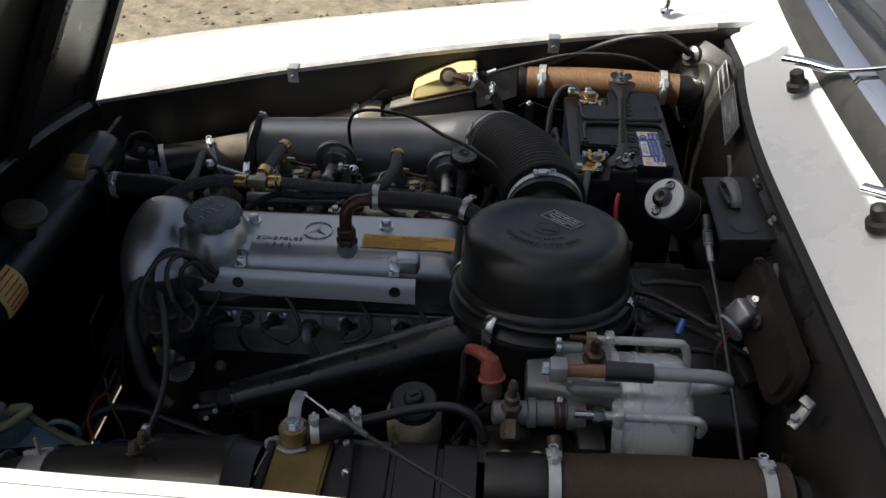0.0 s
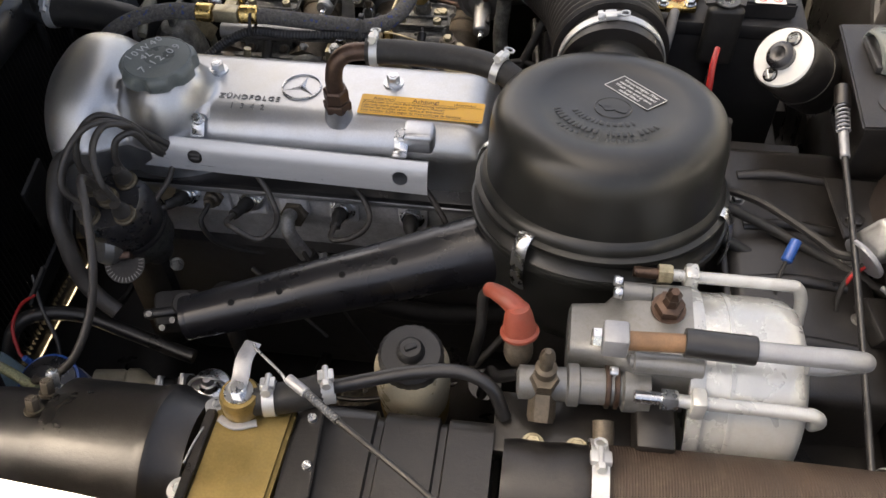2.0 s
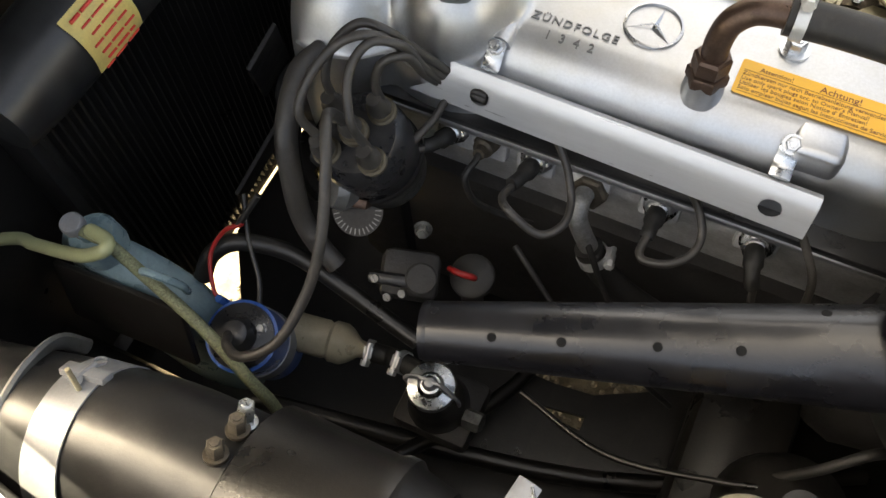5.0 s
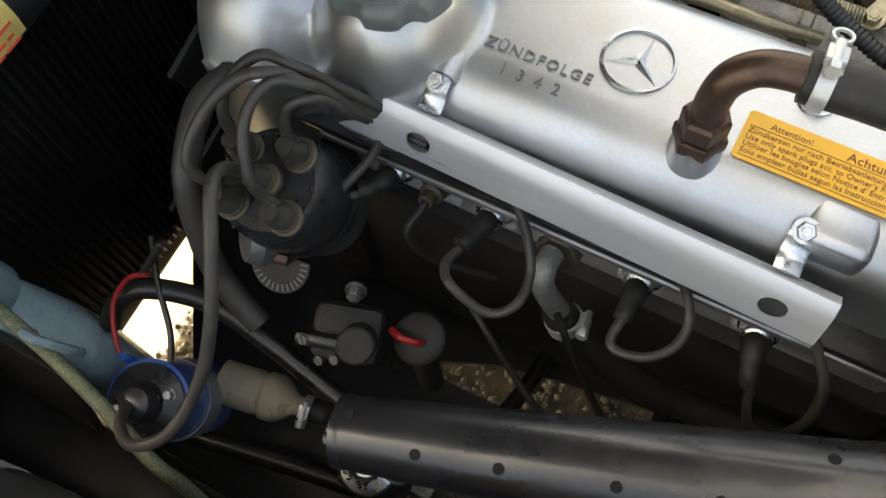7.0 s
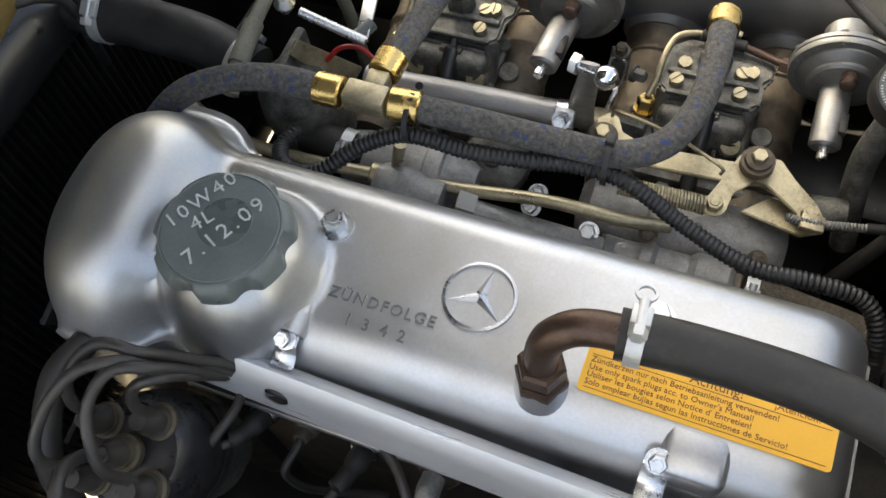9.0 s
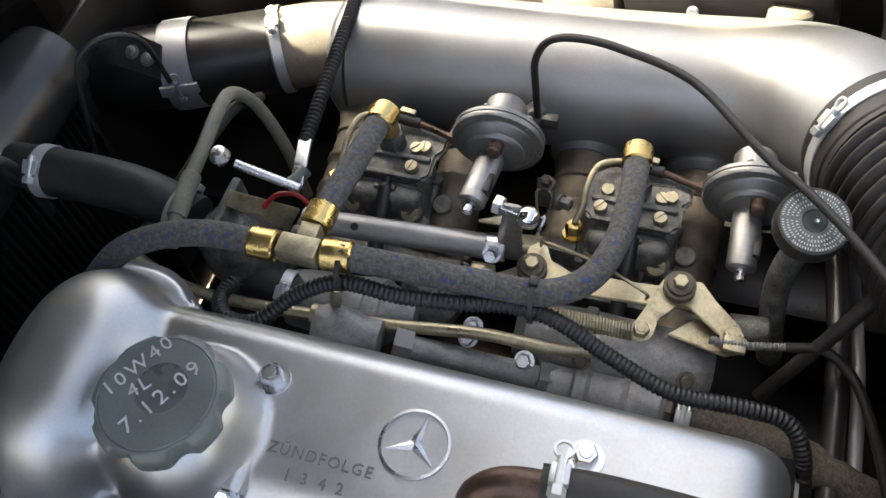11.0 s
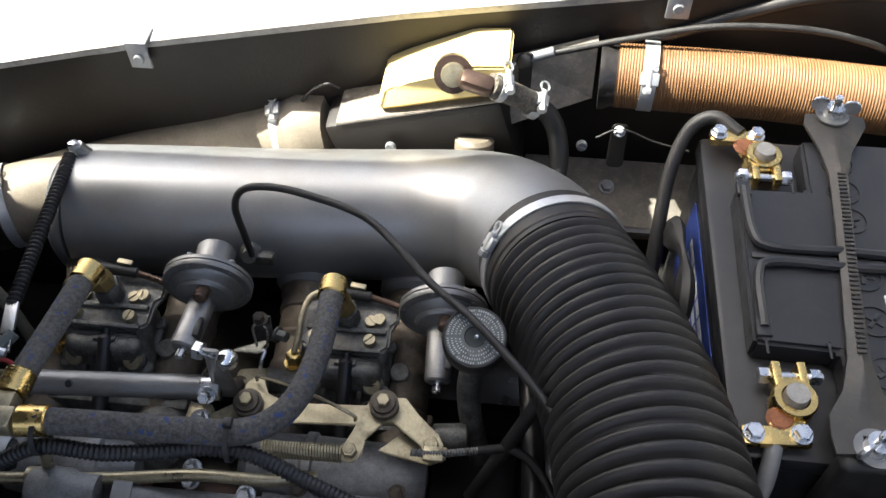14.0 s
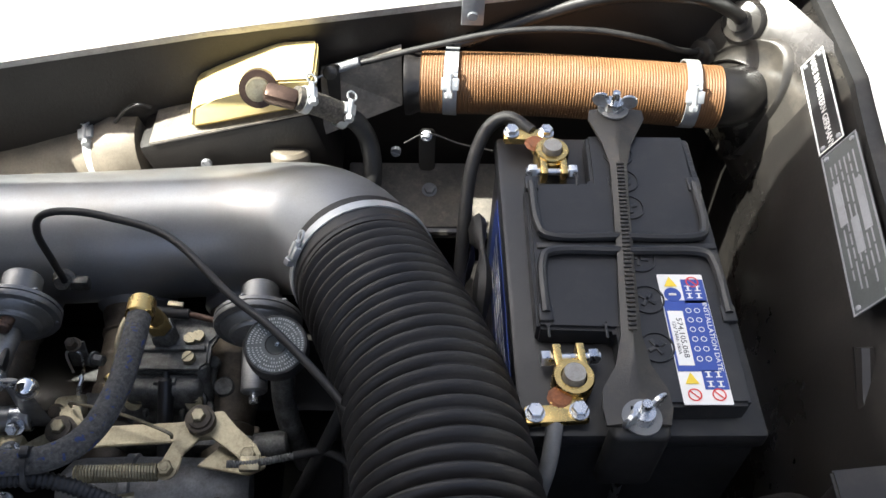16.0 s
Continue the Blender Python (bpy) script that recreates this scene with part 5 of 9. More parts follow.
# ---- battery
def battery():
    X0, X1, Y0, Y1, Z = 0.140, 0.331, 1.342, 1.668, 0.792
    cx, cy = (X0 + X1) / 2, (Y0 + Y1) / 2
    b = thing("battery", (cx, cy, 0.60), "black car battery with moulded lid, handles and data label", "battery")
    part("case", rbox((cx, cy, 0.665), (X1 - X0, Y1 - Y0, 0.205), 0.006), M_PLASTIC, b)
    part("lid_rim", rbox((cx, cy, 0.772), (X1 - X0 + 0.006, Y1 - Y0 + 0.006, 0.022), 0.005), M_PLASTIC, b)
    # raised middle with cut-outs for the posts
    poly = [(0.082, 0.010), (0.176, 0.012), (0.178, 0.308), (0.082, 0.308), (0.080, 0.245), (0.018, 0.243), (0.016, 0.082), (0.080, 0.080)]
    lid = part("lid", plate([(X0 + x, Y0 + y) for x, y in poly], 0.024, Matrix.Translation((0, 0, 0.783)), 0.003), M_PLASTIC, b)
    top = 0.807
    part("joint", rbox((cx + 0.006, cy + 0.004, top + 0.0005), (0.158, 0.006, 0.003), 0.001), M_PLASTIC, lid)
    for y0, y1, s in ((cy + 0.012, cy + 0.078, 1), (cy - 0.004, cy - 0.068, -1)):
        xa, xb = X0 + 0.024, X1 - 0.016
        pts = [(xa, y1, top + 0.002), (xa + 0.001, y0 + s * 0.016, top + 0.004), (xa + 0.014, y0, top + 0.004), (cx, y0, top + 0.004), (xb - 0.014, y0, top + 0.004), (xb - 0.001, y0 + s * 0.016, top + 0.004), (xb, y1, top + 0.002)]
        part("handle", tube(pts, 0.0042, 8, 6), M_PLASTIC, b)
        for xe in (xa, xb):
            part("handle_seat", rbox((xe, y1, top), (0.012, 0.016, 0.006), 0.001), M_PLASTIC, lid)
    for k, y in enumerate((1.405, 1.452, 1.495, 1.555, 1.588, 1.622)):
        o = Vector((0.250, y, top))
        bm = lathe([(0.0145, 0), (0.0145, 0.0015), (0.0130, 0.0015), (0.0128, 0.0002), (0, 0.0004)], o, (0, 0, 1), 32)
        for an in (30 + k * 25, 120 + k * 25):
            rbox(o + Vector((0, 0, 0.0008)), (0.016, 0.0035, 0.002), 0.0005, (0, 0, an), bm=bm)
        part("cell_cap", bm, M_PLASTIC, lid)
    for x, y in ((0.165, 1.424), (0.212, 1.424), (0.163, 1.592), (0.207, 1.592)):
        part("lid_slot", lathe([(0.0030, 0), (0.0030, 0.001), (0.0012, 0.001), (0.0010, -0.0005)], (x, y + 0.004, top - 0.0004), (0, 0, 1), 12, rbox((x, y - 0.004, top + 0.0002), (0.0022, 0.012, 0.001), 0.0004)), M_BLACK_PRINT, lid)
    part("moulded_mark", bar_rows(0.055, 0.006, 1, Matrix.Translation((0.318, 1.615, top + 0.0002)) @ pose(0, 0, 0, 0, 0, -88), fill=0.8, seed=4), M_PLASTIC, lid)
    part("side_label", plate(rounded_rect(0.24, 0.11, 0.01), 0.0006, Matrix.Translation((X0 - 0.0005, cy, 0.69)) @ pose(0, 0, 0, 90, 0, -90)), M_BLUE_PRINT, b, "blue printed side label")
    part("side_print", bar_rows(0.18, 0.07, 4, Matrix.Translation((X0 - 0.0012, cy, 0.69)) @ pose(0, 0, 0, 90, 0, -90), seed=14), M_WHITE_PRINT, b)
    # data label on the lid: rows of pictograms, number and type
    lab = part("data_label", plate(rounded_rect(0.0385, 0.125, 0.001), 0.0004, Matrix.Translation((0.2815, 1.4155, top + 0.0002))), M_WHITE_PRINT, b, "white and blue printed data label")
    m = Matrix.Translation((0.2815, 1.4155, top + 0.0008)) @ Matrix.Diagonal((0.79, 0.95, 1, 1))
    part("label_blue", plate(rounded_rect(0.0475, 0.072, 0.0004), 0.0002, m @ pose(0, 0.001, 0), 0, plate(rounded_rect(0.024, 0.026, 0.0004), 0.0002, m @ pose(0.0117, 0.047, 0), 0, plate(rounded_rect(0.024, 0.018, 0.0004), 0.0002, m @ pose(0.0117, -0.043, 0)))), M_BLUE_PRINT, lab)
    m2 = m @ pose(0, 0, 0.0003)
    part("label_field", plate(rounded_rect(0.016, 0.055, 0.0004), 0.0002, m2 @ pose(-0.0135, -0.002, 0)), M_WHITE_PRINT, lab)
    bm = lettering("INSTALLATION DATE", 0.0072, 0.0001, m2 @ pose(0.0195, 0.0, 0, 0, 0, -90))
    for i in range(2):
        for j in range(6):
            lathe([(0.0019, 0), (0.0025, 0), (0.0025, 0.0002), (0.0019, 0.0002), (0.0019, 0)], m2 @ Vector((0.001 + i * 0.009, 0.026 - j * 0.0098, 0)), (0, 0, 1), 16, bm)
    for sx in (0.006, 0.016):
        for sy in (0.050, 0.042, -0.038, -0.047):
            plate([(-0.0032, -0.0028), (0.0032, -0.0028), (0.0032, -0.002), (-0.0032, -0.002)], 0.0002, m2 @ pose(sx, sy, 0), 0, bm)
            plate([(-0.0032, 0.002), (0.0032, 0.002), (0.0032, 0.0028), (-0.0032, 0.0028)], 0.0002, m2 @ pose(sx, sy, 0), 0, bm)
            plate([(-0.001, -0.002), (0.001, -0.002), (0.001, 0.002), (-0.001, 0.002)], 0.0002, m2 @ pose(sx, sy, 0), 0, bm)
    part("label_white_print", bm, M_WHITE_PRINT, lab)
    m3 = m2 @ pose(0, 0, 0.0003)
    part("label_black_print", lettering("12V 74Ah 680A", 0.0052, 0.0001, m3 @ pose(-0.0175, -0.002, 0, 0, 0, -90), lettering("574.105.068", 0.0082, 0.0001, m3 @ pose(-0.0115, -0.002, 0, 0, 0, -90))), M_BLACK_PRINT, lab)
    for x, y in ((-0.012, 0.057), (-0.012, -0.042)):
        part("warning_sign", plate([(-0.007, -0.005), (0.007, -0.005), (0, 0.006)], 0.0002, m2 @ pose(x, y, 0)), M_YELLOW_PRINT, lab, "yellow warning triangle")
    for x, y in ((0.012, 0.057), (0.012, -0.057), (-0.012, -0.057)):
        bm = lathe([(0.0044, 0), (0.0055, 0), (0.0055, 0.0002), (0.0044, 0.0002), (0.0044, 0)], m2 @ Vector((x, y, 0)), (0, 0, 1), 24)
        rbox(m2 @ Vector((x, y, 0)), (0.0095, 0.0010, 0.0003), 0, (0, 0, -45), bm=bm)
        part("prohibition_sign", bm, M_RED_PRINT, lab, "red prohibition ring")
    part("label_blue_sign", lathe([(0.0072, 0), (0.0072, 0.0002)], m2 @ Vector((-0.012, 0.043, 0)), (0, 0, 1), 24), M_BLUE_PRINT, lab)
    part("label_sign_print", bar_rows(0.008, 0.004, 1, m3 @ pose(-0.012, 0.043, 0.0002), seed=2), M_WHITE_PRINT, lab)
    # posts
    for x, y in ((0.181, 1.379), (0.188, 1.630)):
        part("post", lathe([(0.0098, 0), (0.009, 0.030), (0.0085, 0.0315), (0, 0.0315)], (x, y, 0.781), (0, 0, 1), 24), M_LEADPOST, b, "grey lead post")


battery()


def terminal_clamp(x, y, turn, skew, label):
    t = thing("battery_terminal", (x, y, 0.79), label, "battery terminal", "battery terminals")
    m = Matrix.Translation((x, y, 0.790)) @ pose(0, 0, 0, 0, 0, turn)

    def W(*p):
        return m @ Vector(p)
    part("ring", lathe([(0.0100, 0), (0.0165, 0), (0.0165, 0.015), (0.0155, 0.0165), (0.0105, 0.0165), (0.0100, 0)], W(0, 0, 0), (0, 0, 1), 28), M_BRASS, t)
    for sx in (-0.0095, 0.0095):
        k = rbox((sx, 0.020, 0.008), (0.0065, 0.022, 0.015), 0.001)
        bmesh.ops.transform(k, matrix=m, verts=k.verts[:])
        part("jaw", k, M_BRASS, t)
    part("jaw_bolt", hexagon(W(0.016, 0.022, 0.008), m.to_3x3() @ Vector((1, 0, 0)), 0.0068, 0.008, hexagon(W(-0.022, 0.022, 0.008), m.to_3x3() @ Vector((1, 0, 0)), 0.0068, 0.008, rod(W(-0.022, 0.022, 0.008), W(0.026, 0.022, 0.008), 0.0035, 12))), M_ZINC, t)
    k = rbox((skew, -0.028, 0.006), (0.050, 0.016, 0.009), 0.003)
    merge(k, rbox((skew * 0.45, -0.018, 0.006), (0.024, 0.016, 0.010), 0.002, (0, 0, -25 if skew < 0 else 25)))
    bmesh.ops.transform(k, matrix=m, verts=k.verts[:])
    part("yoke", k, M_BRASS, t)
    for sx in (-0.017, 0.017):
        o = W(sx + skew, -0.028, 0.0105)
        part("yoke_screw", lathe([(0.0078, 0), (0.0078, 0.0015)], o, (0, 0, 1), 20, hexagon(o + Vector((0, 0, 0.0015)), (0, 0, 1), 0.0066, 0.006)), M_ZINC, t)
    part("copper_dust", lathe([(0.011, 0), (0.008, 0.003), (0.0, 0.004)], W(skew * 0.7, -0.015, 0.009), (0, 0, 1), 10), M_TERMINAL, t)
    return t


terminal_clamp(0.181, 1.379, 3, -0.017, "brass battery terminal clamp with bright screws on the near post")
terminal_clamp(0.188, 1.630, 180, 0.020, "brass battery terminal clamp with bright screws on the far post")
solo("battery_cable", tube([(0.166, 1.352, 0.794), (0.163, 1.338, 0.790), (0.160, 1.322, 0.770), (0.154, 1.310, 0.73), (0.146, 1.305, 0.66), (0.145, 1.31, 0.55)], 0.0066, 12, 8), M_GREY_CABLE, "grey earth cable from the battery terminal", "cable")
solo("battery_cable", tube([(0.172, 1.662, 0.798), (0.150, 1.682, 0.799), (0.128, 1.675, 0.788), (0.113, 1.645, 0.762), (0.106, 1.60, 0.72), (0.10, 1.545, 0.66), (0.095, 1.50, 0.58)], 0.0068, 12, 8), M_RUBBER, "black positive cable curving from the battery terminal", "cable")


def battery_strap():
    s = thing("battery_strap", (0.236, 1.5, 0.80), "worn black hold-down strap with wing nuts over the battery", "battery strap")

    def poly(y0, y1, w0, w1, k):
        return [(-w0, y0), (w0, y0), (w1, y1), (-w1, y1)]
    prof = [(-0.172, 0.024), (-0.158, 0.0265), (-0.140, 0.0255), (-0.118, 0.014), (-0.090, 0.0085), (-0.02, 0.0072), (0.05, 0.0072), (0.100, 0.008), (0.130, 0.014), (0.160, 0.0275), (0.172, 0.026)]
    rings = []
    for y, w in prof:
        yy = 1.503 + y
        zz = 0.8125 + (0.004 if abs(y) > 0.14 else 0.0)
        tilt = 0.09 * y
        rings.append([(0.238 + tilt - w, yy, zz), (0.238 + tilt - w * 0.25, yy, zz + 0.0035), (0.238 + tilt, yy, zz + 0.006 if abs(y) < 0.13 else zz + 0.0035), (0.238 + tilt + w * 0.25, yy, zz + 0.0035), (0.238 + tilt + w, yy, zz), (0.238 + tilt + w, yy, zz - 0.003), (0.238 + tilt - w, yy, zz - 0.003)])
    part("strap", loft(rings), M_STRAP, s)
    bm = B()
    for i in range(42):
        y = 1.415 + i * 0.0045
        rbox((0.238 + 0.09 * (y - 1.503), y, 0.8185), (0.007, 0.0026, 0.0022), 0.0005, bm=bm)
    part("stitching", bm, M_STRAP, s)
    part("end_flap", rbox((0.2245, 1.330, 0.772), (0.046, 0.016, 0.084), 0.007, segs=4), M_RUBBER, s)
    for x, y, z in ((0.250, 1.672, 0.820), (0.2245, 1.336, 0.818)):
        part("washer", lathe([(0.012, 0), (0.0150, 0), (0.0150, 0.002), (0.0, 0.002)], (x, y, z), (0, 0, 1), 28), M_DASH, s)
        nut = B()
        lathe([(0.009, 0), (0.0085, 0.009), (0.004, 0.009), (0.004, 0.018), (0.0035, 0.020)], (x, y, z + 0.002), (0, 0, 1), 18, nut)
        turn = 35 if y < 1.5 else -8
        for sd in (0, 180):
            ear = [(0.005, -0.004)] + [(0.0135 + 0.0085 * math.cos(a), 0.0055 + 0.0080 * math.sin(a)) for a in np.linspace(-1.7, 2.5, 12)] + [(0.005, 0.006)]
            plate(ear, 0.0028, Matrix.Translation((x, y, z + 0.006)) @ pose(0, 0, 0, 0, 0, turn + sd) @ pose(0, 0.0014, 0, 90, 0, 0), 0.0006, nut)
        part("wing_nut", nut, M_ZINC, s, "bright wing nut")
        part("threaded_rod", rod((x, y + (0.012 if y > 1.5 else -0.012), 0.60), (x, y, z), 0.004, 10), M_ZINC, s)


battery_strap()
part_tray = solo("battery_tray", rbox((0.236, 1.505, 0.552), (0.24, 0.37, 0.018), 0.004), M_BODY_BLACK, "black sheet battery tray beside the inner wing", "battery tray")
solo("battery_support", rbox((0.30, 1.62, 0.38), (0.18, 0.30, 0.325), 0.01), M_BODY_BLACK, "black battery support bracket under the tray", "bracket")
solo("battery_cover_sheet", tube([(0.108, 1.44, 0.57), (0.112, 1.45, 0.70), (0.120, 1.52, 0.755), (0.118, 1.60, 0.72), (0.110, 1.62, 0.60)], lambda u: 0.012 + 0.006 * math.sin(u * 30), 8, 10, flat=0.5), M_RUBBER, "crumpled black plastic sheet beside the battery", "plastic sheet")


# ---- carburettors and linkage
def carburettor(cx, dy, dz):
    """A side-draught twin carburettor: two throats run back to the plenum, the float bowl sits between and above them."""
    c = thing("carburettor", (cx, 1.48 + dy, 0.53 + dz), "grimy cast side-draught carburettor with slotted screws", "carburettor", "carburettors")

    def P(x, y, z):
        return Vector((cx + x, y + dy, z + dz))

    def tilted(x, y, z, rx, rz=0):
        return Matrix.Translation(P(x, y, z)) @ pose(0, 0, 0, rx, 0, rz)
    for sx in (-0.058, 0.058):
        sg = 1 if sx > 0 else -1
        a0 = P(sx, 1.603, 0.592)
        ax = Vector((0, -1, -0.10)).normalized()
        prof = [(0.030, 0.0), (0.0355, 0.002), (0.0345, 0.024), (0.0310, 0.034), (0.0300, 0.040), (0.0310, 0.042), (0.0310, 0.047), (0.0285, 0.049), (0.0275, 0.072), (0.0292, 0.074), (0.0292, 0.079), (0.0272, 0.081),
                (0.0262, 0.106), (0.0280, 0.108), (0.0285, 0.116), (0.0262, 0.119), (0.0258, 0.150), (0.0300, 0.153), (0.0300, 0.166), (0.0250, 0.168), (0.0245, 0.20), (0.020, 0.202)]
        t = part("throat", lathe(prof, a0, ax, 36), M_CAST_BROWN, c, "brown stained round cast throat", 45)
        # long boss with round ends lying along the throat
        x0 = sx - sg * 0.017
        part("throat_boss", rod(P(x0, 1.512, 0.610), P(x0, 1.462, 0.604), 0.0042, 12, 0.001), M_CAST, t)
        for y, z in ((1.512, 0.612), (1.463, 0.606)):
            part("boss_end", rod(P(x0, y, z - 0.008), P(x0, y - 0.003, z + 0.005), 0.0066, 14, 0.0012), M_CAST, t)
        part("throat_disc", rod(P(sx - sg * 0.004, 1.487, 0.598), P(sx - sg * 0.004, 1.484, 0.611), 0.0105, 20, 0.0015), M_CAST, t)
        part("flange_ear", rbox(P(sx + sg * 0.026, 1.447, 0.575), (0.016, 0.012, 0.024), 0.004), M_CAST_BROWN, t)
        part("ear_bolt", bolt_mesh(P(sx + sg * 0.028, 1.440, 0.577), (0, -1, 0.1), 0.0055, 0.008), M_ZINC, t)
        part("flange_bolt", bolt_mesh(P(sx, 1.445, 0.603), (0, -0.5, 0.86), 0.0058, 0.010), M_ZINC if sg > 0 else M_CAST, t)
    # body and float bowl
    body = part("body", rbox(P(0, 1.488, 0.598), (0.078, 0.066, 0.074), 0.010, (-10, 0, 0), 3), M_CAST, c, "dark grey cast body", 50)
    part("body_face", loft([[P(x * k, y, z) for x, y, z in ((-0.034, 1.478, 0.640), (0.034, 1.478, 0.640), (0.038, 1.452, 0.606), (0.038, 1.444, 0.575), (-0.038, 1.444, 0.575), (-0.038, 1.452, 0.606))] for k in (1.0,)] + [[P(x * 0.96, y + 0.02, z - 0.012) for x, y, z in ((-0.034, 1.478, 0.640), (0.034, 1.478, 0.640), (0.038, 1.452, 0.606), (0.038, 1.444, 0.575), (-0.038, 1.444, 0.575), (-0.038, 1.452, 0.606))]]), M_CAST, body, angle=30)
    cover = part("bowl_cover", plate([(-0.044, -0.014), (-0.034, -0.022), (0.034, -0.022), (0.044, -0.014), (0.044, 0.010), (0.050, 0.016), (0.050, 0.034), (0.042, 0.042), (-0.028, 0.042), (-0.044, 0.030)], 0.009, tilted(0, 1.503, 0.638, 4), 0.0025), M_CAST, c, "dark grey cast bowl cover")
    part("cover_rib", rbox(P(0, 1.5045, 0.6485), (0.080, 0.006, 0.006), 0.0018, (4, 0, 0)), M_CAST, cover)
    part("cover_rib", rbox(P(0, 1.483, 0.6465), (0.074, 0.005, 0.005), 0.0016, (4, 0, 0)), M_CAST, cover)
    part("cover_skirt", rbox(P(0, 1.487, 0.634), (0.076, 0.012, 0.012), 0.003), M_CAST, cover)
    part("cover_mark", bar_rows(0.030, 0.006, 1, tilted(0.022, 1.532, 0.6494, 4), fill=0.7, seed=21), M_CAST, cover)
    for x, y in ((-0.027, 1.514), (-0.030, 1.494), (0.023, 1.515), (0.031, 1.518), (0.025, 1.493)):
        part("cover_screw", screw_mesh(P(x, y, 0.6465), (0, -0.12, 1), 0.0064, 0.0062), M_YZINC, cover)
    # fork-shaped lug in the front of the cover
    part("cover_lug", rbox(P(0.003, 1.475, 0.636), (0.022, 0.014, 0.008), 0.002, (-20, 0, 0)), M_CAST, cover)
    for x in (-0.007, 0.012):
        part("lug_cheek", rbox(P(x, 1.471, 0.627), (0.005, 0.012, 0.018), 0.0015, (-20, 0, 0)), M_CAST, cover)
    for x in (-0.034, 0.034):
        part("corner_post", rod(P(x, 1.492, 0.640), P(x * 1.05, 1.470, 0.604), 0.010, 16, 0.002), M_CAST, body)
    # slotted plugs on the front face
    for x, y, z, r in ((-0.029, 1.463, 0.618, 0.0092), (0.030, 1.463, 0.618, 0.0092), (0.026, 1.446, 0.598, 0.0062), (-0.026, 1.446, 0.598, 0.0058), (0.012, 1.440, 0.588, 0.0055)):
        w = part("plug_seat", lathe([(r * 1.28, -0.004), (r * 1.28, 0.001), (r * 1.02, 0.0016)], P(x, y, z), (0, -0.72, 0.69), 24), M_CAST, c)
        part("jet_plug", screw_mesh(P(x, y, z), (0, -0.72, 0.69), r, 0.0045), M_CAST_BROWN if r < 0.008 else M_YZINC, w, "slotted tarnished jet plug")
    # air tube standing off the front face
    part("air_tube", lathe([(0.0036, -0.006), (0.0036, 0.0), (0.0075, 0.003), (0.0078, 0.06), (0.0078, 0.085)], P(0.004, 1.476, 0.641), (0, -0.80, -0.60), 18), M_BLACK_SATIN, c, "dark grey air tube")
    part("pump_tube", tube([P(-0.040, 1.492, 0.628), P(-0.043, 1.474, 0.616), P(-0.042, 1.455, 0.600)], 0.0050, 10, 5), M_CAST, c)
    part("face_rib", rbox(P(-0.018, 1.459, 0.606), (0.004, 0.024, 0.008), 0.001, (-40, 0, 0)), M_CAST, body)
    part("face_rib", rbox(P(0.018, 1.459, 0.606), (0.004, 0.024, 0.008), 0.001, (-40, 0, 0)), M_CAST, body)
    part("base_flange", rbox(P(0, 1.428, 0.574), (0.178, 0.014, 0.050), 0.005, (-6, 0, 0)), M_CAST, c)
    # fuel union: two stacked hexagons and an elbow towards the hose
    o = P(-0.002, 1.517, 0.646)
    u = part("fuel_union", lathe([(0.0125, 0.0), (0.0135, 0.001), (0.0130, 0.004), (0.0118, 0.006)], o, (0, -0.08, 1), 24, hexagon(o + Vector((0, 0, 0.005)), (0, -0.08, 1), 0.0145, 0.017)), M_CAST, c, "grey hexagon fuel union")
    part("union_nut", hexagon(o + Vector((0, -0.002, 0.024)), (-0.15, -0.08, 1), 0.0115, 0.014), M_OLDBRASS, u, "tarnished brass nut")
    part("union_elbow", tube([o + Vector((0, -0.003, 0.034)), o + Vector((-0.001, -0.003, 0.046)), o + Vector((-0.004, -0.005, 0.054)), o + Vector((-0.006, -0.010, 0.060))], 0.0078, 14, 5), M_OLDBRASS, u, "tarnished brass elbow")
    # thin steel pipe with union nut, black sleeve and the rod to the dashpot
    p = part("vacuum_pipe", tube([P(-0.051, 1.482, 0.634), P(-0.047, 1.494, 0.645), P(-0.046, 1.512, 0.655), P(-0.040, 1.532, 0.661), P(-0.024, 1.541, 0.661), P(-0.012, 1.541, 0.660)], 0.0030, 10, 6), M_YZINC, c)
    part("pipe_nut", hexagon(P(-0.051, 1.478, 0.622), (0, 0.2, 1), 0.0085, 0.012, lathe([(0.0105, -0.012), (0.0105, 0.0)], P(-0.051, 1.478, 0.622), (0, 0.2, 1), 20)), M_BRASS, p, "brass pipe nut")
    part("pipe_sleeve", rod(P(-0.020, 1.541, 0.6605), P(0.020, 1.540, 0.657), 0.0055, 14, 0.001), M_RUBBER, p, "black rubber sleeve")
    part("pipe_tail", tube([P(0.018, 1.540, 0.657), P(0.036, 1.536, 0.656), P(0.056, 1.530, 0.656), P(0.072, 1.526, 0.656)], 0.0035, 10, 5), M_RUSTPIPE, p)
    part("tail_nut", hexagon(P(0.052, 1.531, 0.656), (1, -0.25, 0), 0.0066, 0.014), M_RUSTPIPE, p)
    part("tail_tag", rbox(P(0.006, 1.547, 0.664), (0.016, 0.006, 0.004), 0.001, (0, 0, -8)), M_YZINC, p)
    return c


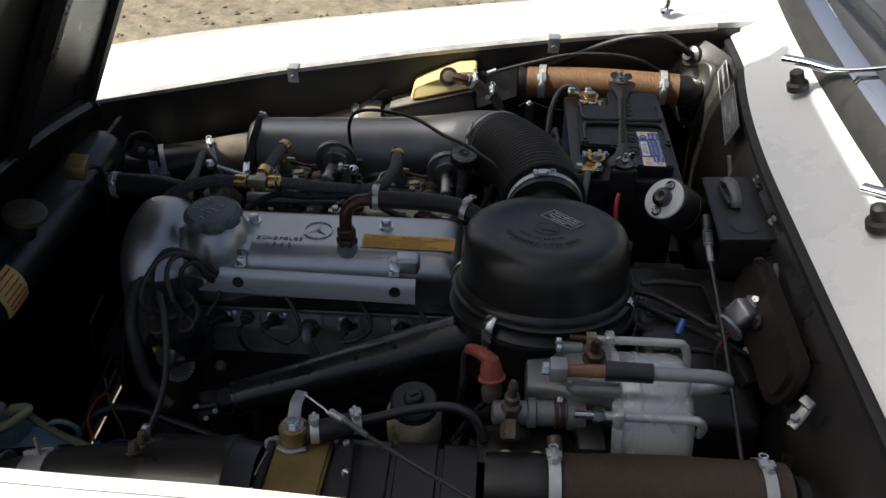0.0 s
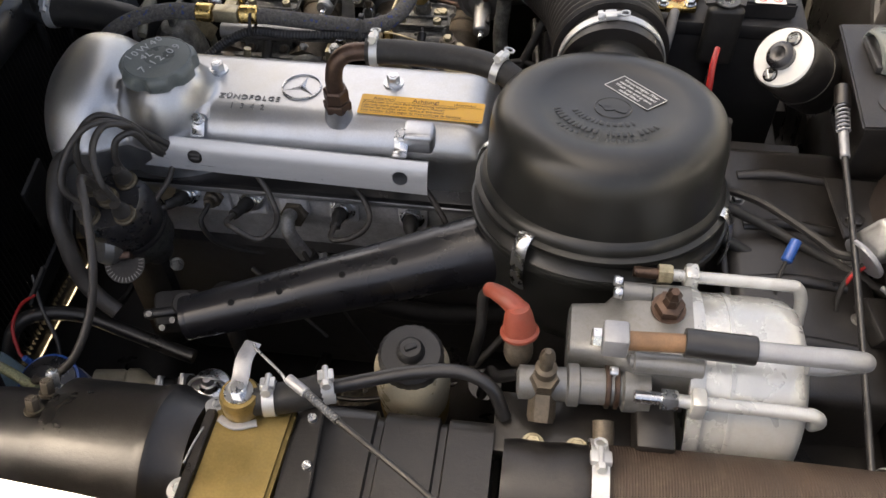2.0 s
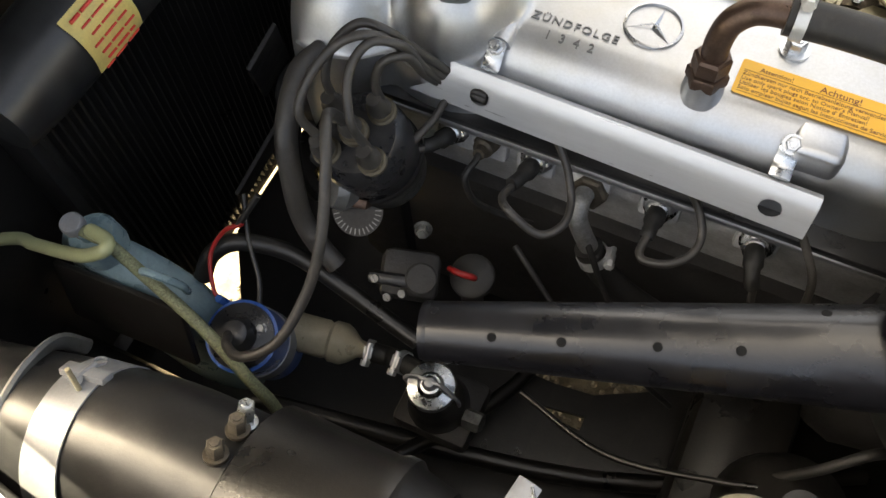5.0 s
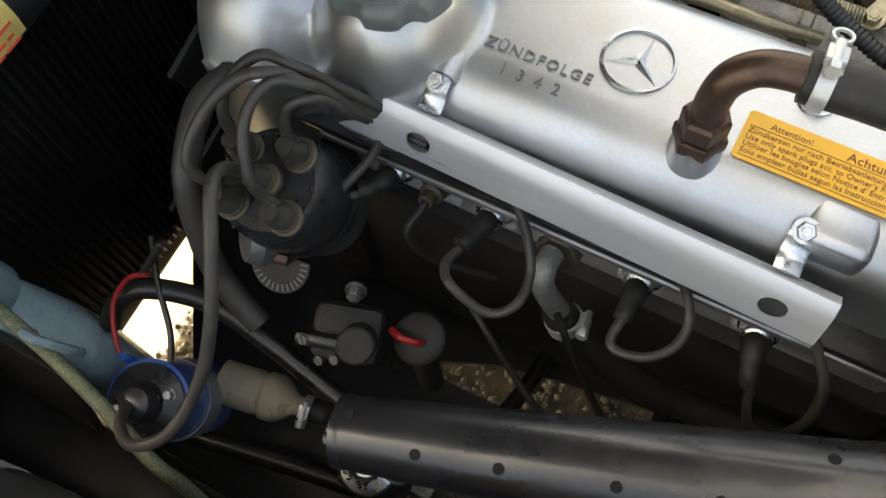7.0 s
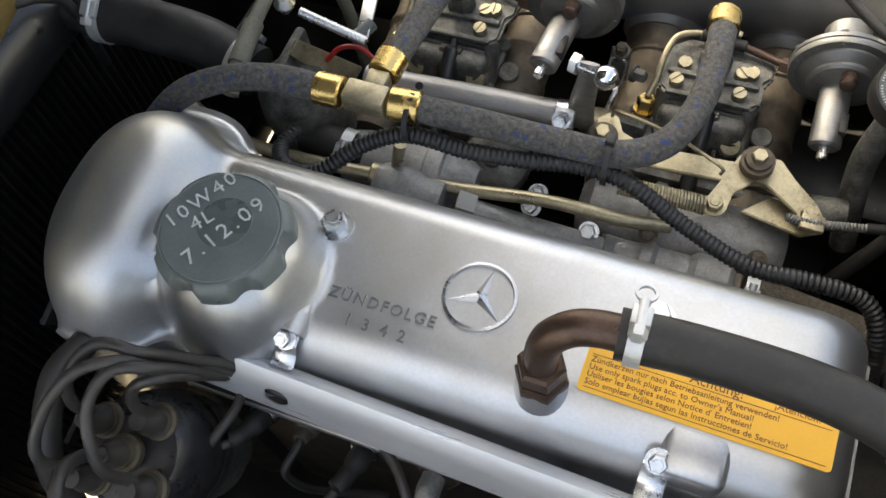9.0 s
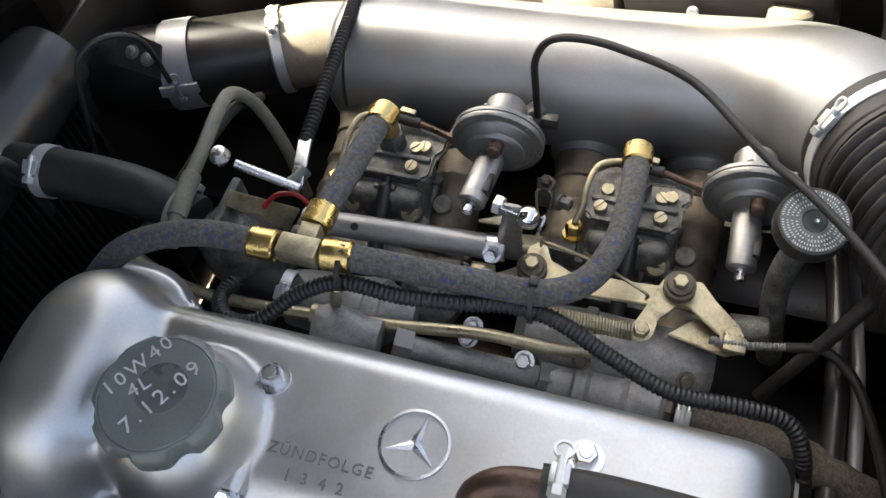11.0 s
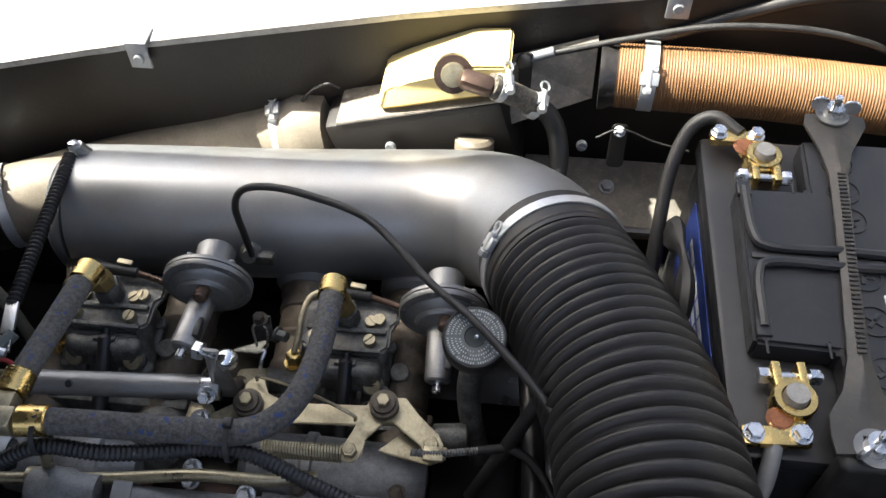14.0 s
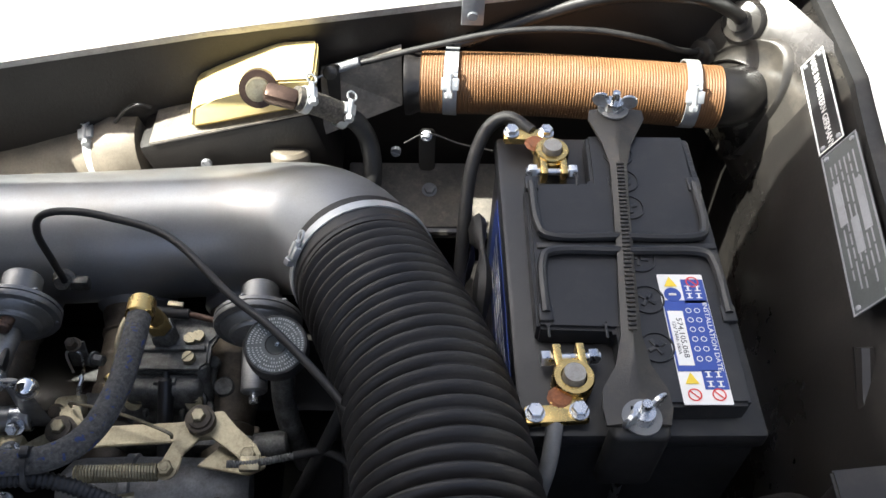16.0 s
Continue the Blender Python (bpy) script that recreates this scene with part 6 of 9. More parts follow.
def choke_clip(cx, cy, cz):
    """Small spring clip, strap and screw on a bracket between the carburettors."""
    k = thing("linkage_bracket", (cx, cy, cz - 0.04), "greasy yellow-zinc bracket with wire clip beside a carburettor", "bracket", "linkage brackets")
    part("strap", rbox((cx - 0.006, cy - 0.028, cz - 0.022), (0.032, 0.024, 0.020), 0.006, (-20, 0, 8), 3), M_YZINC, k)
    part("block", rbox((cx + 0.020, cy - 0.022, cz - 0.026), (0.034, 0.018, 0.018), 0.003, (-15, 0, -4)), M_CAST, k)
    part("wire_clip", tube([(cx - 0.005, cy, cz), (cx - 0.007, cy + 0.006, cz + 0.022), (cx, cy + 0.008, cz + 0.028), (cx + 0.007, cy + 0.006, cz + 0.022), (cx + 0.005, cy, cz), (cx, cy - 0.004, cz - 0.004)], 0.0013, 8, 6), M_ZINC, k, "bright bent wire clip")
    part("clip_plate", rbox((cx, cy + 0.014, cz + 0.012), (0.018, 0.003, 0.034), 0.001, (-12, 0, 0)), M_CAST, k)
    part("pivot", bolt_mesh((cx + 0.001, cy + 0.012, cz + 0.030), (0, -0.3, 0.95), 0.0055, 0.012), M_CAST_BROWN, k)
    part("side_bolt", bolt_mesh((cx + 0.014, cy + 0.010, cz + 0.008), (0.9, -0.3, 0.2), 0.0060, 0.012), M_CAST, k)
    part("rod", tube([(cx + 0.003, cy - 0.002, cz - 0.004), (cx, cy - 0.014, cz - 0.012), (cx - 0.004, cy - 0.024, cz - 0.040)], 0.0022, 8, 5), M_ZINC, k)
    part("screw", bolt_mesh((cx - 0.016, cy - 0.036, cz - 0.014), (0, -0.5, 0.85), 0.006, 0.008), M_CAST_BROWN, k)


carburettor(-0.4245, -0.008, 0.020)
carburettor(-0.190, 0.0, 0.0)
choke_clip(-0.272, 1.482, 0.640)


def dashpot(x, y, z, lean):
    d = thing("dashpot", (x, y, z - 0.05), "grey metal vacuum dashpot on a silver sleeve beside the carburettor", "dashpot", "dashpots")
    ax = Vector((-0.05, 0.97, 0.05)).normalized()
    o = Vector((x, y, z))
    body = part("diaphragm_case", lathe([(0.010, -0.0185), (0.024, -0.0165), (0.0262, -0.0145), (0.0270, -0.0125), (0.0335, -0.0090), (0.0350, -0.0075), (0.0355, -0.0060), (0.0415, -0.0055), (0.0422, -0.0040), (0.0422, -0.0004), (0.0408, 0.0), (0.0408, 0.0008), (0.0422, 0.0012), (0.0422, 0.0046), (0.0412, 0.0056), (0.0360, 0.0062), (0.0320, 0.0105), (0.0190, 0.0125), (0.0185, 0.0385), (0.0170, 0.0405), (0.0, 0.0405)], o, ax, 56), M_DASH, d, angle=25)
    q = axis_frame(ax)
    for k in range(6):
        a = radians(60 * k + 15)
        part("case_rivet", lathe([(0.0036, 0), (0.003, 0.0025), (0, 0.003)], o + q @ Vector((0.0388 * math.cos(a), 0.0388 * math.sin(a), 0.0054)), ax, 10), M_DASH, body)
        part("face_rivet", lathe([(0.0020, 0), (0.0016, -0.0012), (0, -0.0014)], o + q @ Vector((0.0385 * math.cos(a), 0.0385 * math.sin(a), -0.0052)), ax, 8), M_ALLOY, body)
    s0 = o - ax * 0.016 + Vector((-0.002, 0, -0.004))
    dr = Vector(lean).normalized()
    part("sleeve", lathe([(0.0115, 0), (0.0125, 0.002), (0.0125, 0.050), (0.0105, 0.052)], s0, dr, 24), M_ALU, d, "bright aluminium sleeve")
    # the slot is a black box, its inner shade put into the colour
    part("sleeve_slot", rbox(s0 + dr * 0.034 + Vector((0.0095, 0, 0.006)), (0.006, 0.020, 0.010), 0.001), M_BLACK_PRINT, d)
    part("plunger", rod(s0 + dr * 0.048, s0 + dr * 0.062, 0.0045, 14, 0.001), M_ZINC, d)
    part("stub", lathe([(0.0068, 0), (0.0068, 0.016), (0.0060, 0.0165), (0.0060, 0.020), (0.0045, 0.021), (0.0, 0.021)], o - ax * 0.010 + Vector((0.004, 0, 0.014)), (-0.05, -0.97, 0.15), 16), M_RUSTPIPE, d, "brown steel stub")
    return d


dashpot(-0.319, 1.507, 0.705, (-0.13, -0.98, -0.12))
dashpot(-0.093, 1.507, 0.690, (0.04, -0.96, -0.27))


def fuel_hoses():
    f = thing("fuel_hose", (-0.43, 1.33, 0.74), "blue-flecked braided fuel hose with a brass tee", "fuel hose")
    part("hose", tube([(-0.625, 1.275, 0.695), (-0.590, 1.297, 0.733), (-0.550, 1.312, 0.752), (-0.505, 1.320, 0.760), (-0.462, 1.3205, 0.761)], 0.0110, 16, 10), M_BRAID, f)
    part("hose", tube([(-0.422, 1.356, 0.761), (-0.419, 1.395, 0.757), (-0.416, 1.440, 0.752), (-0.414, 1.476, 0.747)], 0.0108, 16, 8), M_BRAID, f)
    part("hose", tube([(-0.390, 1.3265, 0.758), (-0.345, 1.331, 0.752), (-0.290, 1.335, 0.746), (-0.238, 1.341, 0.741), (-0.207, 1.363, 0.740), (-0.193, 1.405, 0.739), (-0.191, 1.455, 0.735), (-0.193, 1.494, 0.730)], 0.0108, 16, 10), M_BRAID, f)
    tee = part("tee", rbox((-0.427, 1.3225, 0.760), (0.034, 0.019, 0.018), 0.002, bm=rbox((-0.424, 1.336, 0.760), (0.017, 0.018, 0.017), 0.002)), M_YZINC, f, "brass-coloured square tee")
    for a, b in (((-0.468, 1.3208, 0.761), (-0.446, 1.3212, 0.7605)), ((-0.409, 1.324, 0.7595), (-0.385, 1.327, 0.758)), ((-0.4235, 1.346, 0.7605), (-0.4222, 1.366, 0.761)), ((-0.4145, 1.466, 0.748), (-0.413, 1.487, 0.745)), ((-0.1925, 1.484, 0.7312), (-0.194, 1.505, 0.727))):
        part("ferrule", rod(a, b, 0.0128, 24, 0.0015), M_BRASS, f, "polished brass ferrule")


fuel_hoses()


def wiring_conduit():
    w = thing("wiring_conduit", (-0.3, 1.31, 0.72), "black corrugated wiring conduit with cable ties", "conduit")
    pts = [(-0.498, 1.315, 0.700), (-0.502, 1.294, 0.704), (-0.485, 1.274, 0.712), (-0.457, 1.275, 0.716), (-0.427, 1.300, 0.730), (-0.392, 1.313, 0.7405), (-0.345, 1.313, 0.739), (-0.300, 1.319, 0.737), (-0.262, 1.327, 0.735), (-0.226, 1.328, 0.727),
           (-0.180, 1.318, 0.706), (-0.130, 1.306, 0.694), (-0.080, 1.309, 0.690), (-0.045, 1.309, 0.682), (-0.028, 1.294, 0.662), (-0.018, 1.27, 0.62)]
    part("conduit", ribbed(pts, 0.0072, 0.0016, 0.0042, 10, sharp=0.8, dense=4), M_PLASTIC, w, angle=80)
    for x, y, z in ((-0.392, 1.320, 0.750), (-0.245, 1.334, 0.739)):
        bm = lathe([(0.0165, -0.002), (0.0178, -0.002), (0.0178, 0.002), (0.0165, 0.002), (0.0165, -0.002)], (x, y, z), (1, 0.1, 0), 24)
        rbox((x, y + 0.006, z + 0.018), (0.007, 0.008, 0.006), 0.001, bm=bm)
        part("cable_tie", bm, M_BLACK_PRINT, w)


wiring_conduit()


def throttle_linkage():
    t = thing("throttle_linkage", (-0.25, 1.41, 0.64), "yellow-zinc throttle linkage with aluminium shaft and return spring", "throttle linkage")
    part("shaft", rod((-0.478, 1.403, 0.672), (-0.306, 1.417, 0.667), 0.0115, 24, 0.001), M_ALU, t, "dull aluminium shaft")
    # a black disc paints the shade of the drilled hole
    part("shaft_hole", lathe([(0.0038, 0), (0.003, 0.0008), (0.0, 0.0006)], (-0.425, 1.4005, 0.6815), (0, -0.45, 0.9), 14), M_BLACK_PRINT, t)
    part("shaft_collar", rod((-0.308, 1.417, 0.667), (-0.290, 1.4185, 0.6665), 0.0128, 24, 0.001), M_ZINC, t)
    part("collar_bolt", bolt_mesh((-0.299, 1.406, 0.674), (0, -0.75, 0.65), 0.006, 0.011), M_ZINC, t)
    arm = part("ball_arm", tube([(-0.286, 1.418, 0.655), (-0.285, 1.416, 0.690), (-0.281, 1.411, 0.722), (-0.279, 1.408, 0.744), (-0.279, 1.407, 0.752)], lambda u: 0.0125 - 0.005 * u, 12, 6, flat=0.22, up=(0, 1, 0)), M_ALU, t, "grey forged lever")
    part("ball", lathe([(0.0, -0.0098), (0.005, -0.0084), (0.0085, -0.0049), (0.0098, 0), (0.0085, 0.0049), (0.005, 0.0084), (0.0, 0.0098)], (-0.265, 1.403, 0.745), (0, 0, 1), 24), M_CHROME, arm, "bright ball joint")
    part("ball_stud", rod((-0.290, 1.409, 0.745), (-0.266, 1.404, 0.745), 0.0042, 12, 0.001, hexagon((-0.294, 1.410, 0.745), (1, -0.2, 0), 0.0085, 0.007)), M_ZINC, arm)
    # first plate with a bar to the second pivot
    m = Matrix.Translation((0, 0, 0.650)) @ pose(0, 0, 0, 0, 0, 0)
    bar = [(-0.300, 1.378), (-0.268, 1.392), (-0.225, 1.396), (-0.160, 1.400), (-0.120, 1.405), (-0.118, 1.424), (-0.165, 1.420), (-0.230, 1.416), (-0.250, 1.424), (-0.257, 1.438), (-0.266, 1.440), (-0.273, 1.432), (-0.272, 1.415), (-0.300, 1.396)]
    part("bar_plate", plate(bar, 0.004, m, 0.0008), M_YZINC, t)
    crank = [(-0.152, 1.424), (-0.120, 1.428), (-0.106, 1.412), (-0.086, 1.394), (-0.080, 1.384), (-0.088, 1.374), (-0.098, 1.380), (-0.128, 1.402), (-0.136, 1.402), (-0.150, 1.384), (-0.152, 1.368), (-0.162, 1.361), (-0.172, 1.368), (-0.164, 1.388)]
    part("crank_plate", plate(crank, 0.004, Matrix.Translation((0, 0, 0.6575)), 0.0008), M_YZINC, t)
    part("base_plate", plate([(-0.140, 1.380), (-0.092, 1.371), (-0.078, 1.378), (-0.078, 1.396), (-0.120, 1.400)], 0.004, Matrix.Translation((0, 0, 0.643)), 0.0008), M_YZINC, t)
    for x, y, z in ((-0.264, 1.409, 0.654), (-0.138, 1.416, 0.6615)):
        p = part("pivot", lathe([(0.0135, 0), (0.0135, 0.009), (0.011, 0.0095), (0.0105, 0.013), (0.008, 0.0135)], (x, y, z), (0, -0.1, 1), 28), M_CAST_BROWN, t)
        part("pivot_bolt", hexagon((x, y - 0.001, z + 0.013), (0, -0.1, 1), 0.0064, 0.006), M_YZINC, p)
    for x, y, z, r in ((-0.162, 1.369, 0.6615, 0.007), (-0.091, 1.382, 0.6615, 0.0068)):
        part("end_bolt", bolt_mesh((x, y, z), (0, -0.1, 1), r, 0.008), M_YZINC, t)
    part("return_spring", coil_spring((-0.238, 1.362, 0.668), (-0.168, 1.366, 0.664), 0.0070, 0.0013, 27), M_YZINC, t, "coiled return spring")
    part("wire_rod", tube([(-0.262, 1.434, 0.658), (-0.256, 1.431, 0.670), (-0.21, 1.418, 0.674), (-0.166, 1.402, 0.670), (-0.163, 1.401, 0.660)], 0.0016, 6, 5), M_YZINC, t)
    part("drum", rod((-0.092, 1.400, 0.640), (-0.060, 1.404, 0.640), 0.014, 20, 0.002), M_CAST, t)
    part("square_block", rbox((-0.306, 1.392, 0.652), (0.022, 0.022, 0.022), 0.002), M_YZINC, t)
    part("block_bolt", bolt_mesh((-0.302, 1.386, 0.663), (0, -0.3, 0.95), 0.007, 0.010), M_ZINC, t)
    part("servo_dome", lathe([(0.032, 0), (0.030, 0.01), (0.020, 0.018), (0.010, 0.020), (0.009, 0.026), (0, 0.026)], (-0.352, 1.385, 0.615), (0, -0.3, 0.95), 28), M_CAST, t)
    cl = part("cable_clip", rbox((-0.088, 1.372, 0.667), (0.018, 0.014, 0.006), 0.0015), M_YZINC, t)
    # left end: ball and rod
    part("left_ball", lathe([(0.0, -0.0095), (0.006, -0.0075), (0.0095, 0), (0.006, 0.0075), (0.0, 0.0095)], (-0.542, 1.407, 0.742), (0, 0, 1), 18), M_ZINC, t)
    part("left_rod", rod((-0.528, 1.405, 0.738), (-0.470, 1.404, 0.720), 0.0042, 12, 0.0005), M_ZINC, t)
    part("left_arm", plate([(-0.012, -0.01), (0.012, -0.01), (0.007, 0.075), (-0.007, 0.075)], 0.004, Matrix.Translation((-0.498, 1.404, 0.668)) @ pose(0, 0, 0, 80, -30, 70), 0.001), M_YZINC, t)


throttle_linkage()


def throttle_cable():
    c = thing("throttle_cable", (0.0, 1.37, 0.64), "black throttle cable with spring-wound end", "cable")
    part("wound_end", ribbed([(-0.108, 1.372, 0.667), (-0.085, 1.3725, 0.6675), (-0.045, 1.380, 0.668)], 0.0038, 0.0009, 0.0026, 10), M_ALLOY, c)
    part("sheath", tube([(-0.050, 1.379, 0.668), (-0.020, 1.383, 0.668), (0.005, 1.368, 0.660), (0.025, 1.335, 0.645), (0.045, 1.29, 0.62), (0.06, 1.25, 0.58)], 0.0042, 10, 8), M_RUBBER, c)


throttle_cable()
solo("bowden_cable", tube([(-0.298, 1.570, 0.672), (-0.299, 1.568, 0.710), (-0.299, 1.566, 0.750), (-0.286, 1.562, 0.780), (-0.260, 1.560, 0.790), (-0.220, 1.551, 0.793), (-0.160, 1.528, 0.792), (-0.100, 1.468, 0.790), (-0.060, 1.432, 0.792), (-0.015, 1.384, 0.790), (0.010, 1.350, 0.786), (0.028, 1.305, 0.775), (0.034, 1.28, 0.75)], 0.0036, 10, 10), M_RUBBER, "thin black cable arching from the plenum across the carburettors", "cable")


def choke_spring():
    s = thing("return_spring", (-0.495, 1.55, 0.70), "long black return spring hooked to the plenum post", "spring")
    part("coil", ribbed([(-0.508, 1.650, 0.714), (-0.497, 1.553, 0.717), (-0.486, 1.455, 0.719)], 0.0074, 0.0026, 0.0052, 12), M_RUBBER, s)
    part("hook", lathe([(0.005, 0), (0.0065, 0.004), (0.005, 0.010), (0, 0.012)], (-0.505, 1.658, 0.716), (0, 0.2, 1), 14), M_ZINC, s)
    part("lower_bracket", rbox((-0.481, 1.432, 0.718), (0.012, 0.050, 0.004), 0.001, (8, 0, 10)), M_ZINC, s)
    part("red_wire", tube([(-0.505, 1.39, 0.700), (-0.492, 1.398, 0.712), (-0.475, 1.402, 0.712), (-0.462, 1.40, 0.702)], 0.0022, 8, 6), M_REDWIRE, s, "red wire")
    part("connector", rod((-0.486, 1.408, 0.712), (-0.474, 1.428, 0.716), 0.006, 12, 0.001), M_CAP, s, "grey-green plug connector")


choke_spring()


def intake_castings():
    m = thing("intake_manifold", (-0.28, 1.36, 0.55), "grey cast intake manifold below the carburettors", "intake manifold")
    part("log", lathe([(0.0, -0.008), (0.018, -0.006), (0.026, 0.0), (0.028, 0.012), (0.030, 0.05), (0.031, 0.072), (0.034, 0.074), (0.034, 0.088), (0.030, 0.090), (0.022, 0.108), (0.016, 0.118)], (-0.475, 1.345, 0.628), (1, 0.05, -0.02), 32), M_MANIFOLD, m, "grimy grey cast branch", 30)
    part("log", lathe([(0.0, -0.010), (0.020, -0.008), (0.030, 0.002), (0.032, 0.012), (0.033, 0.05), (0.036, 0.052), (0.036, 0.060), (0.033, 0.062), (0.031, 0.14), (0.027, 0.158), (0.020, 0.166), (0.0, 0.168)], (-0.262, 1.372, 0.606), (1, 0.02, -0.03), 32), M_MANIFOLD, m, "grimy grey cast branch", 30)
    part("water_pipe", rod((-0.352, 1.313, 0.650), (-0.236, 1.326, 0.620), 0.0105, 20, 0.001), M_MANIFOLD, m)
    for x, y, z in ((-0.362, 1.312, 0.652), (-0.240, 1.3255, 0.621)):
        part("pipe_nut", hexagon((x, y, z), (0.96, 0.1, -0.25), 0.0165, 0.016, chamfer=False), M_ALLOY, m)
    part("pipe_end", lathe([(0.011, 0.0), (0.017, 0.002), (0.017, 0.020), (0.020, 0.026), (0.021, 0.050), (0.016, 0.060)], (-0.372, 1.311, 0.654), (-0.96, -0.04, 0.12), 28), M_MANIFOLD, m, angle=30)
    part("lower_casting", lathe([(0.012, -0.004), (0.0155, 0.0), (0.0165, 0.018), (0.0200, 0.021), (0.0205, 0.030), (0.0175, 0.034), (0.0180, 0.060), (0.0225, 0.066), (0.0230, 0.092), (0.0200, 0.096), (0.012, 0.098)], (-0.228, 1.325, 0.6175), (1, 0.0, -0.03), 28), M_MANIFOLD, m, "stepped grey cast water outlet", 30)
    part("casting_web", rbox((-0.188, 1.342, 0.606), (0.060, 0.030, 0.012), 0.004, (12, 0, 0)), M_MANIFOLD, m)
    part("casting_lug", rbox((-0.15, 1.345, 0.600), (0.035, 0.045, 0.026), 0.008), M_MANIFOLD, m)
    for x, y, z in ((-0.205, 1.341, 0.640), (-0.118, 1.346, 0.636), (-0.43, 1.322, 0.648)):
        part("casting_bolt", bolt_mesh((x, y, z), (0, -0.5, 0.86), 0.0060, 0.007), M_CAST_BROWN, m)
    part("hose_nut", hexagon((-0.136, 1.326, 0.616), (1, 0, -0.05), 0.015, 0.012), M_CAST_BROWN, m)
    h = part("water_hose", tube([(-0.122, 1.326, 0.615), (-0.07, 1.322, 0.612), (-0.02, 1.314, 0.612), (0.03, 1.300, 0.60), (0.09, 1.31, 0.56), (0.15, 1.33, 0.5)], 0.0165, 16, 8), M_OLDBRAID, m, "brown textile-covered water hose")
    hose_clamp("clamp", (-0.116, 1.3255, 0.615), (1, 0, 0), 0.0170, 0.010, (0, -0.5, 0.8), h, ear=False)
    part("vacuum_rail", tube([(-0.615, 1.325, 0.690), (-0.590, 1.320, 0.668), (-0.548, 1.313, 0.661), (-0.48, 1.314, 0.660), (-0.42, 1.3205, 0.656), (-0.36, 1.327, 0.656), (-0.29, 1.335, 0.660), (-0.23, 1.338, 0.656), (-0.19, 1.35, 0.645)], 0.0056, 12, 8), M_YZINC, m, "tan steel vacuum pipe")
    part("rail_tee", rod((-0.440, 1.319, 0.657), (-0.400, 1.3225, 0.656), 0.0095, 16, 0.001, rod((-0.419, 1.322, 0.658), (-0.411, 1.328, 0.700), 0.0052, 12)), M_YZINC, m)
    for x, y, z in ((-0.305, 1.342, 0.632), (-0.252, 1.333, 0.632), (-0.30, 1.345, 0.650)):
        part("stud_nut", bolt_mesh((x, y, z), (0, -0.5, 0.85), 0.0065, 0.012), M_ZINC, m)


intake_castings()


def thermostat_housing():
    h = thing("thermostat_housing", (-0.53, 1.37, 0.66), "grey cast thermostat housing with radiator hose", "thermostat housing")
    part("housing", lathe([(0.038, -0.07), (0.036, -0.02), (0.030, 0.01), (0.018, 0.026), (0.0, 0.030)], (-0.527, 1.362, 0.685), (0, -0.2, 1), 28), M_CAST, h)
    part("fin", rbox((-0.527, 1.375, 0.712), (0.010, 0.05, 0.030), 0.004), M_CAST, h)
    part("side_outlet", tube([(-0.515, 1.345, 0.650), (-0.49, 1.342, 0.648), (-0.46, 1.342, 0.640)], 0.017, 16, 5), M_RUBBER, h)
    hose_clamp("clamp", (-0.476, 1.342, 0.645), (1, 0, -0.2), 0.0175, 0.010, (0, -0.6, 0.8), h, ear=False)
    r = part("radiator_hose", tube([(-0.735, 1.377, 0.706), (-0.68, 1.380, 0.704), (-0.62, 1.378, 0.700), (-0.565, 1.368, 0.690)], 0.0235, 22, 8), M_RUBBER, h, "black upper radiator hose")
    hose_clamp("clamp", (-0.720, 1.378, 0.7055), (1, 0.05, 0), 0.0240, 0.012, (0, -0.5, 0.85), r, ear=False)
    hose_clamp("clamp", (-0.580, 1.371, 0.693), (1, -0.15, -0.15), 0.0240, 0.011, (0, 0.9, 0.4), r, ear=False)


thermostat_housing()
solo("bypass_hose", tube([(-0.562, 1.325, 0.712), (-0.567, 1.36, 0.722), (-0.574, 1.42, 0.722), (-0.582, 1.475, 0.720), (-0.585, 1.505, 0.708), (-0.575, 1.520, 0.675), (-0.556, 1.515, 0.62), (-0.54, 1.50, 0.56)], 0.0066, 14, 8), M_TANHOSE, "stiff tan-grey hose bending over behind the thermostat", "hose")
solo("hose_sleeve", rod((-0.566, 1.350, 0.7195), (-0.571, 1.395, 0.7225), 0.0088, 16, 0.001), M_TANHOSE, "old tan sleeve on the bypass hose", "sleeve")
solo("vacuum_hose", tube([(-0.63, 1.30, 0.68), (-0.60, 1.36, 0.695), (-0.59, 1.44, 0.70), (-0.588, 1.50, 0.69), (-0.60, 1.56, 0.64)], 0.006, 10, 8), M_RUBBER, "thin black vacuum hose beside the bypass hose", "hose")


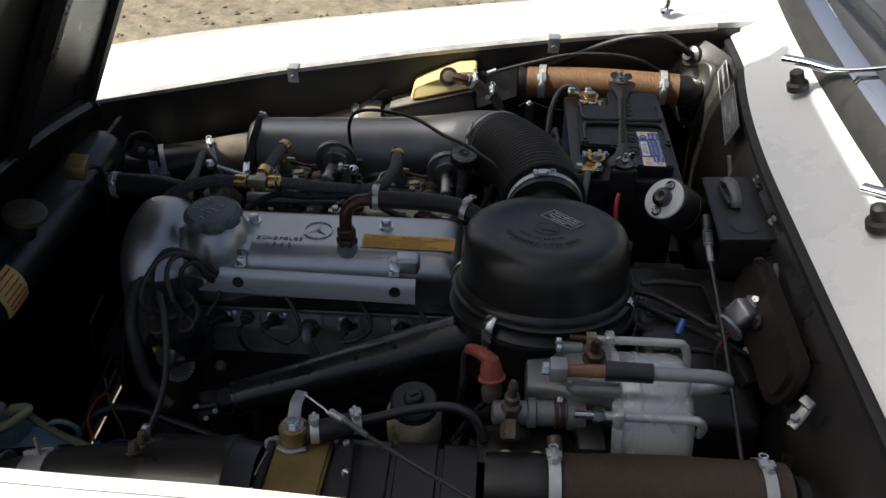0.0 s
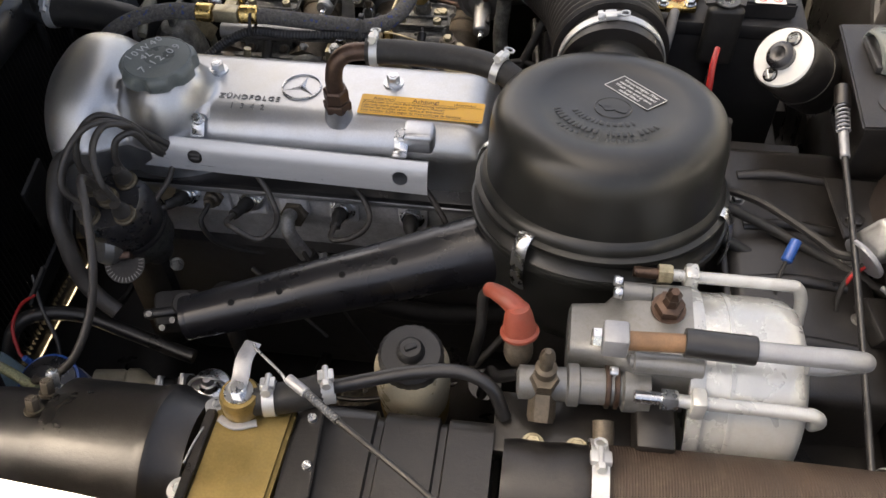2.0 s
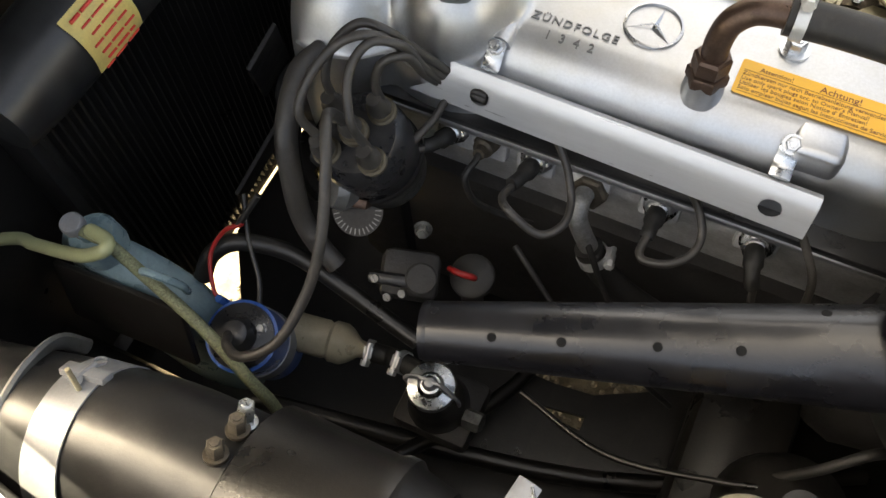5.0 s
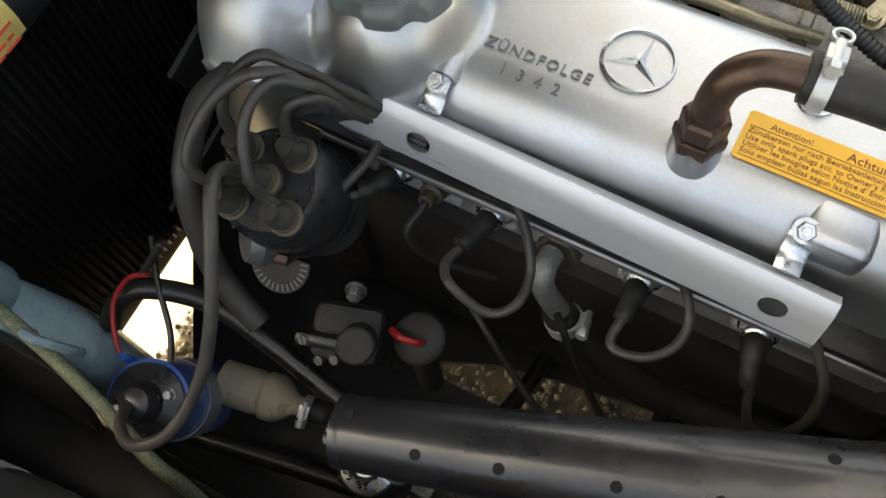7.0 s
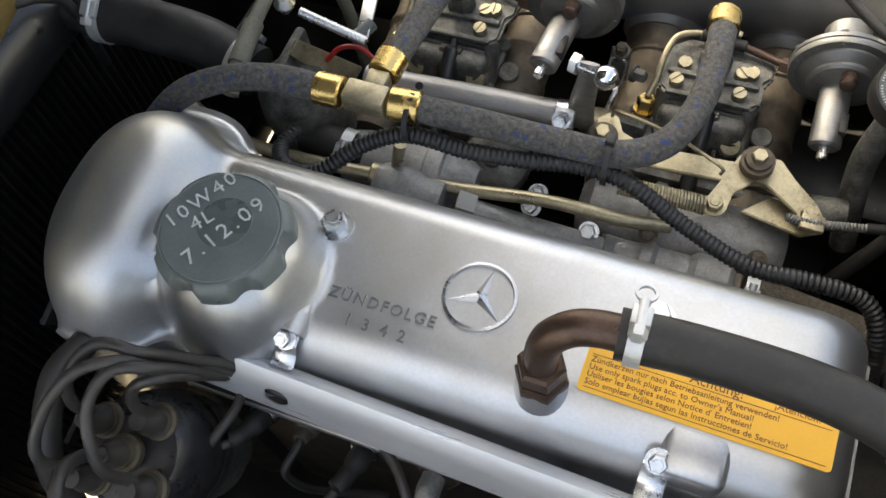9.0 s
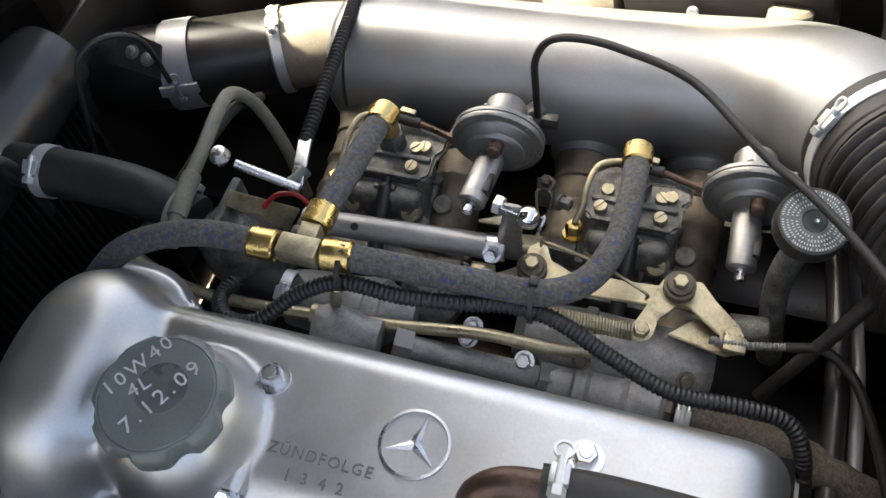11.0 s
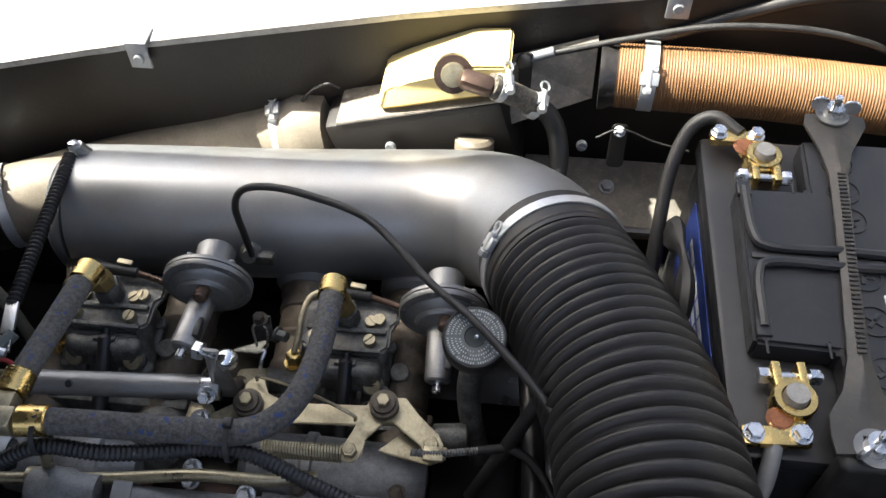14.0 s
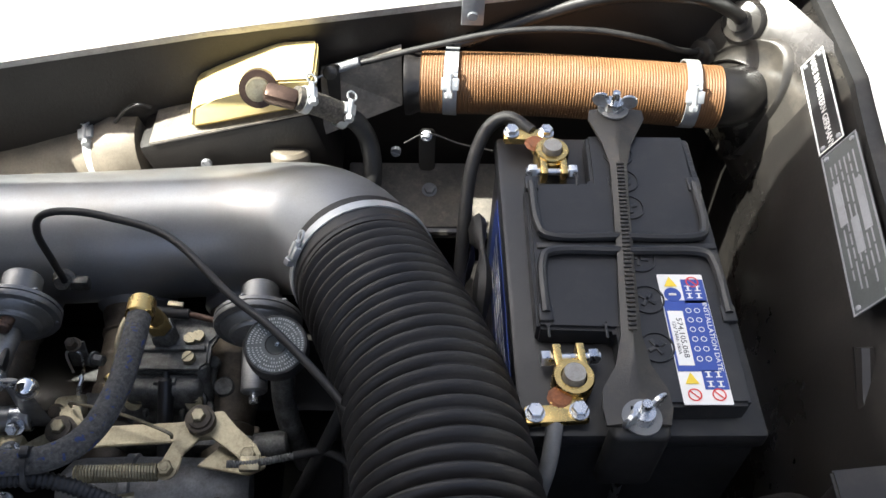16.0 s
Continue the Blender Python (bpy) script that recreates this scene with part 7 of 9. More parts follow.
def filler_gauge():
    g = thing("oil_separator", (-0.058, 1.432, 0.74), "black round filler cap with white ring lettering on a hose neck", "filler cap")
    ax = Vector((0.02, -0.28, 0.96)).normalized()
    o = Vector((-0.0585, 1.432, 0.757))
    part("cap", lathe([(0.0255, 0), (0.0268, 0.003), (0.0268, 0.018), (0.0255, 0.0205), (0.008, 0.0205), (0.0075, 0.018), (0, 0.018)], o, ax, 40), M_RUBBER, g)
    q = Matrix.Translation(o + ax * 0.0208) @ axis_frame(ax)
    face = part("printed_ring", lathe([(0.0090, -0.0002), (0.0092, 0.0006), (0.0238, 0.0006), (0.0240, -0.0002)], o + ax * 0.0205, ax, 40), M_CAP_DARK, g, "worn grey printed ring")
    bm = B()
    for rr, n in ((0.0222, 70), (0.0190, 60), (0.0158, 46), (0.0126, 34)):
        for k in range(n):
            if (k * 7 + n) % 9 == 0:
                continue
            a = 2 * math.pi * k / n
            rbox((rr * math.cos(a), rr * math.sin(a), 0.0006), (0.0015, 0.0008, 0.0003), 0, (0, 0, math.degrees(a)), bm=bm)
    bmesh.ops.transform(bm, matrix=q, verts=bm.verts[:])
    part("ring_print", bm, M_CHALK, face)
    part("centre_pin", rod(o + ax * 0.018, o + ax * 0.023 + Vector((0.002, 0, 0)), 0.0016, 10, 0.0004), M_ZINC, g)
    part("neck", tube([o, o + Vector((0.0, 0.004, -0.03)), o + Vector((-0.004, 0.0, -0.075)), o + Vector((0.0, -0.012, -0.115)), o + Vector((0.01, -0.02, -0.17))], 0.0108, 16, 6), M_CAST, g, "dusty neck hose")


filler_gauge()
for k, (a, b, r, mat) in enumerate((((-0.055, 1.365, 0.600), (0.020, 1.422, 0.772), 0.0062, M_RUBBER), ((-0.012, 1.52, 0.64), (0.004, 1.26, 0.60), 0.010, M_BLACK_SATIN), ((0.006, 1.52, 0.62), (0.024, 1.26, 0.60), 0.006, M_BAND))):
    solo("steel_pipe", tube([a, ((a[0] + b[0]) / 2 + 0.004, (a[1] + b[1]) / 2, (a[2] + b[2]) / 2 + 0.008), b], r, 12, 6), mat, "dark pipe running behind the carburettors beside the corrugated hose", "pipe")


# ---- far side: fresh air duct, washer bottle, heater box
def paper_duct(name, a, b, r, mat, label, clamps, screw_dir, rib=0.0038):
    d = thing(name, Vector(a).lerp(Vector(b), 0.5), label, "air duct", "air ducts")
    a, b = Vector(a), Vector(b)
    mid = a.lerp(b, 0.45) + Vector((0, 0, 0.004))
    part("sleeve", ribbed([a, mid, b], r, rib * 0.36, rib, 40, sharp=0.8, dense=5), mat, d, angle=80)
    ax = b - a
    for u in clamps:
        hose_clamp("clamp", a.lerp(b, u) + Vector((0, 0, 0.003)), ax, r + 0.001, 0.015, screw_dir, d)
    return d


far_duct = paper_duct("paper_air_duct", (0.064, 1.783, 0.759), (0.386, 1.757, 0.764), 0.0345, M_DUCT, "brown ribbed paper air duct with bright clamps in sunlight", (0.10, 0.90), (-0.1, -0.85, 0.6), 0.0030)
solo("duct_stub", lathe([(0.0330, 0), (0.0325, 0.012), (0.036, 0.020), (0.036, 0.026)], (0.072, 1.782, 0.759), (-1, 0.05, -0.05), 32), M_BODY_BLACK, "black stub joining the heater box to the paper duct", "duct stub")


def heater_box():
    h = thing("heater_air_box", (-0.14, 1.77, 0.60), "black sheet heater air box against the inner wing", "air box")
    part("box", rbox((-0.140, 1.772, 0.670), (0.205, 0.075, 0.115), 0.008, (0, -15, 0)), M_WINGDARK, h)
    part("flange", plate([(-0.245, 1.732), (-0.055, 1.734), (-0.055, 1.790), (-0.245, 1.790)], 0.004, Matrix.Translation((0, 0, 0.768)) @ pose(0, 0, 0, 0, -15, 0), 0.001), M_SUN_LIFTED_DUST, h, "chipped dusty flange")
    part("inlet", lathe([(0.050, 0), (0.052, 0.03), (0.060, 0.06), (0.050, 0.09)], (-0.335, 1.785, 0.628), (1, -0.05, 0.28), 32), M_BEIGE, h)
    part("round_cap", rod((-0.083, 1.728, 0.675), (-0.083, 1.736, 0.701), 0.022, 24, 0.004), M_BEIGE, h)
    part("side_panel", loft([[(-0.048, 1.790, 0.764), (0.041, 1.796, 0.792), (0.042, 1.786, 0.722), (-0.046, 1.752, 0.706)], [(-0.048, 1.800, 0.764), (0.041, 1.806, 0.792), (0.042, 1.796, 0.722), (-0.046, 1.762, 0.706)]]), M_SUN_LIFTED_DUST, h, "dusty sloping sheet panel")
    for x, y, z in ((-0.175, 1.722, 0.690), (0.035, 1.745, 0.69)):
        part("screw", screw_mesh((x, y, z), (0, -1, 0.2), 0.006, 0.004), M_BAND, h)
    part("wire_hook", tube([(-0.285, 1.775, 0.700), (-0.268, 1.772, 0.722), (-0.250, 1.77, 0.732), (-0.238, 1.772, 0.726)], 0.0022, 8, 5), M_BODY_BLACK, h)


heater_box()


def front_air_duct():
    d = thing("front_air_duct", (-0.62, 1.66, 0.52), "black round fresh air duct with grey band clamp", "air duct")
    pts = [(-0.870, 1.600, 0.575), (-0.745, 1.632, 0.588), (-0.645, 1.675, 0.588), (-0.520, 1.735, 0.590), (-0.420, 1.772, 0.603), (-0.320, 1.786, 0.630)]
    part("front_tube", tube(pts[:3], lambda u: 0.0515 - 0.002 * u, 36, 10), M_BODY_BLACK, d)
    part("pale_tube", tube(pts[2:], lambda u: 0.0485 + 0.004 * u, 36, 8), M_BEIGE, d, "dusty pale beige duct piece")
    hose_clamp("band", (-0.742, 1.633, 0.588), (1, 0.36, 0.06), 0.0522, 0.036, (0.1, -0.95, 0.20), d, "wide grey band clamp", M_BAND)
    hose_clamp("clamp", (-0.636, 1.679, 0.588), (1, 0.45, 0.02), 0.0505, 0.012, (0.0, -0.2, 1), d)
    hose_clamp("clamp", (-0.308, 1.787, 0.634), (1, 0.1, 0.25), 0.0560, 0.014, (0, -0.3, 1), d)


front_air_duct()


def washer_bottle():
    w = thing("washer_bottle", (-0.12, 1.77, 0.72), "translucent yellowed plastic washer bottle on the heater box", "washer bottle")
    prof = [(-0.192, 0.725), (-0.184, 0.756), (-0.160, 0.768), (-0.088, 0.797), (-0.048, 0.800), (-0.049, 0.775), (-0.052, 0.761)]
    rings = []
    for y, k in ((1.738, 0.93), (1.742, 0.98), (1.750, 1.0), (1.795, 1.0), (1.803, 0.97)):
        cx = sum(p[0] for p in prof) / len(prof)
        cz = sum(p[1] for p in prof) / len(prof)
        rings.append([(cx + (x - cx) * k, y, cz + (z - cz) * k) for x, z in prof])
    bm = loft(rings)
    bmesh.ops.bevel(bm, geom=bm.edges[:], offset=0.003, segments=2, affect="EDGES")
    part("bottle", bm, M_BOTTLE, w, angle=50)
    o = Vector((-0.107, 1.737, 0.786))
    ax = Vector((0.1, -0.85, 0.5)).normalized()
    part("neck", lathe([(0.020, -0.01), (0.020, 0.006), (0.014, 0.007), (0.0, 0.006)], o, ax, 28), M_RUSTPIPE, w, "rusty filler neck ring")
    part("neck_cap", lathe([(0.013, 0), (0.012, 0.008), (0.005, 0.010), (0, 0.010)], o + ax * 0.006, ax, 20), M_YZINC, w)
    part("valve", rbox((-0.081, 1.720, 0.790), (0.036, 0.020, 0.018), 0.006, (10, 12, -8)), M_RUSTPIPE, w, "rusty brown valve body")
    h = part("hose", tube([(-0.067, 1.720, 0.789), (-0.040, 1.730, 0.768), (-0.016, 1.737, 0.748)], 0.0125, 14, 8), M_OLDBRAID, w, "dusty pale hose piece")
    part("tail_hose", tube([(-0.020, 1.736, 0.751), (-0.006, 1.736, 0.740), (0.006, 1.728, 0.718), (0.010, 1.705, 0.690), (0.002, 1.68, 0.64)], 0.0105, 14, 8), M_RUBBER, w, "black rubber hose")
    hose_clamp("clamp", (-0.058, 1.723, 0.783), (0.8, 0.25, -0.5), 0.0128, 0.008, (0, -0.3, 1), h)
    hose_clamp("clamp", (-0.022, 1.737, 0.750), (0.8, 0.1, -0.55), 0.0128, 0.010, (0, -0.3, 1), h)


washer_bottle()


def control_cable():
    c = thing("heater_control_cable", (0.15, 1.79, 0.80), "black heater control cable with steel end along the inner wing", "cable")
    part("sheath", tube([(-0.012, 1.788, 0.777), (0.072, 1.790, 0.802), (0.154, 1.790, 0.823), (0.241, 1.790, 0.826), (0.304, 1.790, 0.815), (0.35, 1.812, 0.785), (0.385, 1.836, 0.764)], 0.0036, 10, 8), M_RUBBER, c)
    part("ferrule", rod((-0.030, 1.787, 0.772), (-0.004, 1.788, 0.782), 0.0052, 12, 0.001), M_BAND, c)
    part("wire", tube([(-0.080, 1.735, 0.782), (-0.055, 1.765, 0.774), (-0.028, 1.787, 0.773)], 0.0013, 6, 4), M_BAND, c)
    part("lever", plate([(-0.006, -0.05), (0.006, -0.05), (0.008, 0.006), (-0.008, 0.006)], 0.003, Matrix.Translation((-0.034, 1.784, 0.774)) @ pose(0, 0, 0, 80, 0, 10), 0.001), M_BODY_BLACK, c)
    part("lever_pin", lathe([(0.008, 0), (0.008, 0.006), (0.004, 0.008)], (-0.036, 1.780, 0.774), (0, -0.9, 0.4), 14), M_BODY_BLACK, c)


control_cable()
solo("wiring_loom", tube([(0.4208, 1.8304, 0.8101), (0.400, 1.815, 0.833), (0.365, 1.800, 0.858), (0.330, 1.797, 0.866), (0.28, 1.812, 0.855), (0.22, 1.822, 0.832), (0.10, 1.815, 0.785)], 0.0078, 12, 8), M_BODY_BLACK, "thick black taped wiring loom arching from a firewall grommet", "wiring loom")


def wing_bracket():
    b = thing("small_bracket", (0.07, 1.72, 0.72), "small dark tag with a bright nut on a wire", "bracket")
    part("tag", plate(rounded_rect(0.018, 0.055, 0.006), 0.003, Matrix.Translation((0.070, 1.722, 0.715)) @ pose(0, 0, 0, 80, 0, 0), 0.001), M_BODY_BLACK, b)
    part("nut", lathe([(0.006, 0), (0.006, 0.003), (0.0038, 0.004), (0.0035, 0.008), (0, 0.009)], (0.069, 1.718, 0.738), (0, -0.5, 0.85), 16), M_BAND, b)
    part("wire", tube([(0.045, 1.71, 0.735), (0.07, 1.715, 0.745), (0.105, 1.71, 0.735), (0.14, 1.70, 0.735)], 0.0010, 6, 5), M_BODY_BLACK, b)


wing_bracket()


# ---- near side: brake booster
def brake_booster():
    b = thing("brake_booster", (0.19, 0.85, 0.60), "grey brake booster with strapped shell and bent steel pipe", "brake booster")
    cy, cz = 0.852, 0.700
    o = Vector((0.168, cy, cz))
    part("shell", lathe([(0.060, 0), (0.086, 0.001), (0.0885, 0.006), (0.0885, 0.078), (0.0868, 0.090), (0.082, 0.098), (0.072, 0.1025), (0.0, 0.106)], o, (1, 0, 0), 64), M_BOOSTER, b, angle=50)
    part("shell_rim", lathe([(0.084, -0.006), (0.0925, -0.006), (0.0935, 0.0), (0.0925, 0.007), (0.084, 0.007), (0.084, -0.006)], o, (1, 0, 0), 64), M_BOOSTER, b)
    part("mounting_band", lathe([(0.0886, 0.030), (0.0895, 0.030), (0.0895, 0.034), (0.0886, 0.034), (0.0886, 0.030)], o, (1, 0, 0), 64), M_BOOSTER, b)
    # rods along the shell that hold it to the body
    for y, z in ((0.922, 0.776), (0.782, 0.772)):
        r = part("tie_rod", tube([(0.140, y, z), (0.175, y, z), (0.255, y, z), (0.270, y, z - 0.003), (0.277, y - 0.004 if y > cy else y + 0.004, z - 0.018), (0.278, cy + (y - cy) * 0.8, z - 0.04)], 0.0062, 12, 6), M_BOOSTER, b, "silver tie rod")
        part("rod_lug", rbox((0.168, y, z - 0.002), (0.014, 0.020, 0.026), 0.004), M_BOOSTER, b)
        part("rod_nut", hexagon((0.136, y, z), (1, 0, 0), 0.0105, 0.014), M_YZINC if y > cy else M_ZINC, r)
        part("rod_end", rod((0.112, y, z), (0.140, y, z), 0.0058, 12, 0.001), M_RUSTPIPE if y > cy else M_ZINC, r)
    # control valve body in front of the shell
    rings = []
    for x, w, h in ((0.052, 0.030, 0.024), (0.054, 0.034, 0.030), (0.085, 0.036, 0.034), (0.100, 0.050, 0.046), (0.112, 0.056, 0.050), (0.164, 0.058, 0.052)):
        rings.append([(x, 0.852 + a, 0.752 + c) for a, c in rounded_rect(1.72 * w, 2 * h * 0.8, 0.012)])
    body = part("valve_body", loft(rings), M_ALLOY, b, "grey cast valve body")
    for x, y, z, d in ((0.098, 0.884, 0.790, 0.017), (0.102, 0.818, 0.788, 0.014)):
        part("body_boss", rod((x, y, z), (x + 0.03, y, z), d * 0.6, 16, 0.002), M_ALLOY, body)
    for x, y, z in ((0.098, 0.890, 0.798), (0.098, 0.876, 0.798), (0.098, 0.818, 0.796), (0.098, 0.806, 0.77)):
        part("body_screw", screw_mesh((x, y, z), (-1, 0, 0.1), 0.0055, 0.006), M_ZINC, body)
    part("bleed_nipple", lathe([(0.0135, 0), (0.0135, 0.012), (0.008, 0.014), (0.006, 0.024), (0.0075, 0.026), (0.0075, 0.030), (0.004, 0.036)], (0.141, 0.865, 0.795), (0, -0.2, 1), 6, lathe([(0.016, -0.003), (0.016, 0.002)], (0.141, 0.865, 0.795), (0, -0.2, 1), 20)), M_RUSTPIPE, b, "dark brown bleed nipple")
    # bent pipe with rubber sleeve
    part("square_union", rbox((0.088, 0.799, 0.832), (0.022, 0.024, 0.024), 0.003), M_BAND, b, "bright square pipe union")
    part("union_nut", hexagon((0.076, 0.799, 0.832), (-1, 0, 0), 0.0085, 0.008), M_ZINC, b)
    part("brown_pipe", rod((0.098, 0.800, 0.830), (0.150, 0.805, 0.827), 0.0085, 16, 0.001), M_TAN, b, "tan lacquered pipe")
    part("rubber_sleeve", rod((0.147, 0.806, 0.827), (0.206, 0.803, 0.829), 0.0128, 20, 0.001), M_BLACK_SATIN, b, "black rubber sleeve")
    part("bent_pipe", tube([(0.200, 0.803, 0.829), (0.245, 0.803, 0.829), (0.276, 0.804, 0.828), (0.296, 0.809, 0.820), (0.303, 0.818, 0.806), (0.296, 0.824, 0.793), (0.276, 0.824, 0.786), (0.262, 0.824, 0.786)], 0.0088, 16, 8), M_BAND, b, "silver U-bent pipe")
    part("side_pipe", rod((0.108, 0.800, 0.800), (0.168, 0.800, 0.800), 0.0095, 16, 0.001), M_ALLOY, b)
    # slave cylinder
    part("slave_cylinder", lathe([(0.010, 0), (0.016, 0.002), (0.016, 0.045), (0.020, 0.047), (0.020, 0.056), (0.017, 0.058), (0.017, 0.095), (0.022, 0.097), (0.022, 0.12)], (0.008, 0.797, 0.752), (1, 0.05, 0), 28), M_ALLOY, b, "grey cylinder with rusty patches")
    part("tee_union", hexagon((0.033, 0.796, 0.752), (0, -0.3, 1), 0.0135, 0.026, lathe([(0.010, 0.026), (0.010, 0.036), (0.006, 0.038), (0.0055, 0.05), (0.0075, 0.052), (0.0065, 0.060), (0.003, 0.066)], (0.033, 0.796, 0.752), (0, -0.1, 1), 16)), M_CAST_BROWN, b)
    part("lower_union", hexagon((0.033, 0.796, 0.752), (0, -0.8, -0.5), 0.013, 0.034), M_CAST_BROWN, b)
    part("cylinder_ring", lathe([(0.0185, 0), (0.0205, 0.001), (0.0205, 0.004), (0.0185, 0.005)], (0.096, 0.802, 0.752), (1, 0.05, 0), 28), M_RUSTPIPE, b)
    part("cylinder_ring", lathe([(0.0185, 0), (0.0200, 0.001), (0.0200, 0.004), (0.0185, 0.005)], (0.088, 0.801, 0.752), (1, 0.05, 0), 28), M_RUSTPIPE, b)
    part("end_screw", screw_mesh((0.108, 0.800, 0.800), (-1, 0, 0.1), 0.0060, 0.003), M_ALLOY, b)
    part("base_plate", rbox((0.055, 0.775, 0.712), (0.13, 0.065, 0.010), 0.003), M_BODY_BLACK, b)
    for x in (0.028, 0.068):
        part("plate_bolt", bolt_mesh((x, 0.753, 0.717), (0, -0.2, 1), 0.008, 0.008), M_YZINC, b)
    part("lower_bracket", rbox((0.135, 0.78, 0.715), (0.035, 0.07, 0.07), 0.004), M_BODY_BLACK, b)
    part("outlet_pipe", tube([(0.09, 0.775, 0.735), (0.09, 0.755, 0.725), (0.075, 0.742, 0.700), (0.06, 0.735, 0.65)], 0.010, 12, 6), M_CAST_BROWN, b)


brake_booster()


def red_switch():
    r = thing("brake_light_switch", (0.0, 0.845, 0.76), "switch with orange-red rubber cap on a dull brass union", "switch")
    part("union", lathe([(0.012, 0), (0.014, 0.006), (0.014, 0.016), (0.012, 0.020), (0.013, 0.034), (0.010, 0.038)], (0.007, 0.830, 0.742), (0, 0.2, 1), 20), M_CAST_BROWN, r)
    part("cap", lathe([(0.0150, 0), (0.0182, 0.001), (0.0184, 0.004), (0.0160, 0.006), (0.0130, 0.024), (0.0105, 0.032), (0.0, 0.035)], (0.007, 0.836, 0.773), (-0.12, 0.25, 1), 28), M_RED, r, "orange-red rubber cap")
    part("spout", tube([(0.005, 0.844, 0.797), (-0.006, 0.851, 0.803), (-0.019, 0.861, 0.801), (-0.026, 0.867, 0.796)], lambda u: 0.0105 - 0.0035 * u, 16, 5), M_RED, r)
    part("wire", tube([(-0.025, 0.866, 0.796), (-0.031, 0.868, 0.78), (-0.032, 0.86, 0.74), (-0.04, 0.86, 0.68)], 0.0055, 10, 6), M_RUBBER, r, "black wire")


red_switch()


def near_duct():
    d = paper_duct("paper_air_duct", (0.080, 0.712, 0.703), (0.372, 0.716, 0.703), 0.0500, M_DUCT_SHADED, "brown ribbed paper air duct, darkened for shade, with bright clamps beside the wing", (0.022, 0.905), (0, 0.25, 1), 0.0025)
    n = thing("black_air_trunk", (-0.1, 0.70, 0.64), "black moulded air trunking joined to the paper duct", "air duct")
    part("round_stub", lathe([(0.045, 0), (0.047, 0.012), (0.0465, 0.040), (0.048, 0.055), (0.0475, 0.078), (0.046, 0.084)], (0.002, 0.712, 0.703), (1, 0, 0), 36), M_BODY_BLACK, n)
    rings = []
    for i, x in enumerate((-0.195, -0.19, -0.12, -0.118, -0.112, -0.11, -0.06, -0.058, -0.052, -0.05, -0.015, -0.008)):
        k = 0.004 if i in (3, 4, 7, 8) else 0
        rings.append([(x, 0.700 + a, 0.655 + c) for a, c in rounded_rect(0.15 - 2 * k, 0.135 - 2 * k, 0.02)])
    part("panelled_box", loft(rings), M_BODY_BLACK, n, angle=25)
    part("blower_case", lathe([(0.070, 0), (0.080, 0.004), (0.080, 0.10), (0.083, 0.105), (0.083, 0.115), (0.078, 0.12), (0.072, 0.15)], (-0.440, 0.722, 0.640), (1, 0, 0.02), 40), M_BODY_BLACK, n, "black round blower housing")
    part("front_tube", tube([(-0.440, 0.722, 0.640), (-0.52, 0.720, 0.635), (-0.60, 0.708, 0.622), (-0.70, 0.69, 0.60), (-0.82, 0.68, 0.56)], 0.066, 36, 6), M_BLACK_SATIN, n)
    hose_clamp("band", (-0.578, 0.711, 0.626), (1, 0.14, 0.16), 0.067, 0.034, (0.1, 0.55, 0.8), n, "wide grey band clamp", M_BAND)
    part("second_ring", tube([(-0.655, 0.78, 0.60), (-0.652, 0.765, 0.650), (-0.645, 0.73, 0.675), (-0.64, 0.69, 0.677)], 0.008, 8, 6, flat=0.5), M_DASH, n)
    for x, y, z in ((-0.452, 0.758, 0.700), (-0.455, 0.735, 0.705)):
        part("clamp_bolt", bolt_mesh((x, y, z), (0, 0.35, 0.93), 0.007, 0.016), M_CAST_BROWN, n)
    part("clamp_bolt", bolt_mesh((-0.452, 0.765, 0.692), (0, 0.45, 0.9), 0.007, 0.024), M_ZINC, n)
    part("stud", rod((-0.585, 0.735, 0.688), (-0.588, 0.742, 0.716), 0.0022, 10, 0.0005), M_YZINC, n)


near_duct()


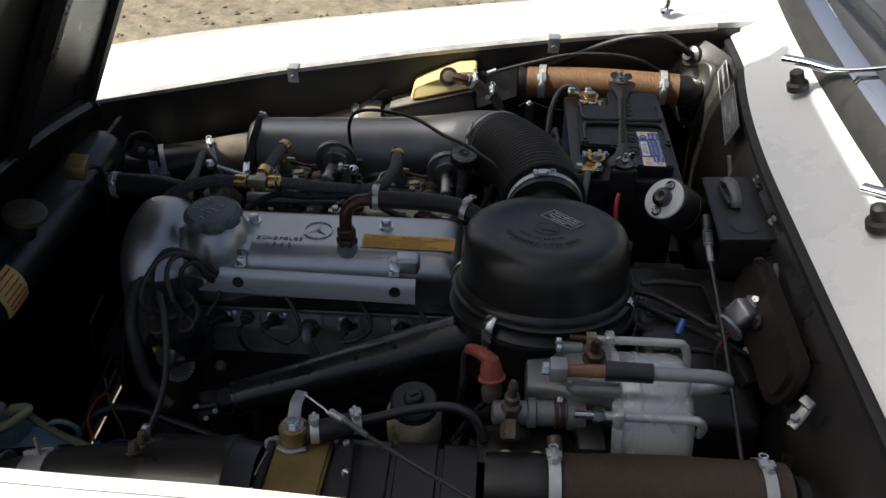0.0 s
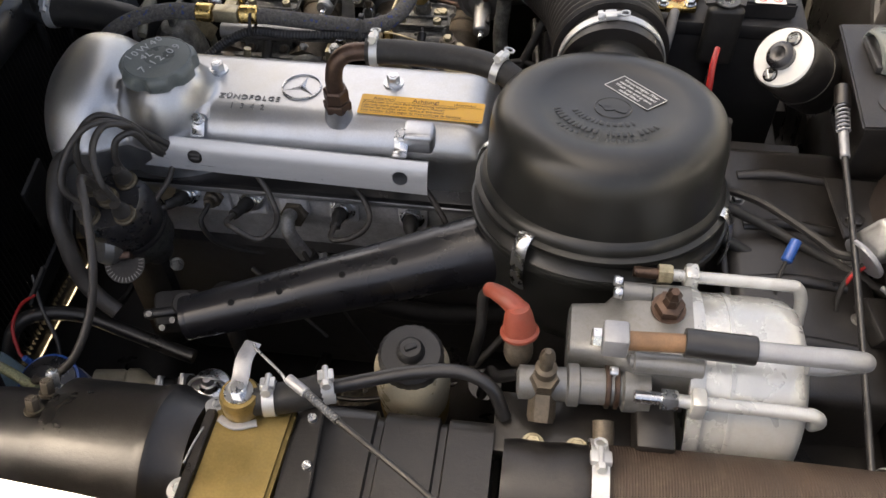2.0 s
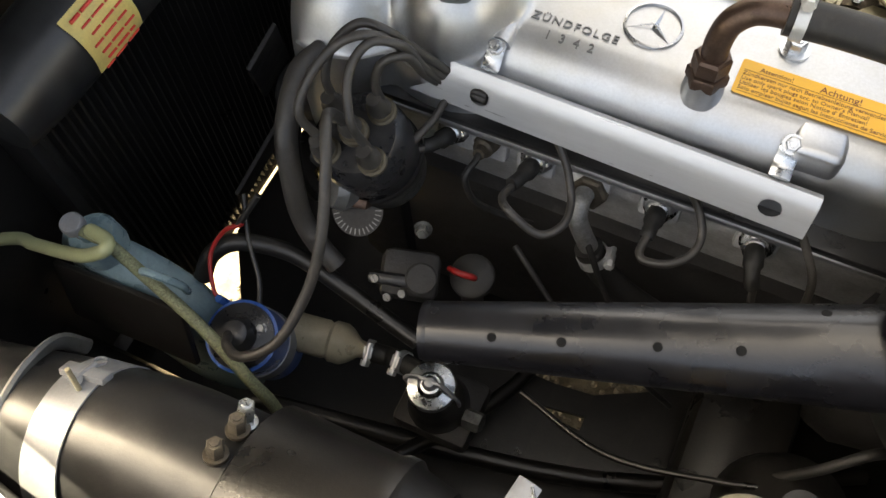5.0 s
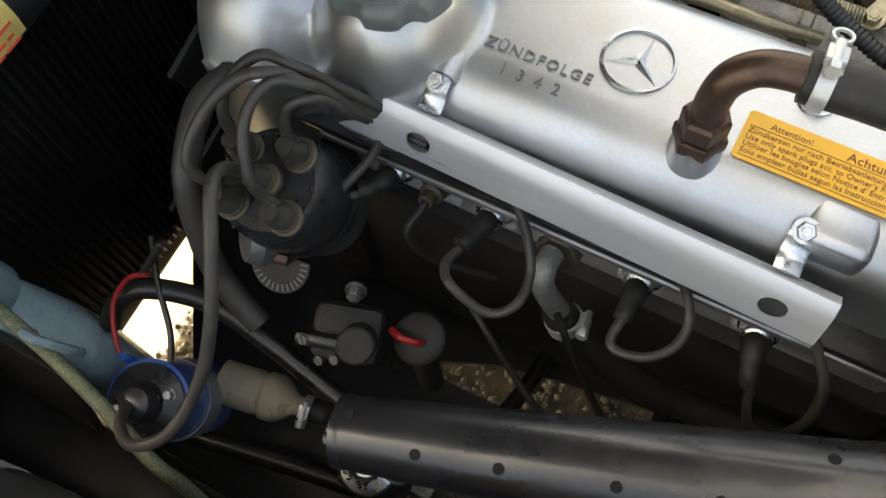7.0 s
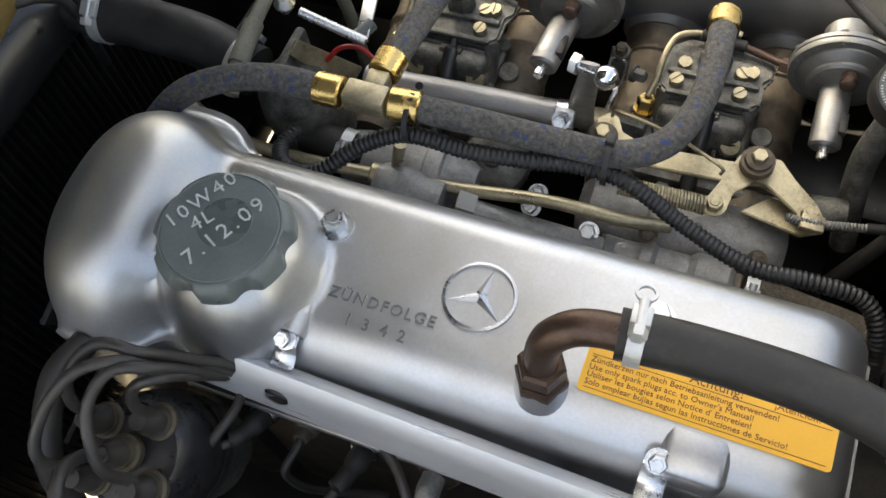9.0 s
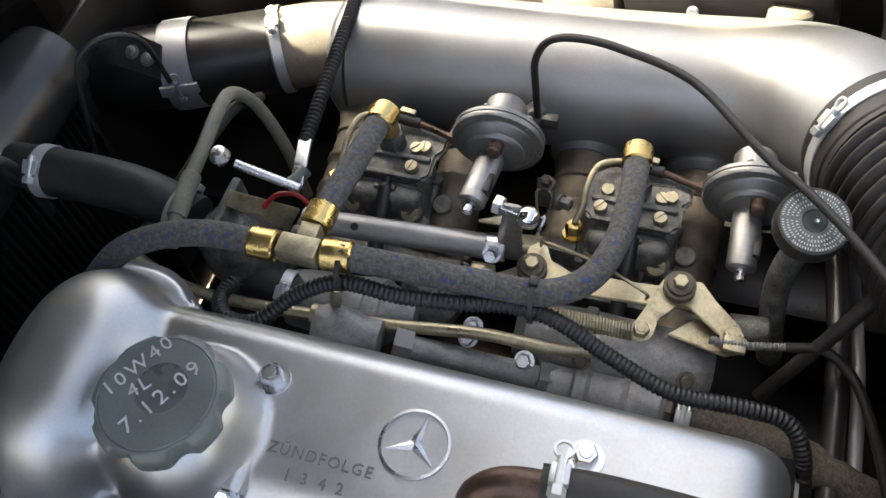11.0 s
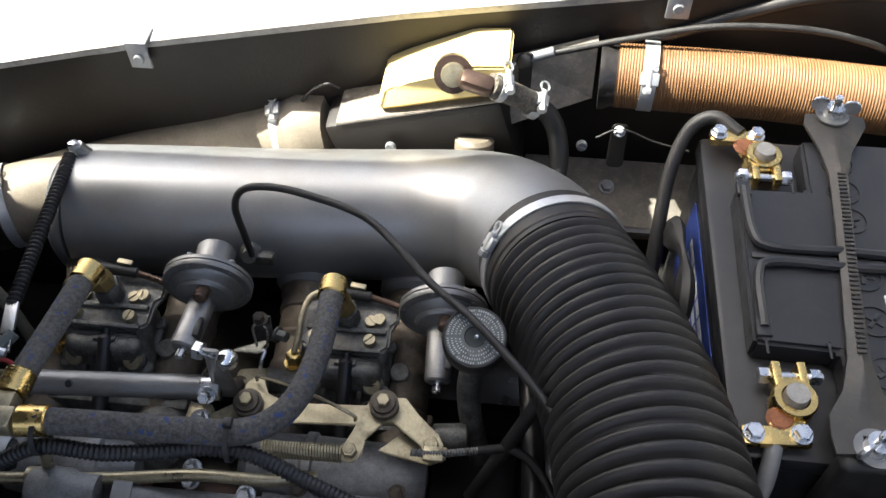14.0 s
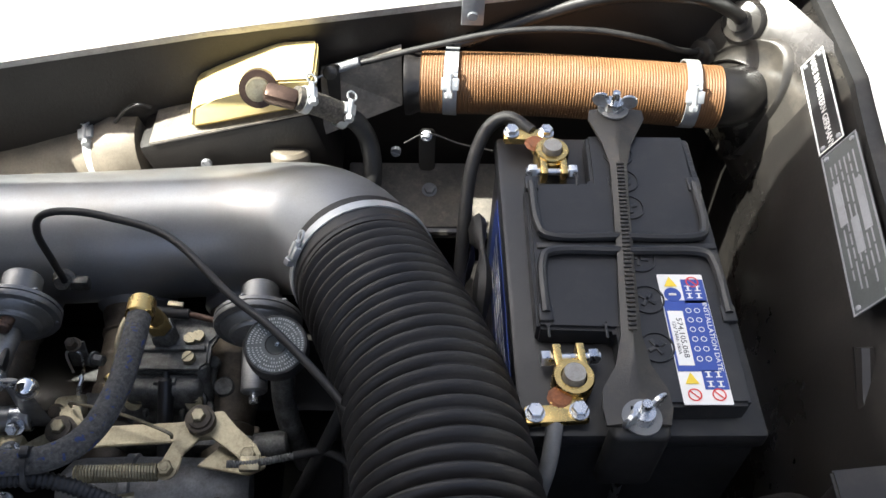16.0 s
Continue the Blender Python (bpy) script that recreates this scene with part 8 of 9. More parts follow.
def heater_valve():
    h = thing("heater_valve", (-0.235, 0.72, 0.66), "gold passivated heater valve box with bright lever", "heater valve")
    part("box", plate([(-0.273, 0.600), (-0.200, 0.600), (-0.193, 0.757), (-0.268, 0.750)], 0.120, Matrix.Translation((0, 0, 0.612)), 0.004), M_GOLD, h)
    part("box_flange", plate([(-0.279, 0.602), (-0.270, 0.602), (-0.266, 0.742), (-0.275, 0.742)], 0.012, Matrix.Translation((0, 0, 0.725)), 0.001), M_BODY_BLACK, h)
    part("valve_body", lathe([(0.016, 0), (0.019, 0.004), (0.019, 0.022), (0.017, 0.026), (0.010, 0.027)], (-0.243, 0.750, 0.732), (0, 0, 1), 28), M_OLDBRASS, h)
    part("weld", tube([(-0.262, 0.735, 0.7335), (-0.245, 0.728, 0.734), (-0.226, 0.734, 0.734)], 0.004, 8, 6, flat=0.5), M_BAND, h)
    part("pivot", bolt_mesh((-0.243, 0.750, 0.759), (0, 0, 1), 0.008, 0.008, 1.7), M_ZINC, h)
    part("lever", tube([(-0.243, 0.748, 0.764), (-0.243, 0.762, 0.766), (-0.243, 0.778, 0.772), (-0.240, 0.797, 0.771)], 0.0082, 10, 5, flat=0.16, up=(0, 0, 1)), M_BAND, h, "bright steel lever")
    part("ear", lathe([(0.010, 0), (0.010, 0.006), (0.004, 0.007)], (-0.276, 0.755, 0.712), (0, 0.2, 1), 16), M_BAND, h)
    u = part("outlet_hose", tube([(-0.232, 0.752, 0.744), (-0.210, 0.756, 0.744), (-0.190, 0.762, 0.745), (-0.172, 0.770, 0.745)], 0.0150, 18, 6), M_RUBBER, h, "black rubber hose")
    hose_clamp("clamp", (-0.217, 0.755, 0.744), (1, 0.2, 0), 0.0153, 0.011, (0, 0.3, 1), u, ear=False)
    hose_clamp("clamp", (-0.166, 0.772, 0.745), (1, 0.3, 0), 0.0135, 0.012, (0, 0.2, 1), u, ear=False)
    part("steel_tube", tube([(-0.175, 0.769, 0.745), (-0.14, 0.780, 0.748), (-0.09, 0.793, 0.754), (-0.045, 0.798, 0.756), (-0.015, 0.790, 0.748), (0.0, 0.776, 0.72)], 0.0068, 16, 8), M_BLACK_SATIN, h, "black steel water tube")
    part("side_sheet", rbox((-0.186, 0.690, 0.69), (0.004, 0.16, 0.08), 0.001), M_BODY_BLACK, h)
    part("cable_wire", tube([(-0.238, 0.794, 0.773), (-0.232, 0.786, 0.776), (-0.205, 0.765, 0.776), (-0.198, 0.757, 0.775)], 0.0013, 6, 5), M_ZINC, h)
    part("cable_ferrule", rod((-0.196, 0.759, 0.777), (-0.176, 0.746, 0.777), 0.0050, 14, 0.001), M_BAND, h)
    part("wound_end", ribbed([(-0.177, 0.747, 0.777), (-0.143, 0.723, 0.776)], 0.0042, 0.0010, 0.0026, 10), M_DASH, h, "spring-wound cable end")
    part("cable_sheath", tube([(-0.145, 0.724, 0.776), (-0.115, 0.705, 0.775), (-0.084, 0.685, 0.775), (-0.055, 0.664, 0.778), (0.0, 0.62, 0.79)], 0.0030, 8, 6), M_RUBBER, h)
    for x, y, z, r in ((-0.281, 0.667, 0.722, 0.011), (-0.274, 0.757, 0.716, 0.010)):
        w = part("washer", lathe([(r * 0.4, 0.002), (r, 0.0015), (r, 0), (r * 0.4, 0)], (x, y, z), (-0.15, 0, 1), 20), M_BAND, h)
        part("washer_screw", screw_mesh((x, y, z + 0.001), (-0.15, 0, 1), 0.0048, 0.003), M_ZINC, w)
    part("bracket_strip", plate([(-0.190, 0.640), (-0.160, 0.650), (-0.166, 0.752), (-0.186, 0.764)], 0.004, Matrix.Translation((0, 0, 0.733)), 0.001), M_BODY_BLACK, h)
    for x, y in ((-0.175, 0.743), (-0.169, 0.696)):
        part("strip_screw", screw_mesh((x, y, 0.737), (0, 0, 1), 0.0045, 0.003), M_ZINC, h)
    part("chipped_edge", tube([(-0.279, 0.685, 0.7375), (-0.276, 0.705, 0.738), (-0.272, 0.722, 0.738)], 0.0010, 6, 4), M_BAND, h)


heater_valve()


def fluid_reservoir():
    r = thing("power_steering_reservoir", (-0.098, 0.83, 0.66), "yellowed plastic fluid reservoir with black screw cap", "reservoir")
    o = Vector((-0.098, 0.836, 0.64))
    ax = Vector((0.02, -0.12, 1)).normalized()
    part("body", lathe([(0.030, 0), (0.036, 0.004), (0.038, 0.03), (0.038, 0.072), (0.034, 0.084), (0.028, 0.088)], o, ax, 36), M_CREAM, r)
    part("cap", lathe([(0.0305, 0), (0.0325, 0.003), (0.0325, 0.016), (0.029, 0.020), (0.014, 0.021), (0.013, 0.027), (0.010, 0.030), (0, 0.030)], o + ax * 0.082, ax, 72, shape=lambda a: 1 - 0.02 * (math.cos(a * 24) > 0)), M_PLASTIC, r, "black ribbed screw cap")
    part("cap_tab", rbox(o + ax * 0.112, (0.012, 0.006, 0.006), 0.001, (0, 0, 30)), M_PLASTIC, r)
    part("lower_body", lathe([(0.036, 0), (0.037, 0.03), (0.034, 0.035)], o - ax * 0.034, ax, 32), M_OLDBRASS, r)


fluid_reservoir()


def relay_box():
    r = thing("fuse_box", (0.395, 1.205, 0.74), "black painted square fuse box with a grey latch on the firewall", "fuse box")
    part("box", rbox((0.398, 1.204, 0.780), (0.088, 0.170, 0.085), 0.006), M_BODY_BLACK, r)
    lid = part("lid", plate([(0.345, 1.104), (0.446, 1.112), (0.456, 1.302), (0.349, 1.291)], 0.005, Matrix.Translation((0, 0, 0.8215)), 0.002), M_BODY_BLACK, r)
    part("latch", tube([(0.376, 1.262, 0.830), (0.378, 1.258, 0.842), (0.381, 1.240, 0.850), (0.384, 1.218, 0.848), (0.386, 1.200, 0.838), (0.387, 1.196, 0.829)], 0.0085, 12, 6, flat=0.42, up=(0, 0, 1)), M_CAP_DARK, lid, "grey plastic latch")
    part("latch_seat", rbox((0.382, 1.228, 0.831), (0.024, 0.060, 0.010), 0.003, (0, 0, 4)), M_PLASTIC, lid)
    part("round_mark", lathe([(0.022, 0), (0.0225, 0.0012), (0.019, 0.0015), (0.0, 0.0005)], (0.390, 1.148, 0.8264), (0, 0, 1), 32), M_BLACK_SATIN, lid)
    for x, y in ((0.444, 1.285), (0.440, 1.160)):
        part("bolt", bolt_mesh((x, y, 0.826), (0, 0, 1), 0.0085, 0.010), M_BAND, lid)
    part("post", rod((0.436, 1.255, 0.826), (0.436, 1.255, 0.836), 0.007, 14, 0.001), M_BODY_BLACK, lid)
    part("bracket", plate([(0.338, 1.02), (0.375, 1.035), (0.39, 1.11), (0.33, 1.11)], 0.004, Matrix.Translation((0, 0, 0.742)), 0.001), M_BODY_BLACK, r)
    part("bracket_bolt", bolt_mesh((0.352, 1.045, 0.746), (0, 0, 1), 0.010, 0.006), M_BODY_BLACK, r)


relay_box()


def ignition_resistor():
    c = thing("preglow_canister", (0.31, 1.24, 0.76), "black canister with a bright cap and two screws", "canister")
    face = Vector((0.278, 1.222, 0.822))
    ax = Vector((-0.62, -0.42, 0.66)).normalized()
    part("body", lathe([(0.0365, 0), (0.038, -0.003), (0.038, -0.100), (0.030, -0.108)], face, ax, 40), M_BODY_BLACK, c)
    part("cap", lathe([(0.0345, 0.0), (0.0350, 0.002), (0.0330, 0.004), (0.0, 0.0045)], face, ax, 40), M_WHITE, c, "off-white enamelled end cap")
    part("knob", lathe([(0.016, 0), (0.016, 0.008), (0.012, 0.012), (0.009, 0.013), (0.0, 0.008)], face + ax * 0.004, ax, 24), M_BAKELITE, c)
    q = axis_frame(ax)
    for a in (100, 280):
        o = face + q @ Vector((0.023 * math.cos(radians(a)), 0.023 * math.sin(radians(a)), 0.004))
        part("terminal_screw", screw_mesh(o, ax, 0.0068, 0.004), M_ZINC, c)
        part("screw_seat", lathe([(0.0085, 0), (0.0090, 0.001), (0.0060, 0.0012)], o - ax * 0.0002, ax, 18), M_BAKELITE, c)
    part("strap", ring_band(face - ax * 0.06, ax, 0.0385, 0.02), M_BODY_BLACK, c)


ignition_resistor()


def pill_cover():
    p = thing("wiper_motor_cover", (0.41, 0.97, 0.77), "brown-black oblong cover on the firewall", "cover")
    m = Matrix.Translation((0.405, 0.968, 0.770)) @ pose(0, 0, 0, 0, -72, 0) @ pose(0, 0, 0, 0, 0, 90)
    part("cover", plate(rounded_rect(0.265, 0.092, 0.042, 8), 0.030, m @ pose(0, 0, -0.006), 0.010), M_OLDRUBBER, p)
    part("knob", lathe([(0.012, 0), (0.012, 0.006), (0.009, 0.009), (0.004, 0.010)], m @ Vector((0.0, -0.004, 0.024)), m.to_3x3() @ Vector((0, 0, 1)), 14), M_BODY_BLACK, p)
    part("screw", bolt_mesh((0.412, 1.105, 0.786), (-0.9, 0, 0.4), 0.008, 0.008), M_BAND, p)


pill_cover()


def solenoid():
    s = thing("relay", (0.36, 1.0, 0.75), "small bright metal relay with wires beside the firewall", "relay")
    part("can", rbox((0.368, 0.998, 0.770), (0.045, 0.038, 0.042), 0.008, (20, 25, 35), 3), M_ALU, s)
    part("flange", lathe([(0.024, 0), (0.025, 0.003), (0.024, 0.005)], (0.350, 0.985, 0.758), (-0.7, -0.5, -0.4), 24), M_BAND, s)
    part("bracket", rbox((0.385, 1.010, 0.786), (0.024, 0.022, 0.003), 0.001, (20, 25, 35)), M_BAND, s)
    part("bracket_screw", screw_mesh((0.385, 1.010, 0.788), (-0.3, -0.3, 0.9), 0.006, 0.004), M_ZINC, s)
    part("wire", tube([(0.352, 0.985, 0.748), (0.335, 0.97, 0.735), (0.33, 0.95, 0.71), (0.345, 0.93, 0.68)], 0.0025, 8, 6), M_RUBBER, s)
    part("wire", tube([(0.350, 0.99, 0.752), (0.330, 1.00, 0.742), (0.31, 1.03, 0.735), (0.26, 1.08, 0.73), (0.21, 1.11, 0.72)], 0.005, 8, 6), M_RUBBER, s)
    part("red_wire", tube([(0.352, 0.982, 0.745), (0.340, 0.972, 0.742), (0.335, 0.968, 0.732)], 0.0025, 8, 5), M_REDWIRE, s, "red wire")
    part("hooked_lead", tube([(0.37, 0.965, 0.735), (0.385, 0.945, 0.735), (0.395, 0.925, 0.728), (0.39, 0.915, 0.71)], 0.003, 8, 6), M_BAND, s)
    part("terminal_block", rbox((0.375, 0.935, 0.715), (0.05, 0.05, 0.02), 0.004, (10, 20, 20)), M_BODY_BLACK, s)


solenoid()


def blue_connector():
    b = thing("cable_connector", (0.284, 1.0, 0.73), "bright blue wire connector on a thin black wire", "connector")
    part("sleeve", rod((0.280, 0.995, 0.728), (0.290, 1.016, 0.740), 0.0062, 12, 0.001), M_BLUE, b)
    part("wire", tube([(0.280, 0.995, 0.728), (0.272, 0.975, 0.718), (0.27, 0.955, 0.70)], 0.002, 8, 5), M_RUBBER, b)


blue_connector()
solo("red_lead", tube([(0.196, 1.195, 0.770), (0.199, 1.20, 0.790), (0.200, 1.215, 0.812), (0.205, 1.235, 0.820)], lambda u: 0.0045 - 0.001 * u, 10, 6), M_REDWIRE, "short red lead beside the air cleaner", "lead")


def bonnet_rod():
    r = thing("control_rod", (0.333, 0.94, 0.76), "long thin black control rod with a spring end", "control rod")
    part("rod", tube([(0.336, 1.115, 0.795), (0.333, 0.95, 0.765), (0.326, 0.765, 0.730), (0.323, 0.70, 0.715)], 0.0036, 10, 6), M_BLACK_SATIN, r)
    part("spring", coil_spring((0.337, 1.128, 0.798), (0.339, 1.165, 0.806), 0.007, 0.0013, 7), M_BAND, r)
    part("ferrule", rod((0.336, 1.095, 0.791), (0.337, 1.13, 0.798), 0.0055, 12, 0.001), M_BAND, r)
    part("upper_end", rod((0.339, 1.160, 0.805), (0.341, 1.19, 0.812), 0.009, 14, 0.002), M_BODY_BLACK, r)


bonnet_rod()


def wing_clip():
    w = thing("wing_clip", (0.395, 0.79, 0.79), "bright bent metal catch on the firewall corner", "clip")
    part("blade", tube([(0.380, 0.777, 0.776), (0.389, 0.784, 0.784), (0.399, 0.794, 0.790), (0.405, 0.802, 0.797)], 0.007, 10, 5, flat=0.25, up=(0, 0, 1)), M_ALU, w)
    part("fold", rbox((0.401, 0.799, 0.797), (0.013, 0.018, 0.006), 0.002, (10, -20, 35)), M_ALU, w)
    part("screw", screw_mesh((0.385, 0.782, 0.784), (-0.3, 0, 1), 0.006, 0.004), M_BAND, w)


wing_clip()


def near_floor_clutter():
    for pts, r, mat, lab in (
            ([(0.215, 1.06, 0.74), (0.27, 1.05, 0.72), (0.33, 1.02, 0.71), (0.40, 0.98, 0.70)], 0.006, M_RUBBER, "black cable across the bulkhead foot"),
            ([(0.215, 1.03, 0.72), (0.26, 1.02, 0.70), (0.32, 0.99, 0.69), (0.37, 0.97, 0.69)], 0.007, M_PLASTIC, "black conduit across the bulkhead foot"),
            ([(-0.03, 0.87, 0.60), (-0.02, 0.85, 0.68), (-0.01, 0.82, 0.72), (0.01, 0.81, 0.745)], 0.006, M_BLACK_SATIN, "dark steel brake pipe rising to the switch"),
            ([(-0.06, 0.95, 0.50), (-0.03, 0.96, 0.55), (0.0, 0.98, 0.58), (0.03, 1.0, 0.56)], 0.005, M_RUBBER, "thin black wire under the air cleaner")):
        solo("cable", tube(pts, r, 10, 8), mat, lab, "cable")
    solo("steering_box", lathe([(0.05, 0), (0.06, 0.02), (0.055, 0.09), (0.03, 0.12), (0.02, 0.14)], (-0.03, 0.95, 0.40), (0.0, -0.2, 1), 24), M_BODY_BLACK, "oily dark steering box on the frame rail", "steering box")
    solo("master_bracket", rbox((0.285, 1.13, 0.665), (0.09, 0.17, 0.07), 0.006), M_BODY_BLACK, "black bracket below the canister", "bracket")
    p = thing("pedal_bulkhead", (0.30, 1.02, 0.55), "black pressed bulkhead step with ribs and bolts below the firewall", "bulkhead")
    part("step", rbox((0.30, 1.02, 0.63), (0.16, 0.36, 0.16), 0.02, segs=3), M_BODY_BLACK, p)
    part("lip", rbox((0.221, 1.02, 0.700), (0.008, 0.34, 0.018), 0.003), M_BODY_BLACK, p)
    for y in (0.90, 0.98, 1.06, 1.14):
        part("rib", tube([(0.245, y, 0.708), (0.29, y + 0.004, 0.711), (0.345, y, 0.709)], 0.007, 10, 5), M_BODY_BLACK, p)
    for x, y in ((0.242, 0.94), (0.242, 1.10), (0.352, 0.94), (0.352, 1.02)):
        part("bolt", bolt_mesh((x, y, 0.709), (0, 0, 1), 0.0065, 0.006), M_DASH, p, "dull grey bolt")
    solo("bulkhead_shelf", rbox((0.24, 0.80, 0.60), (0.30, 0.34, 0.05), 0.01), M_BODY_BLACK, "black shelf under the brake booster", "shelf")
    solo("shelf_bolt", bolt_mesh((0.325, 0.80, 0.626), (0, 0, 1), 0.010, 0.008), M_OLDBRASS, "dull bolt in the black shelf", "bolt")
    solo("small_box", rbox((0.205, 1.145, 0.755), (0.035, 0.05, 0.045), 0.004, (0, 0, -15)), M_BODY_BLACK, "small black box behind the air cleaner", "box")


near_floor_clutter()


# ---- ignition side of the engine, below the snorkel
def distributor():
    d = thing("distributor", (-0.472, 1.04, 0.57), "black ignition distributor with yellowed lead boots", "distributor")
    top = Vector((-0.503, 1.034, 0.686))
    ax = Vector((-0.03, -0.30, 0.95)).normalized()
    ex = Vector((1, 0, 0.03)).normalized()
    ey = ax.cross(ex)
    q = Matrix.Translation(top) @ Matrix((ex, ey, ax)).transposed().to_4x4()
    cap = part("cap", lathe([(0.044, -0.060), (0.046, -0.056), (0.046, -0.030), (0.043, -0.010), (0.036, -0.002), (0.0, 0.0)], top, ax, 40), M_BAKELITE, d)
    part("body", lathe([(0.020, -0.16), (0.026, -0.13), (0.040, -0.11), (0.043, -0.085), (0.045, -0.062)], top, ax, 36), M_CAST, d)
    part("clip_band", lathe([(0.0462, -0.068), (0.0475, -0.066), (0.0475, -0.058), (0.0462, -0.056), (0.0462, -0.068)], top, ax, 40), M_BLACK_SATIN, d)
    posts = []
    for k, a in enumerate((149, 231, 323, 63)):
        o = q @ Vector((0.0305 * math.cos(radians(a)), 0.0305 * math.sin(radians(a)), -0.006))
        posts.append(o)
        b = part("boot", lathe([(0.0125, 0), (0.0135, 0.002), (0.0135, 0.006), (0.0115, 0.0075), (0.0110, 0.012)], o, ax, 24), M_BOOT, d, "yellowed rubber boot")
        part("lead_boot", lathe([(0.0105, 0.010), (0.0105, 0.020), (0.0075, 0.024), (0.0065, 0.034)], o, ax, 20), M_LEAD, b)
    b = part("boot", lathe([(0.0125, 0), (0.0135, 0.002), (0.0135, 0.008), (0.0115, 0.010), (0.0110, 0.016)], top, ax, 24), M_BOOT, d, "yellowed rubber boot")
    part("lead_boot", lathe([(0.0105, 0.012), (0.0105, 0.022), (0.0075, 0.026), (0.0065, 0.034)], top, ax, 20), M_LEAD, b)
    # spring clip, wire ring and screw that show beside the cap
    part("spring_clip", tube([q @ Vector((-0.044, -0.020, -0.030)), q @ Vector((-0.049, -0.023, -0.045)), q @ Vector((-0.048, -0.022, -0.075)), q @ Vector((-0.040, -0.018, -0.090))], 0.007, 8, 5, flat=0.2, up=(0, 0, 1)), M_ALLOY, d, "dull steel spring clip")
    part("terminal_nut", bolt_mesh(q @ Vector((-0.036, -0.034, -0.052)), (-0.5, -0.8, 0.3), 0.007, 0.008), M_BRASS, d, "brass terminal nut")
    # timing scale and vacuum unit
    m = Matrix.Translation((-0.499, 1.006, 0.599)) @ axis_frame((0.05, -0.62, 0.78))
    disc = [(0.026 * math.cos(radians(a)), 0.026 * math.sin(radians(a))) for a in range(-200, 25, 9)]
    sc = part("scale_plate", plate(disc, 0.002, m), M_BLOCK, d, "dirty graduated scale plate")
    bm = B()
    for a in range(-190, 20, 12):
        rbox((0.0215 * math.cos(radians(a)), 0.0215 * math.sin(radians(a)), 0.0024), (0.006, 0.0010, 0.0004), 0, (0, 0, a), bm=bm)
    bmesh.ops.transform(bm, matrix=m, verts=bm.verts[:])
    part("scale_marks", bm, M_DASH, sc)
    part("pointer", rbox((-0.497, 1.010, 0.610), (0.022, 0.010, 0.030), 0.003, (40, 0, 10)), M_RUSTPIPE, d)
    part("vacuum_unit", lathe([(0.006, -0.02), (0.022, -0.012), (0.026, 0.0), (0.022, 0.010), (0.0, 0.014)], (-0.517, 1.012, 0.625), (-0.6, -0.5, 0.4), 24), M_ALLOY, d)
    part("clamp_bolt", bolt_mesh((-0.432, 1.012, 0.600), (0.3, -0.8, 0.5), 0.0065, 0.010), M_CAST, d)
    part("condenser", rod((-0.520, 1.032, 0.655), (-0.515, 1.02, 0.62), 0.011, 16, 0.002), M_CAST_BROWN, d)
    return posts, top, ax


distributor()
lead([(-0.530, 1.048, 0.706), (-0.531, 1.046, 0.738), (-0.527, 1.060, 0.764), (-0.510, 1.080, 0.778), (-0.484, 1.085, 0.772), (-0.466, 1.099, 0.740), (-0.447, 1.111, 0.713), (-0.41, 1.112, 0.702)], 0.0042)
lead([(-0.524, 1.009, 0.702), (-0.535, 1.006, 0.734), (-0.531, 1.030, 0.760), (-0.514, 1.058, 0.778), (-0.489, 1.076, 0.775), (-0.468, 1.096, 0.735), (-0.449, 1.108, 0.706), (-0.41, 1.110, 0.698)], 0.0042)
lead([(-0.480, 1.016, 0.702), (-0.490, 1.014, 0.736), (-0.501, 1.040, 0.764), (-0.493, 1.066, 0.777), (-0.470, 1.080, 0.767), (-0.463, 1.096, 0.726), (-0.449, 1.107, 0.700), (-0.41, 1.108, 0.694)], 0.0042)
lead([(-0.487, 1.062, 0.700), (-0.490, 1.058, 0.732), (-0.485, 1.066, 0.755), (-0.468, 1.078, 0.758), (-0.463, 1.097, 0.716), (-0.449, 1.108, 0.694), (-0.41, 1.110, 0.690)], 0.0042)
lead([(-0.503, 1.028, 0.708), (-0.506, 1.012, 0.742), (-0.497, 0.992, 0.758), (-0.484, 0.963, 0.742), (-0.475, 0.925, 0.700), (-0.478, 0.891, 0.657), (-0.492, 0.850, 0.622), (-0.522, 0.830, 0.600), (-0.550, 0.838, 0.578), (-0.565, 0.853, 0.556)], 0.0049)


def ignition_coil():
    c = thing("ignition_coil", (-0.555, 0.87, 0.44), "blue ignition coil with black top", "ignition coil")
    top = Vector((-0.564, 0.864, 0.528))
    ax = Vector((0.10, -0.25, 0.96)).normalized()
    part("can", lathe([(0.032, -0.12), (0.036, -0.115), (0.036, -0.004), (0.0366, -0.002), (0.0366, 0.002), (0.0345, 0.003)], top, ax, 36), M_BLUE, c, "blue painted can")
    part("top", lathe([(0.034, 0.0), (0.033, 0.006), (0.018, 0.012), (0.013, 0.030), (0.010, 0.032)], top, ax, 32), M_BAKELITE, c, "black bakelite top")
    for a in (20, 200):
        o = top + axis_frame(ax) @ Vector((0.022 * math.cos(radians(a)), 0.022 * math.sin(radians(a)), 0.008))
        part("terminal", bolt_mesh(o, ax, 0.0042, 0.006), M_BAND, c)
    part("bracket", ring_band(top - ax * 0.06, ax, 0.0362, 0.03), M_BAND, c)


ignition_coil()


